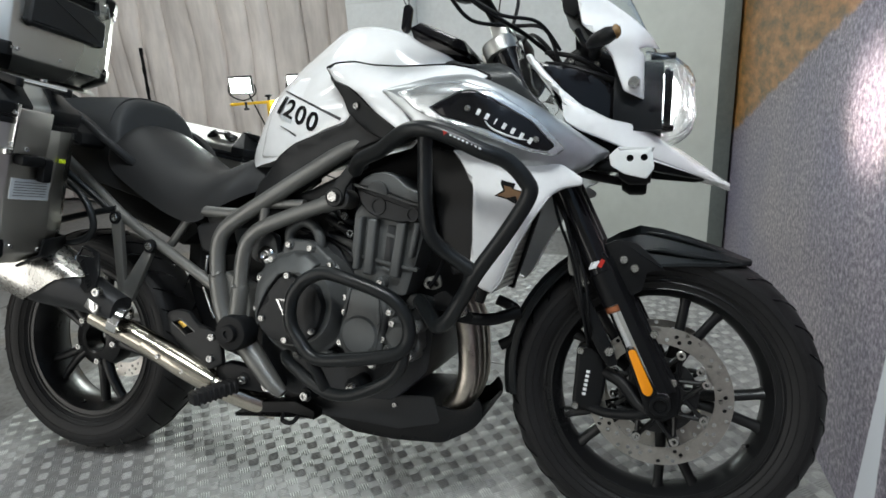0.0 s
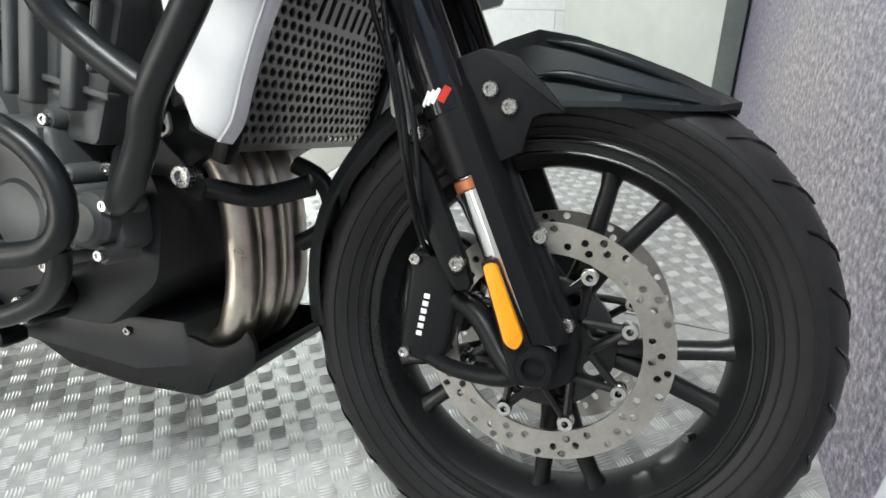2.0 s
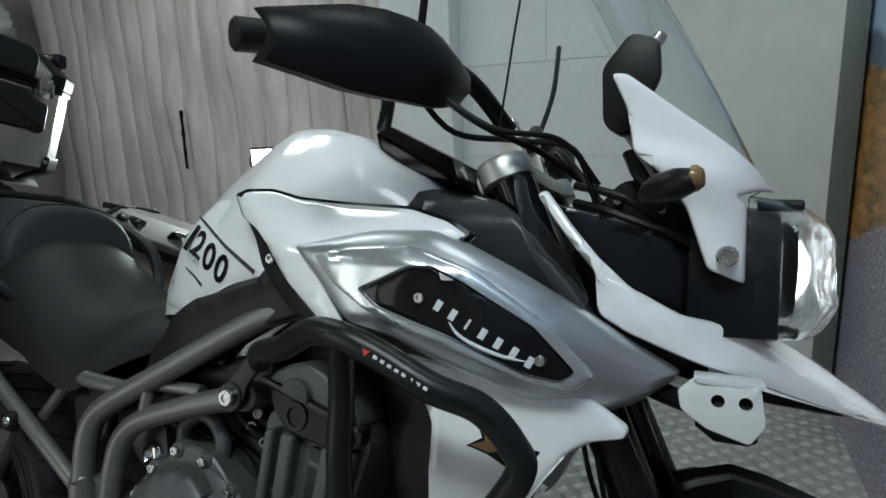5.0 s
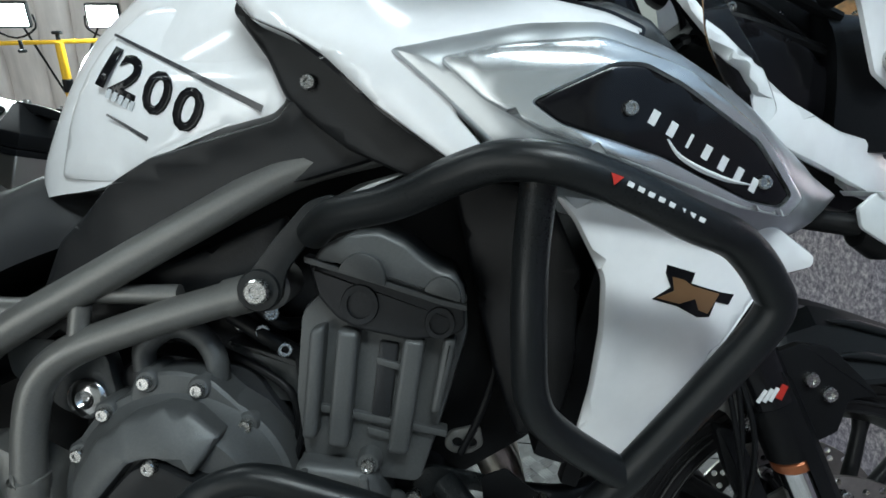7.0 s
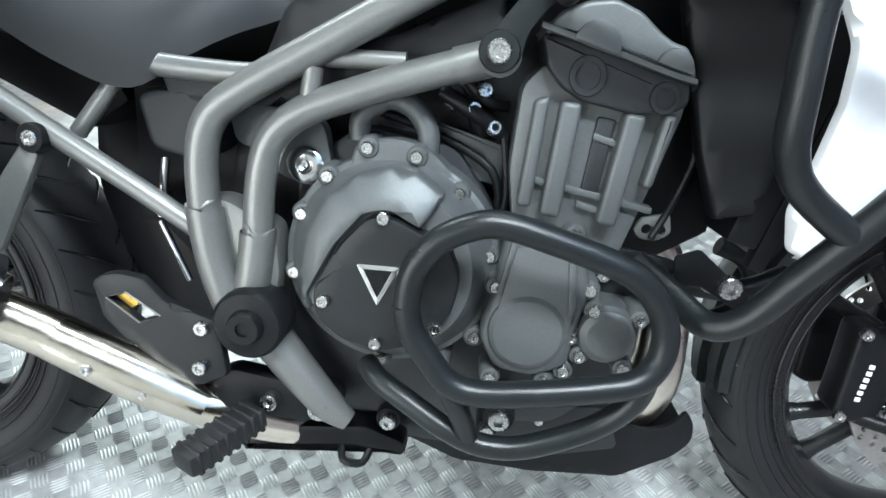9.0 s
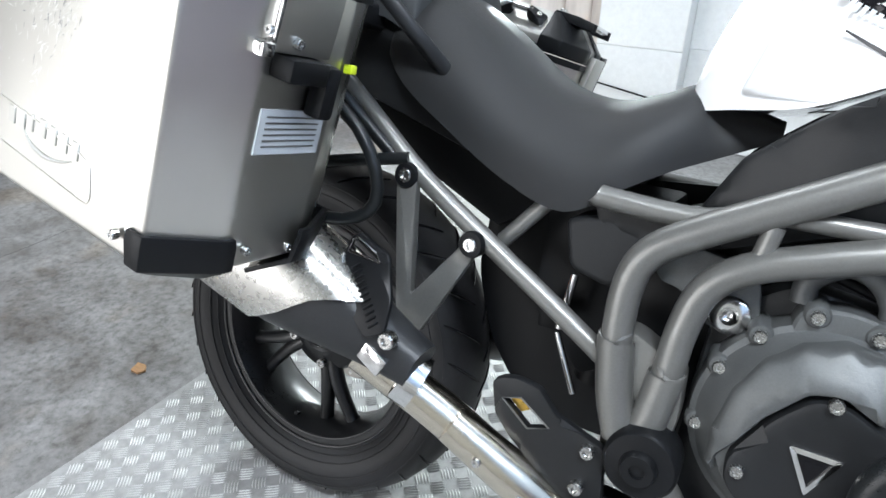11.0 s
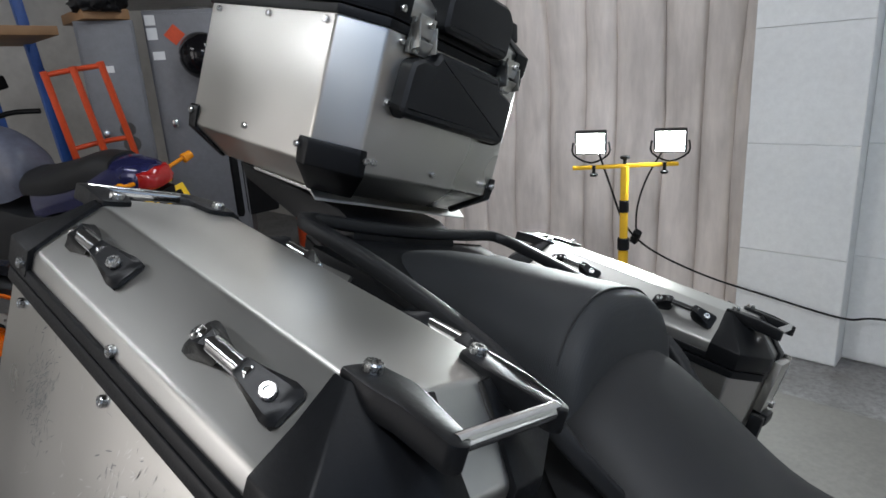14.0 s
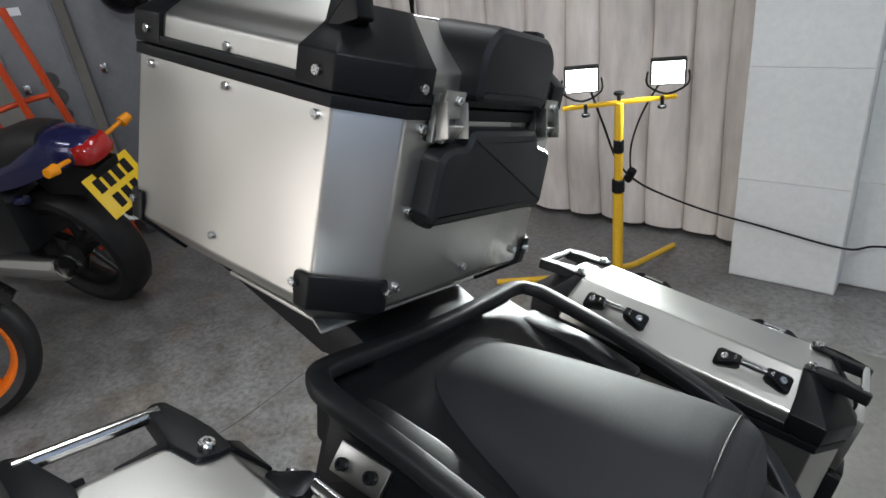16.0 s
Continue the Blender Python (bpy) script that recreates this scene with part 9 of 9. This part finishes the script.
# rubbed and scratched places on the outer face of the pannier
rng = random.Random(21)
for cu_, cv_, ru_, rv_, n_, mat in ((-0.30, -0.05, 0.03, 0.045, 260, "scuff_dark"), (-0.11, -0.07, 0.05, 0.06, 240, "scuff_light"), (-0.13, -0.06, 0.05, 0.05, 90, "scuff_dark"), (-0.2, -0.12, 0.16, 0.09, 60, "scuff_light")):
    bm = bmesh.new()
    for k in range(n_):
        u, v = cu_ + rng.gauss(0, 0.5) * ru_, cv_ + rng.gauss(0, 0.5) * rv_
        a, ln, wd = rng.gauss(1.1, 0.5), rng.uniform(0.002, 0.007), rng.uniform(0.0002, 0.0007)
        q = [(u + du * math.cos(a) - dv * math.sin(a), v + du * math.sin(a) + dv * math.cos(a)) for du, dv in ((-ln, 0), (0, -wd), (ln, 0), (0, wd))]
        bm.faces.new([bm.verts.new(PR(x, 0.0004, z)) for x, z in q])
    part("scuff", bm, mat, pan_r, kind="stuff", smooth=False)

# dark inner parts between the headlight and the bars
bm = bmesh.new()
prism(bm, [(0.50, 0.93), (0.56, 0.925), (0.66, 0.86), (0.69, 0.90), (0.66, 0.96), (0.60, 1.0), (0.55, 0.99)], -0.10, 0.10, 0.01, 0.01)
part("headlight_bracket", bm, "black", bike, "black headlight and instrument bracket")
for pts, r in (([(0.50, -0.12, 0.98), (0.56, -0.13, 0.965), (0.62, -0.12, 0.93)], 0.005), ([(0.50, -0.11, 0.96), (0.55, -0.135, 0.945), (0.64, -0.13, 0.915)], 0.006), ([(0.56, -0.12, 1.02), (0.585, -0.13, 0.98), (0.65, -0.125, 0.95)], 0.007)):
    bm = bmesh.new()
    tube(bm, pts, r, 8, 5)
    part("wire", bm, "black", bike)
for p in ((0.55, -0.105, 0.965), (0.60, -0.105, 0.955), (0.635, -0.105, 0.90)):
    bolt(bike, p, 0.006)
# silver strut that carries the screen
for s in (-1, 1):
    bm = bmesh.new()
    rod(bm, (0.565, 0.152 * s, 1.095), (0.592, 0.15 * s, 1.15), 0.008, 14, 0.002)
    part("screen_strut", bm, "alu_top", bike, "bright screen strut")
    bolt(bike, (0.558, 0.166 * s, 1.085), 0.0075, (0, s, 0))

bm = bmesh.new()
for k in range(9):
    z = 1.165 - 0.045 * k
    block(bm, Matrix.Translation((-2.96 - 0.0015 * k, 2.362 - 0.002 * (k % 2), z - 0.0225)), 0.026 if k % 3 else 0.034, 0.006, 0.047, 0.001, 1)
tagged(part("hanging_strap", bm, "black", None), "black webbing strap hanging down the curtain", "strap")

bm = bmesh.new()
prism(bm, [(-0.022, -0.012), (0.004, -0.017), (0.021, -0.004), (0.014, 0.013), (-0.012, 0.016)], 0, 0.006, 0.001, 0.003, Matrix.Translation((-1.34, -0.154, FLOOR - 0.004)) @ Matrix.Rotation(radians(90), 4, "X"))
tagged(part("wood_chip", bm, "wood", None), "small yellow-brown chip of wood lying on the concrete", "wood chip")
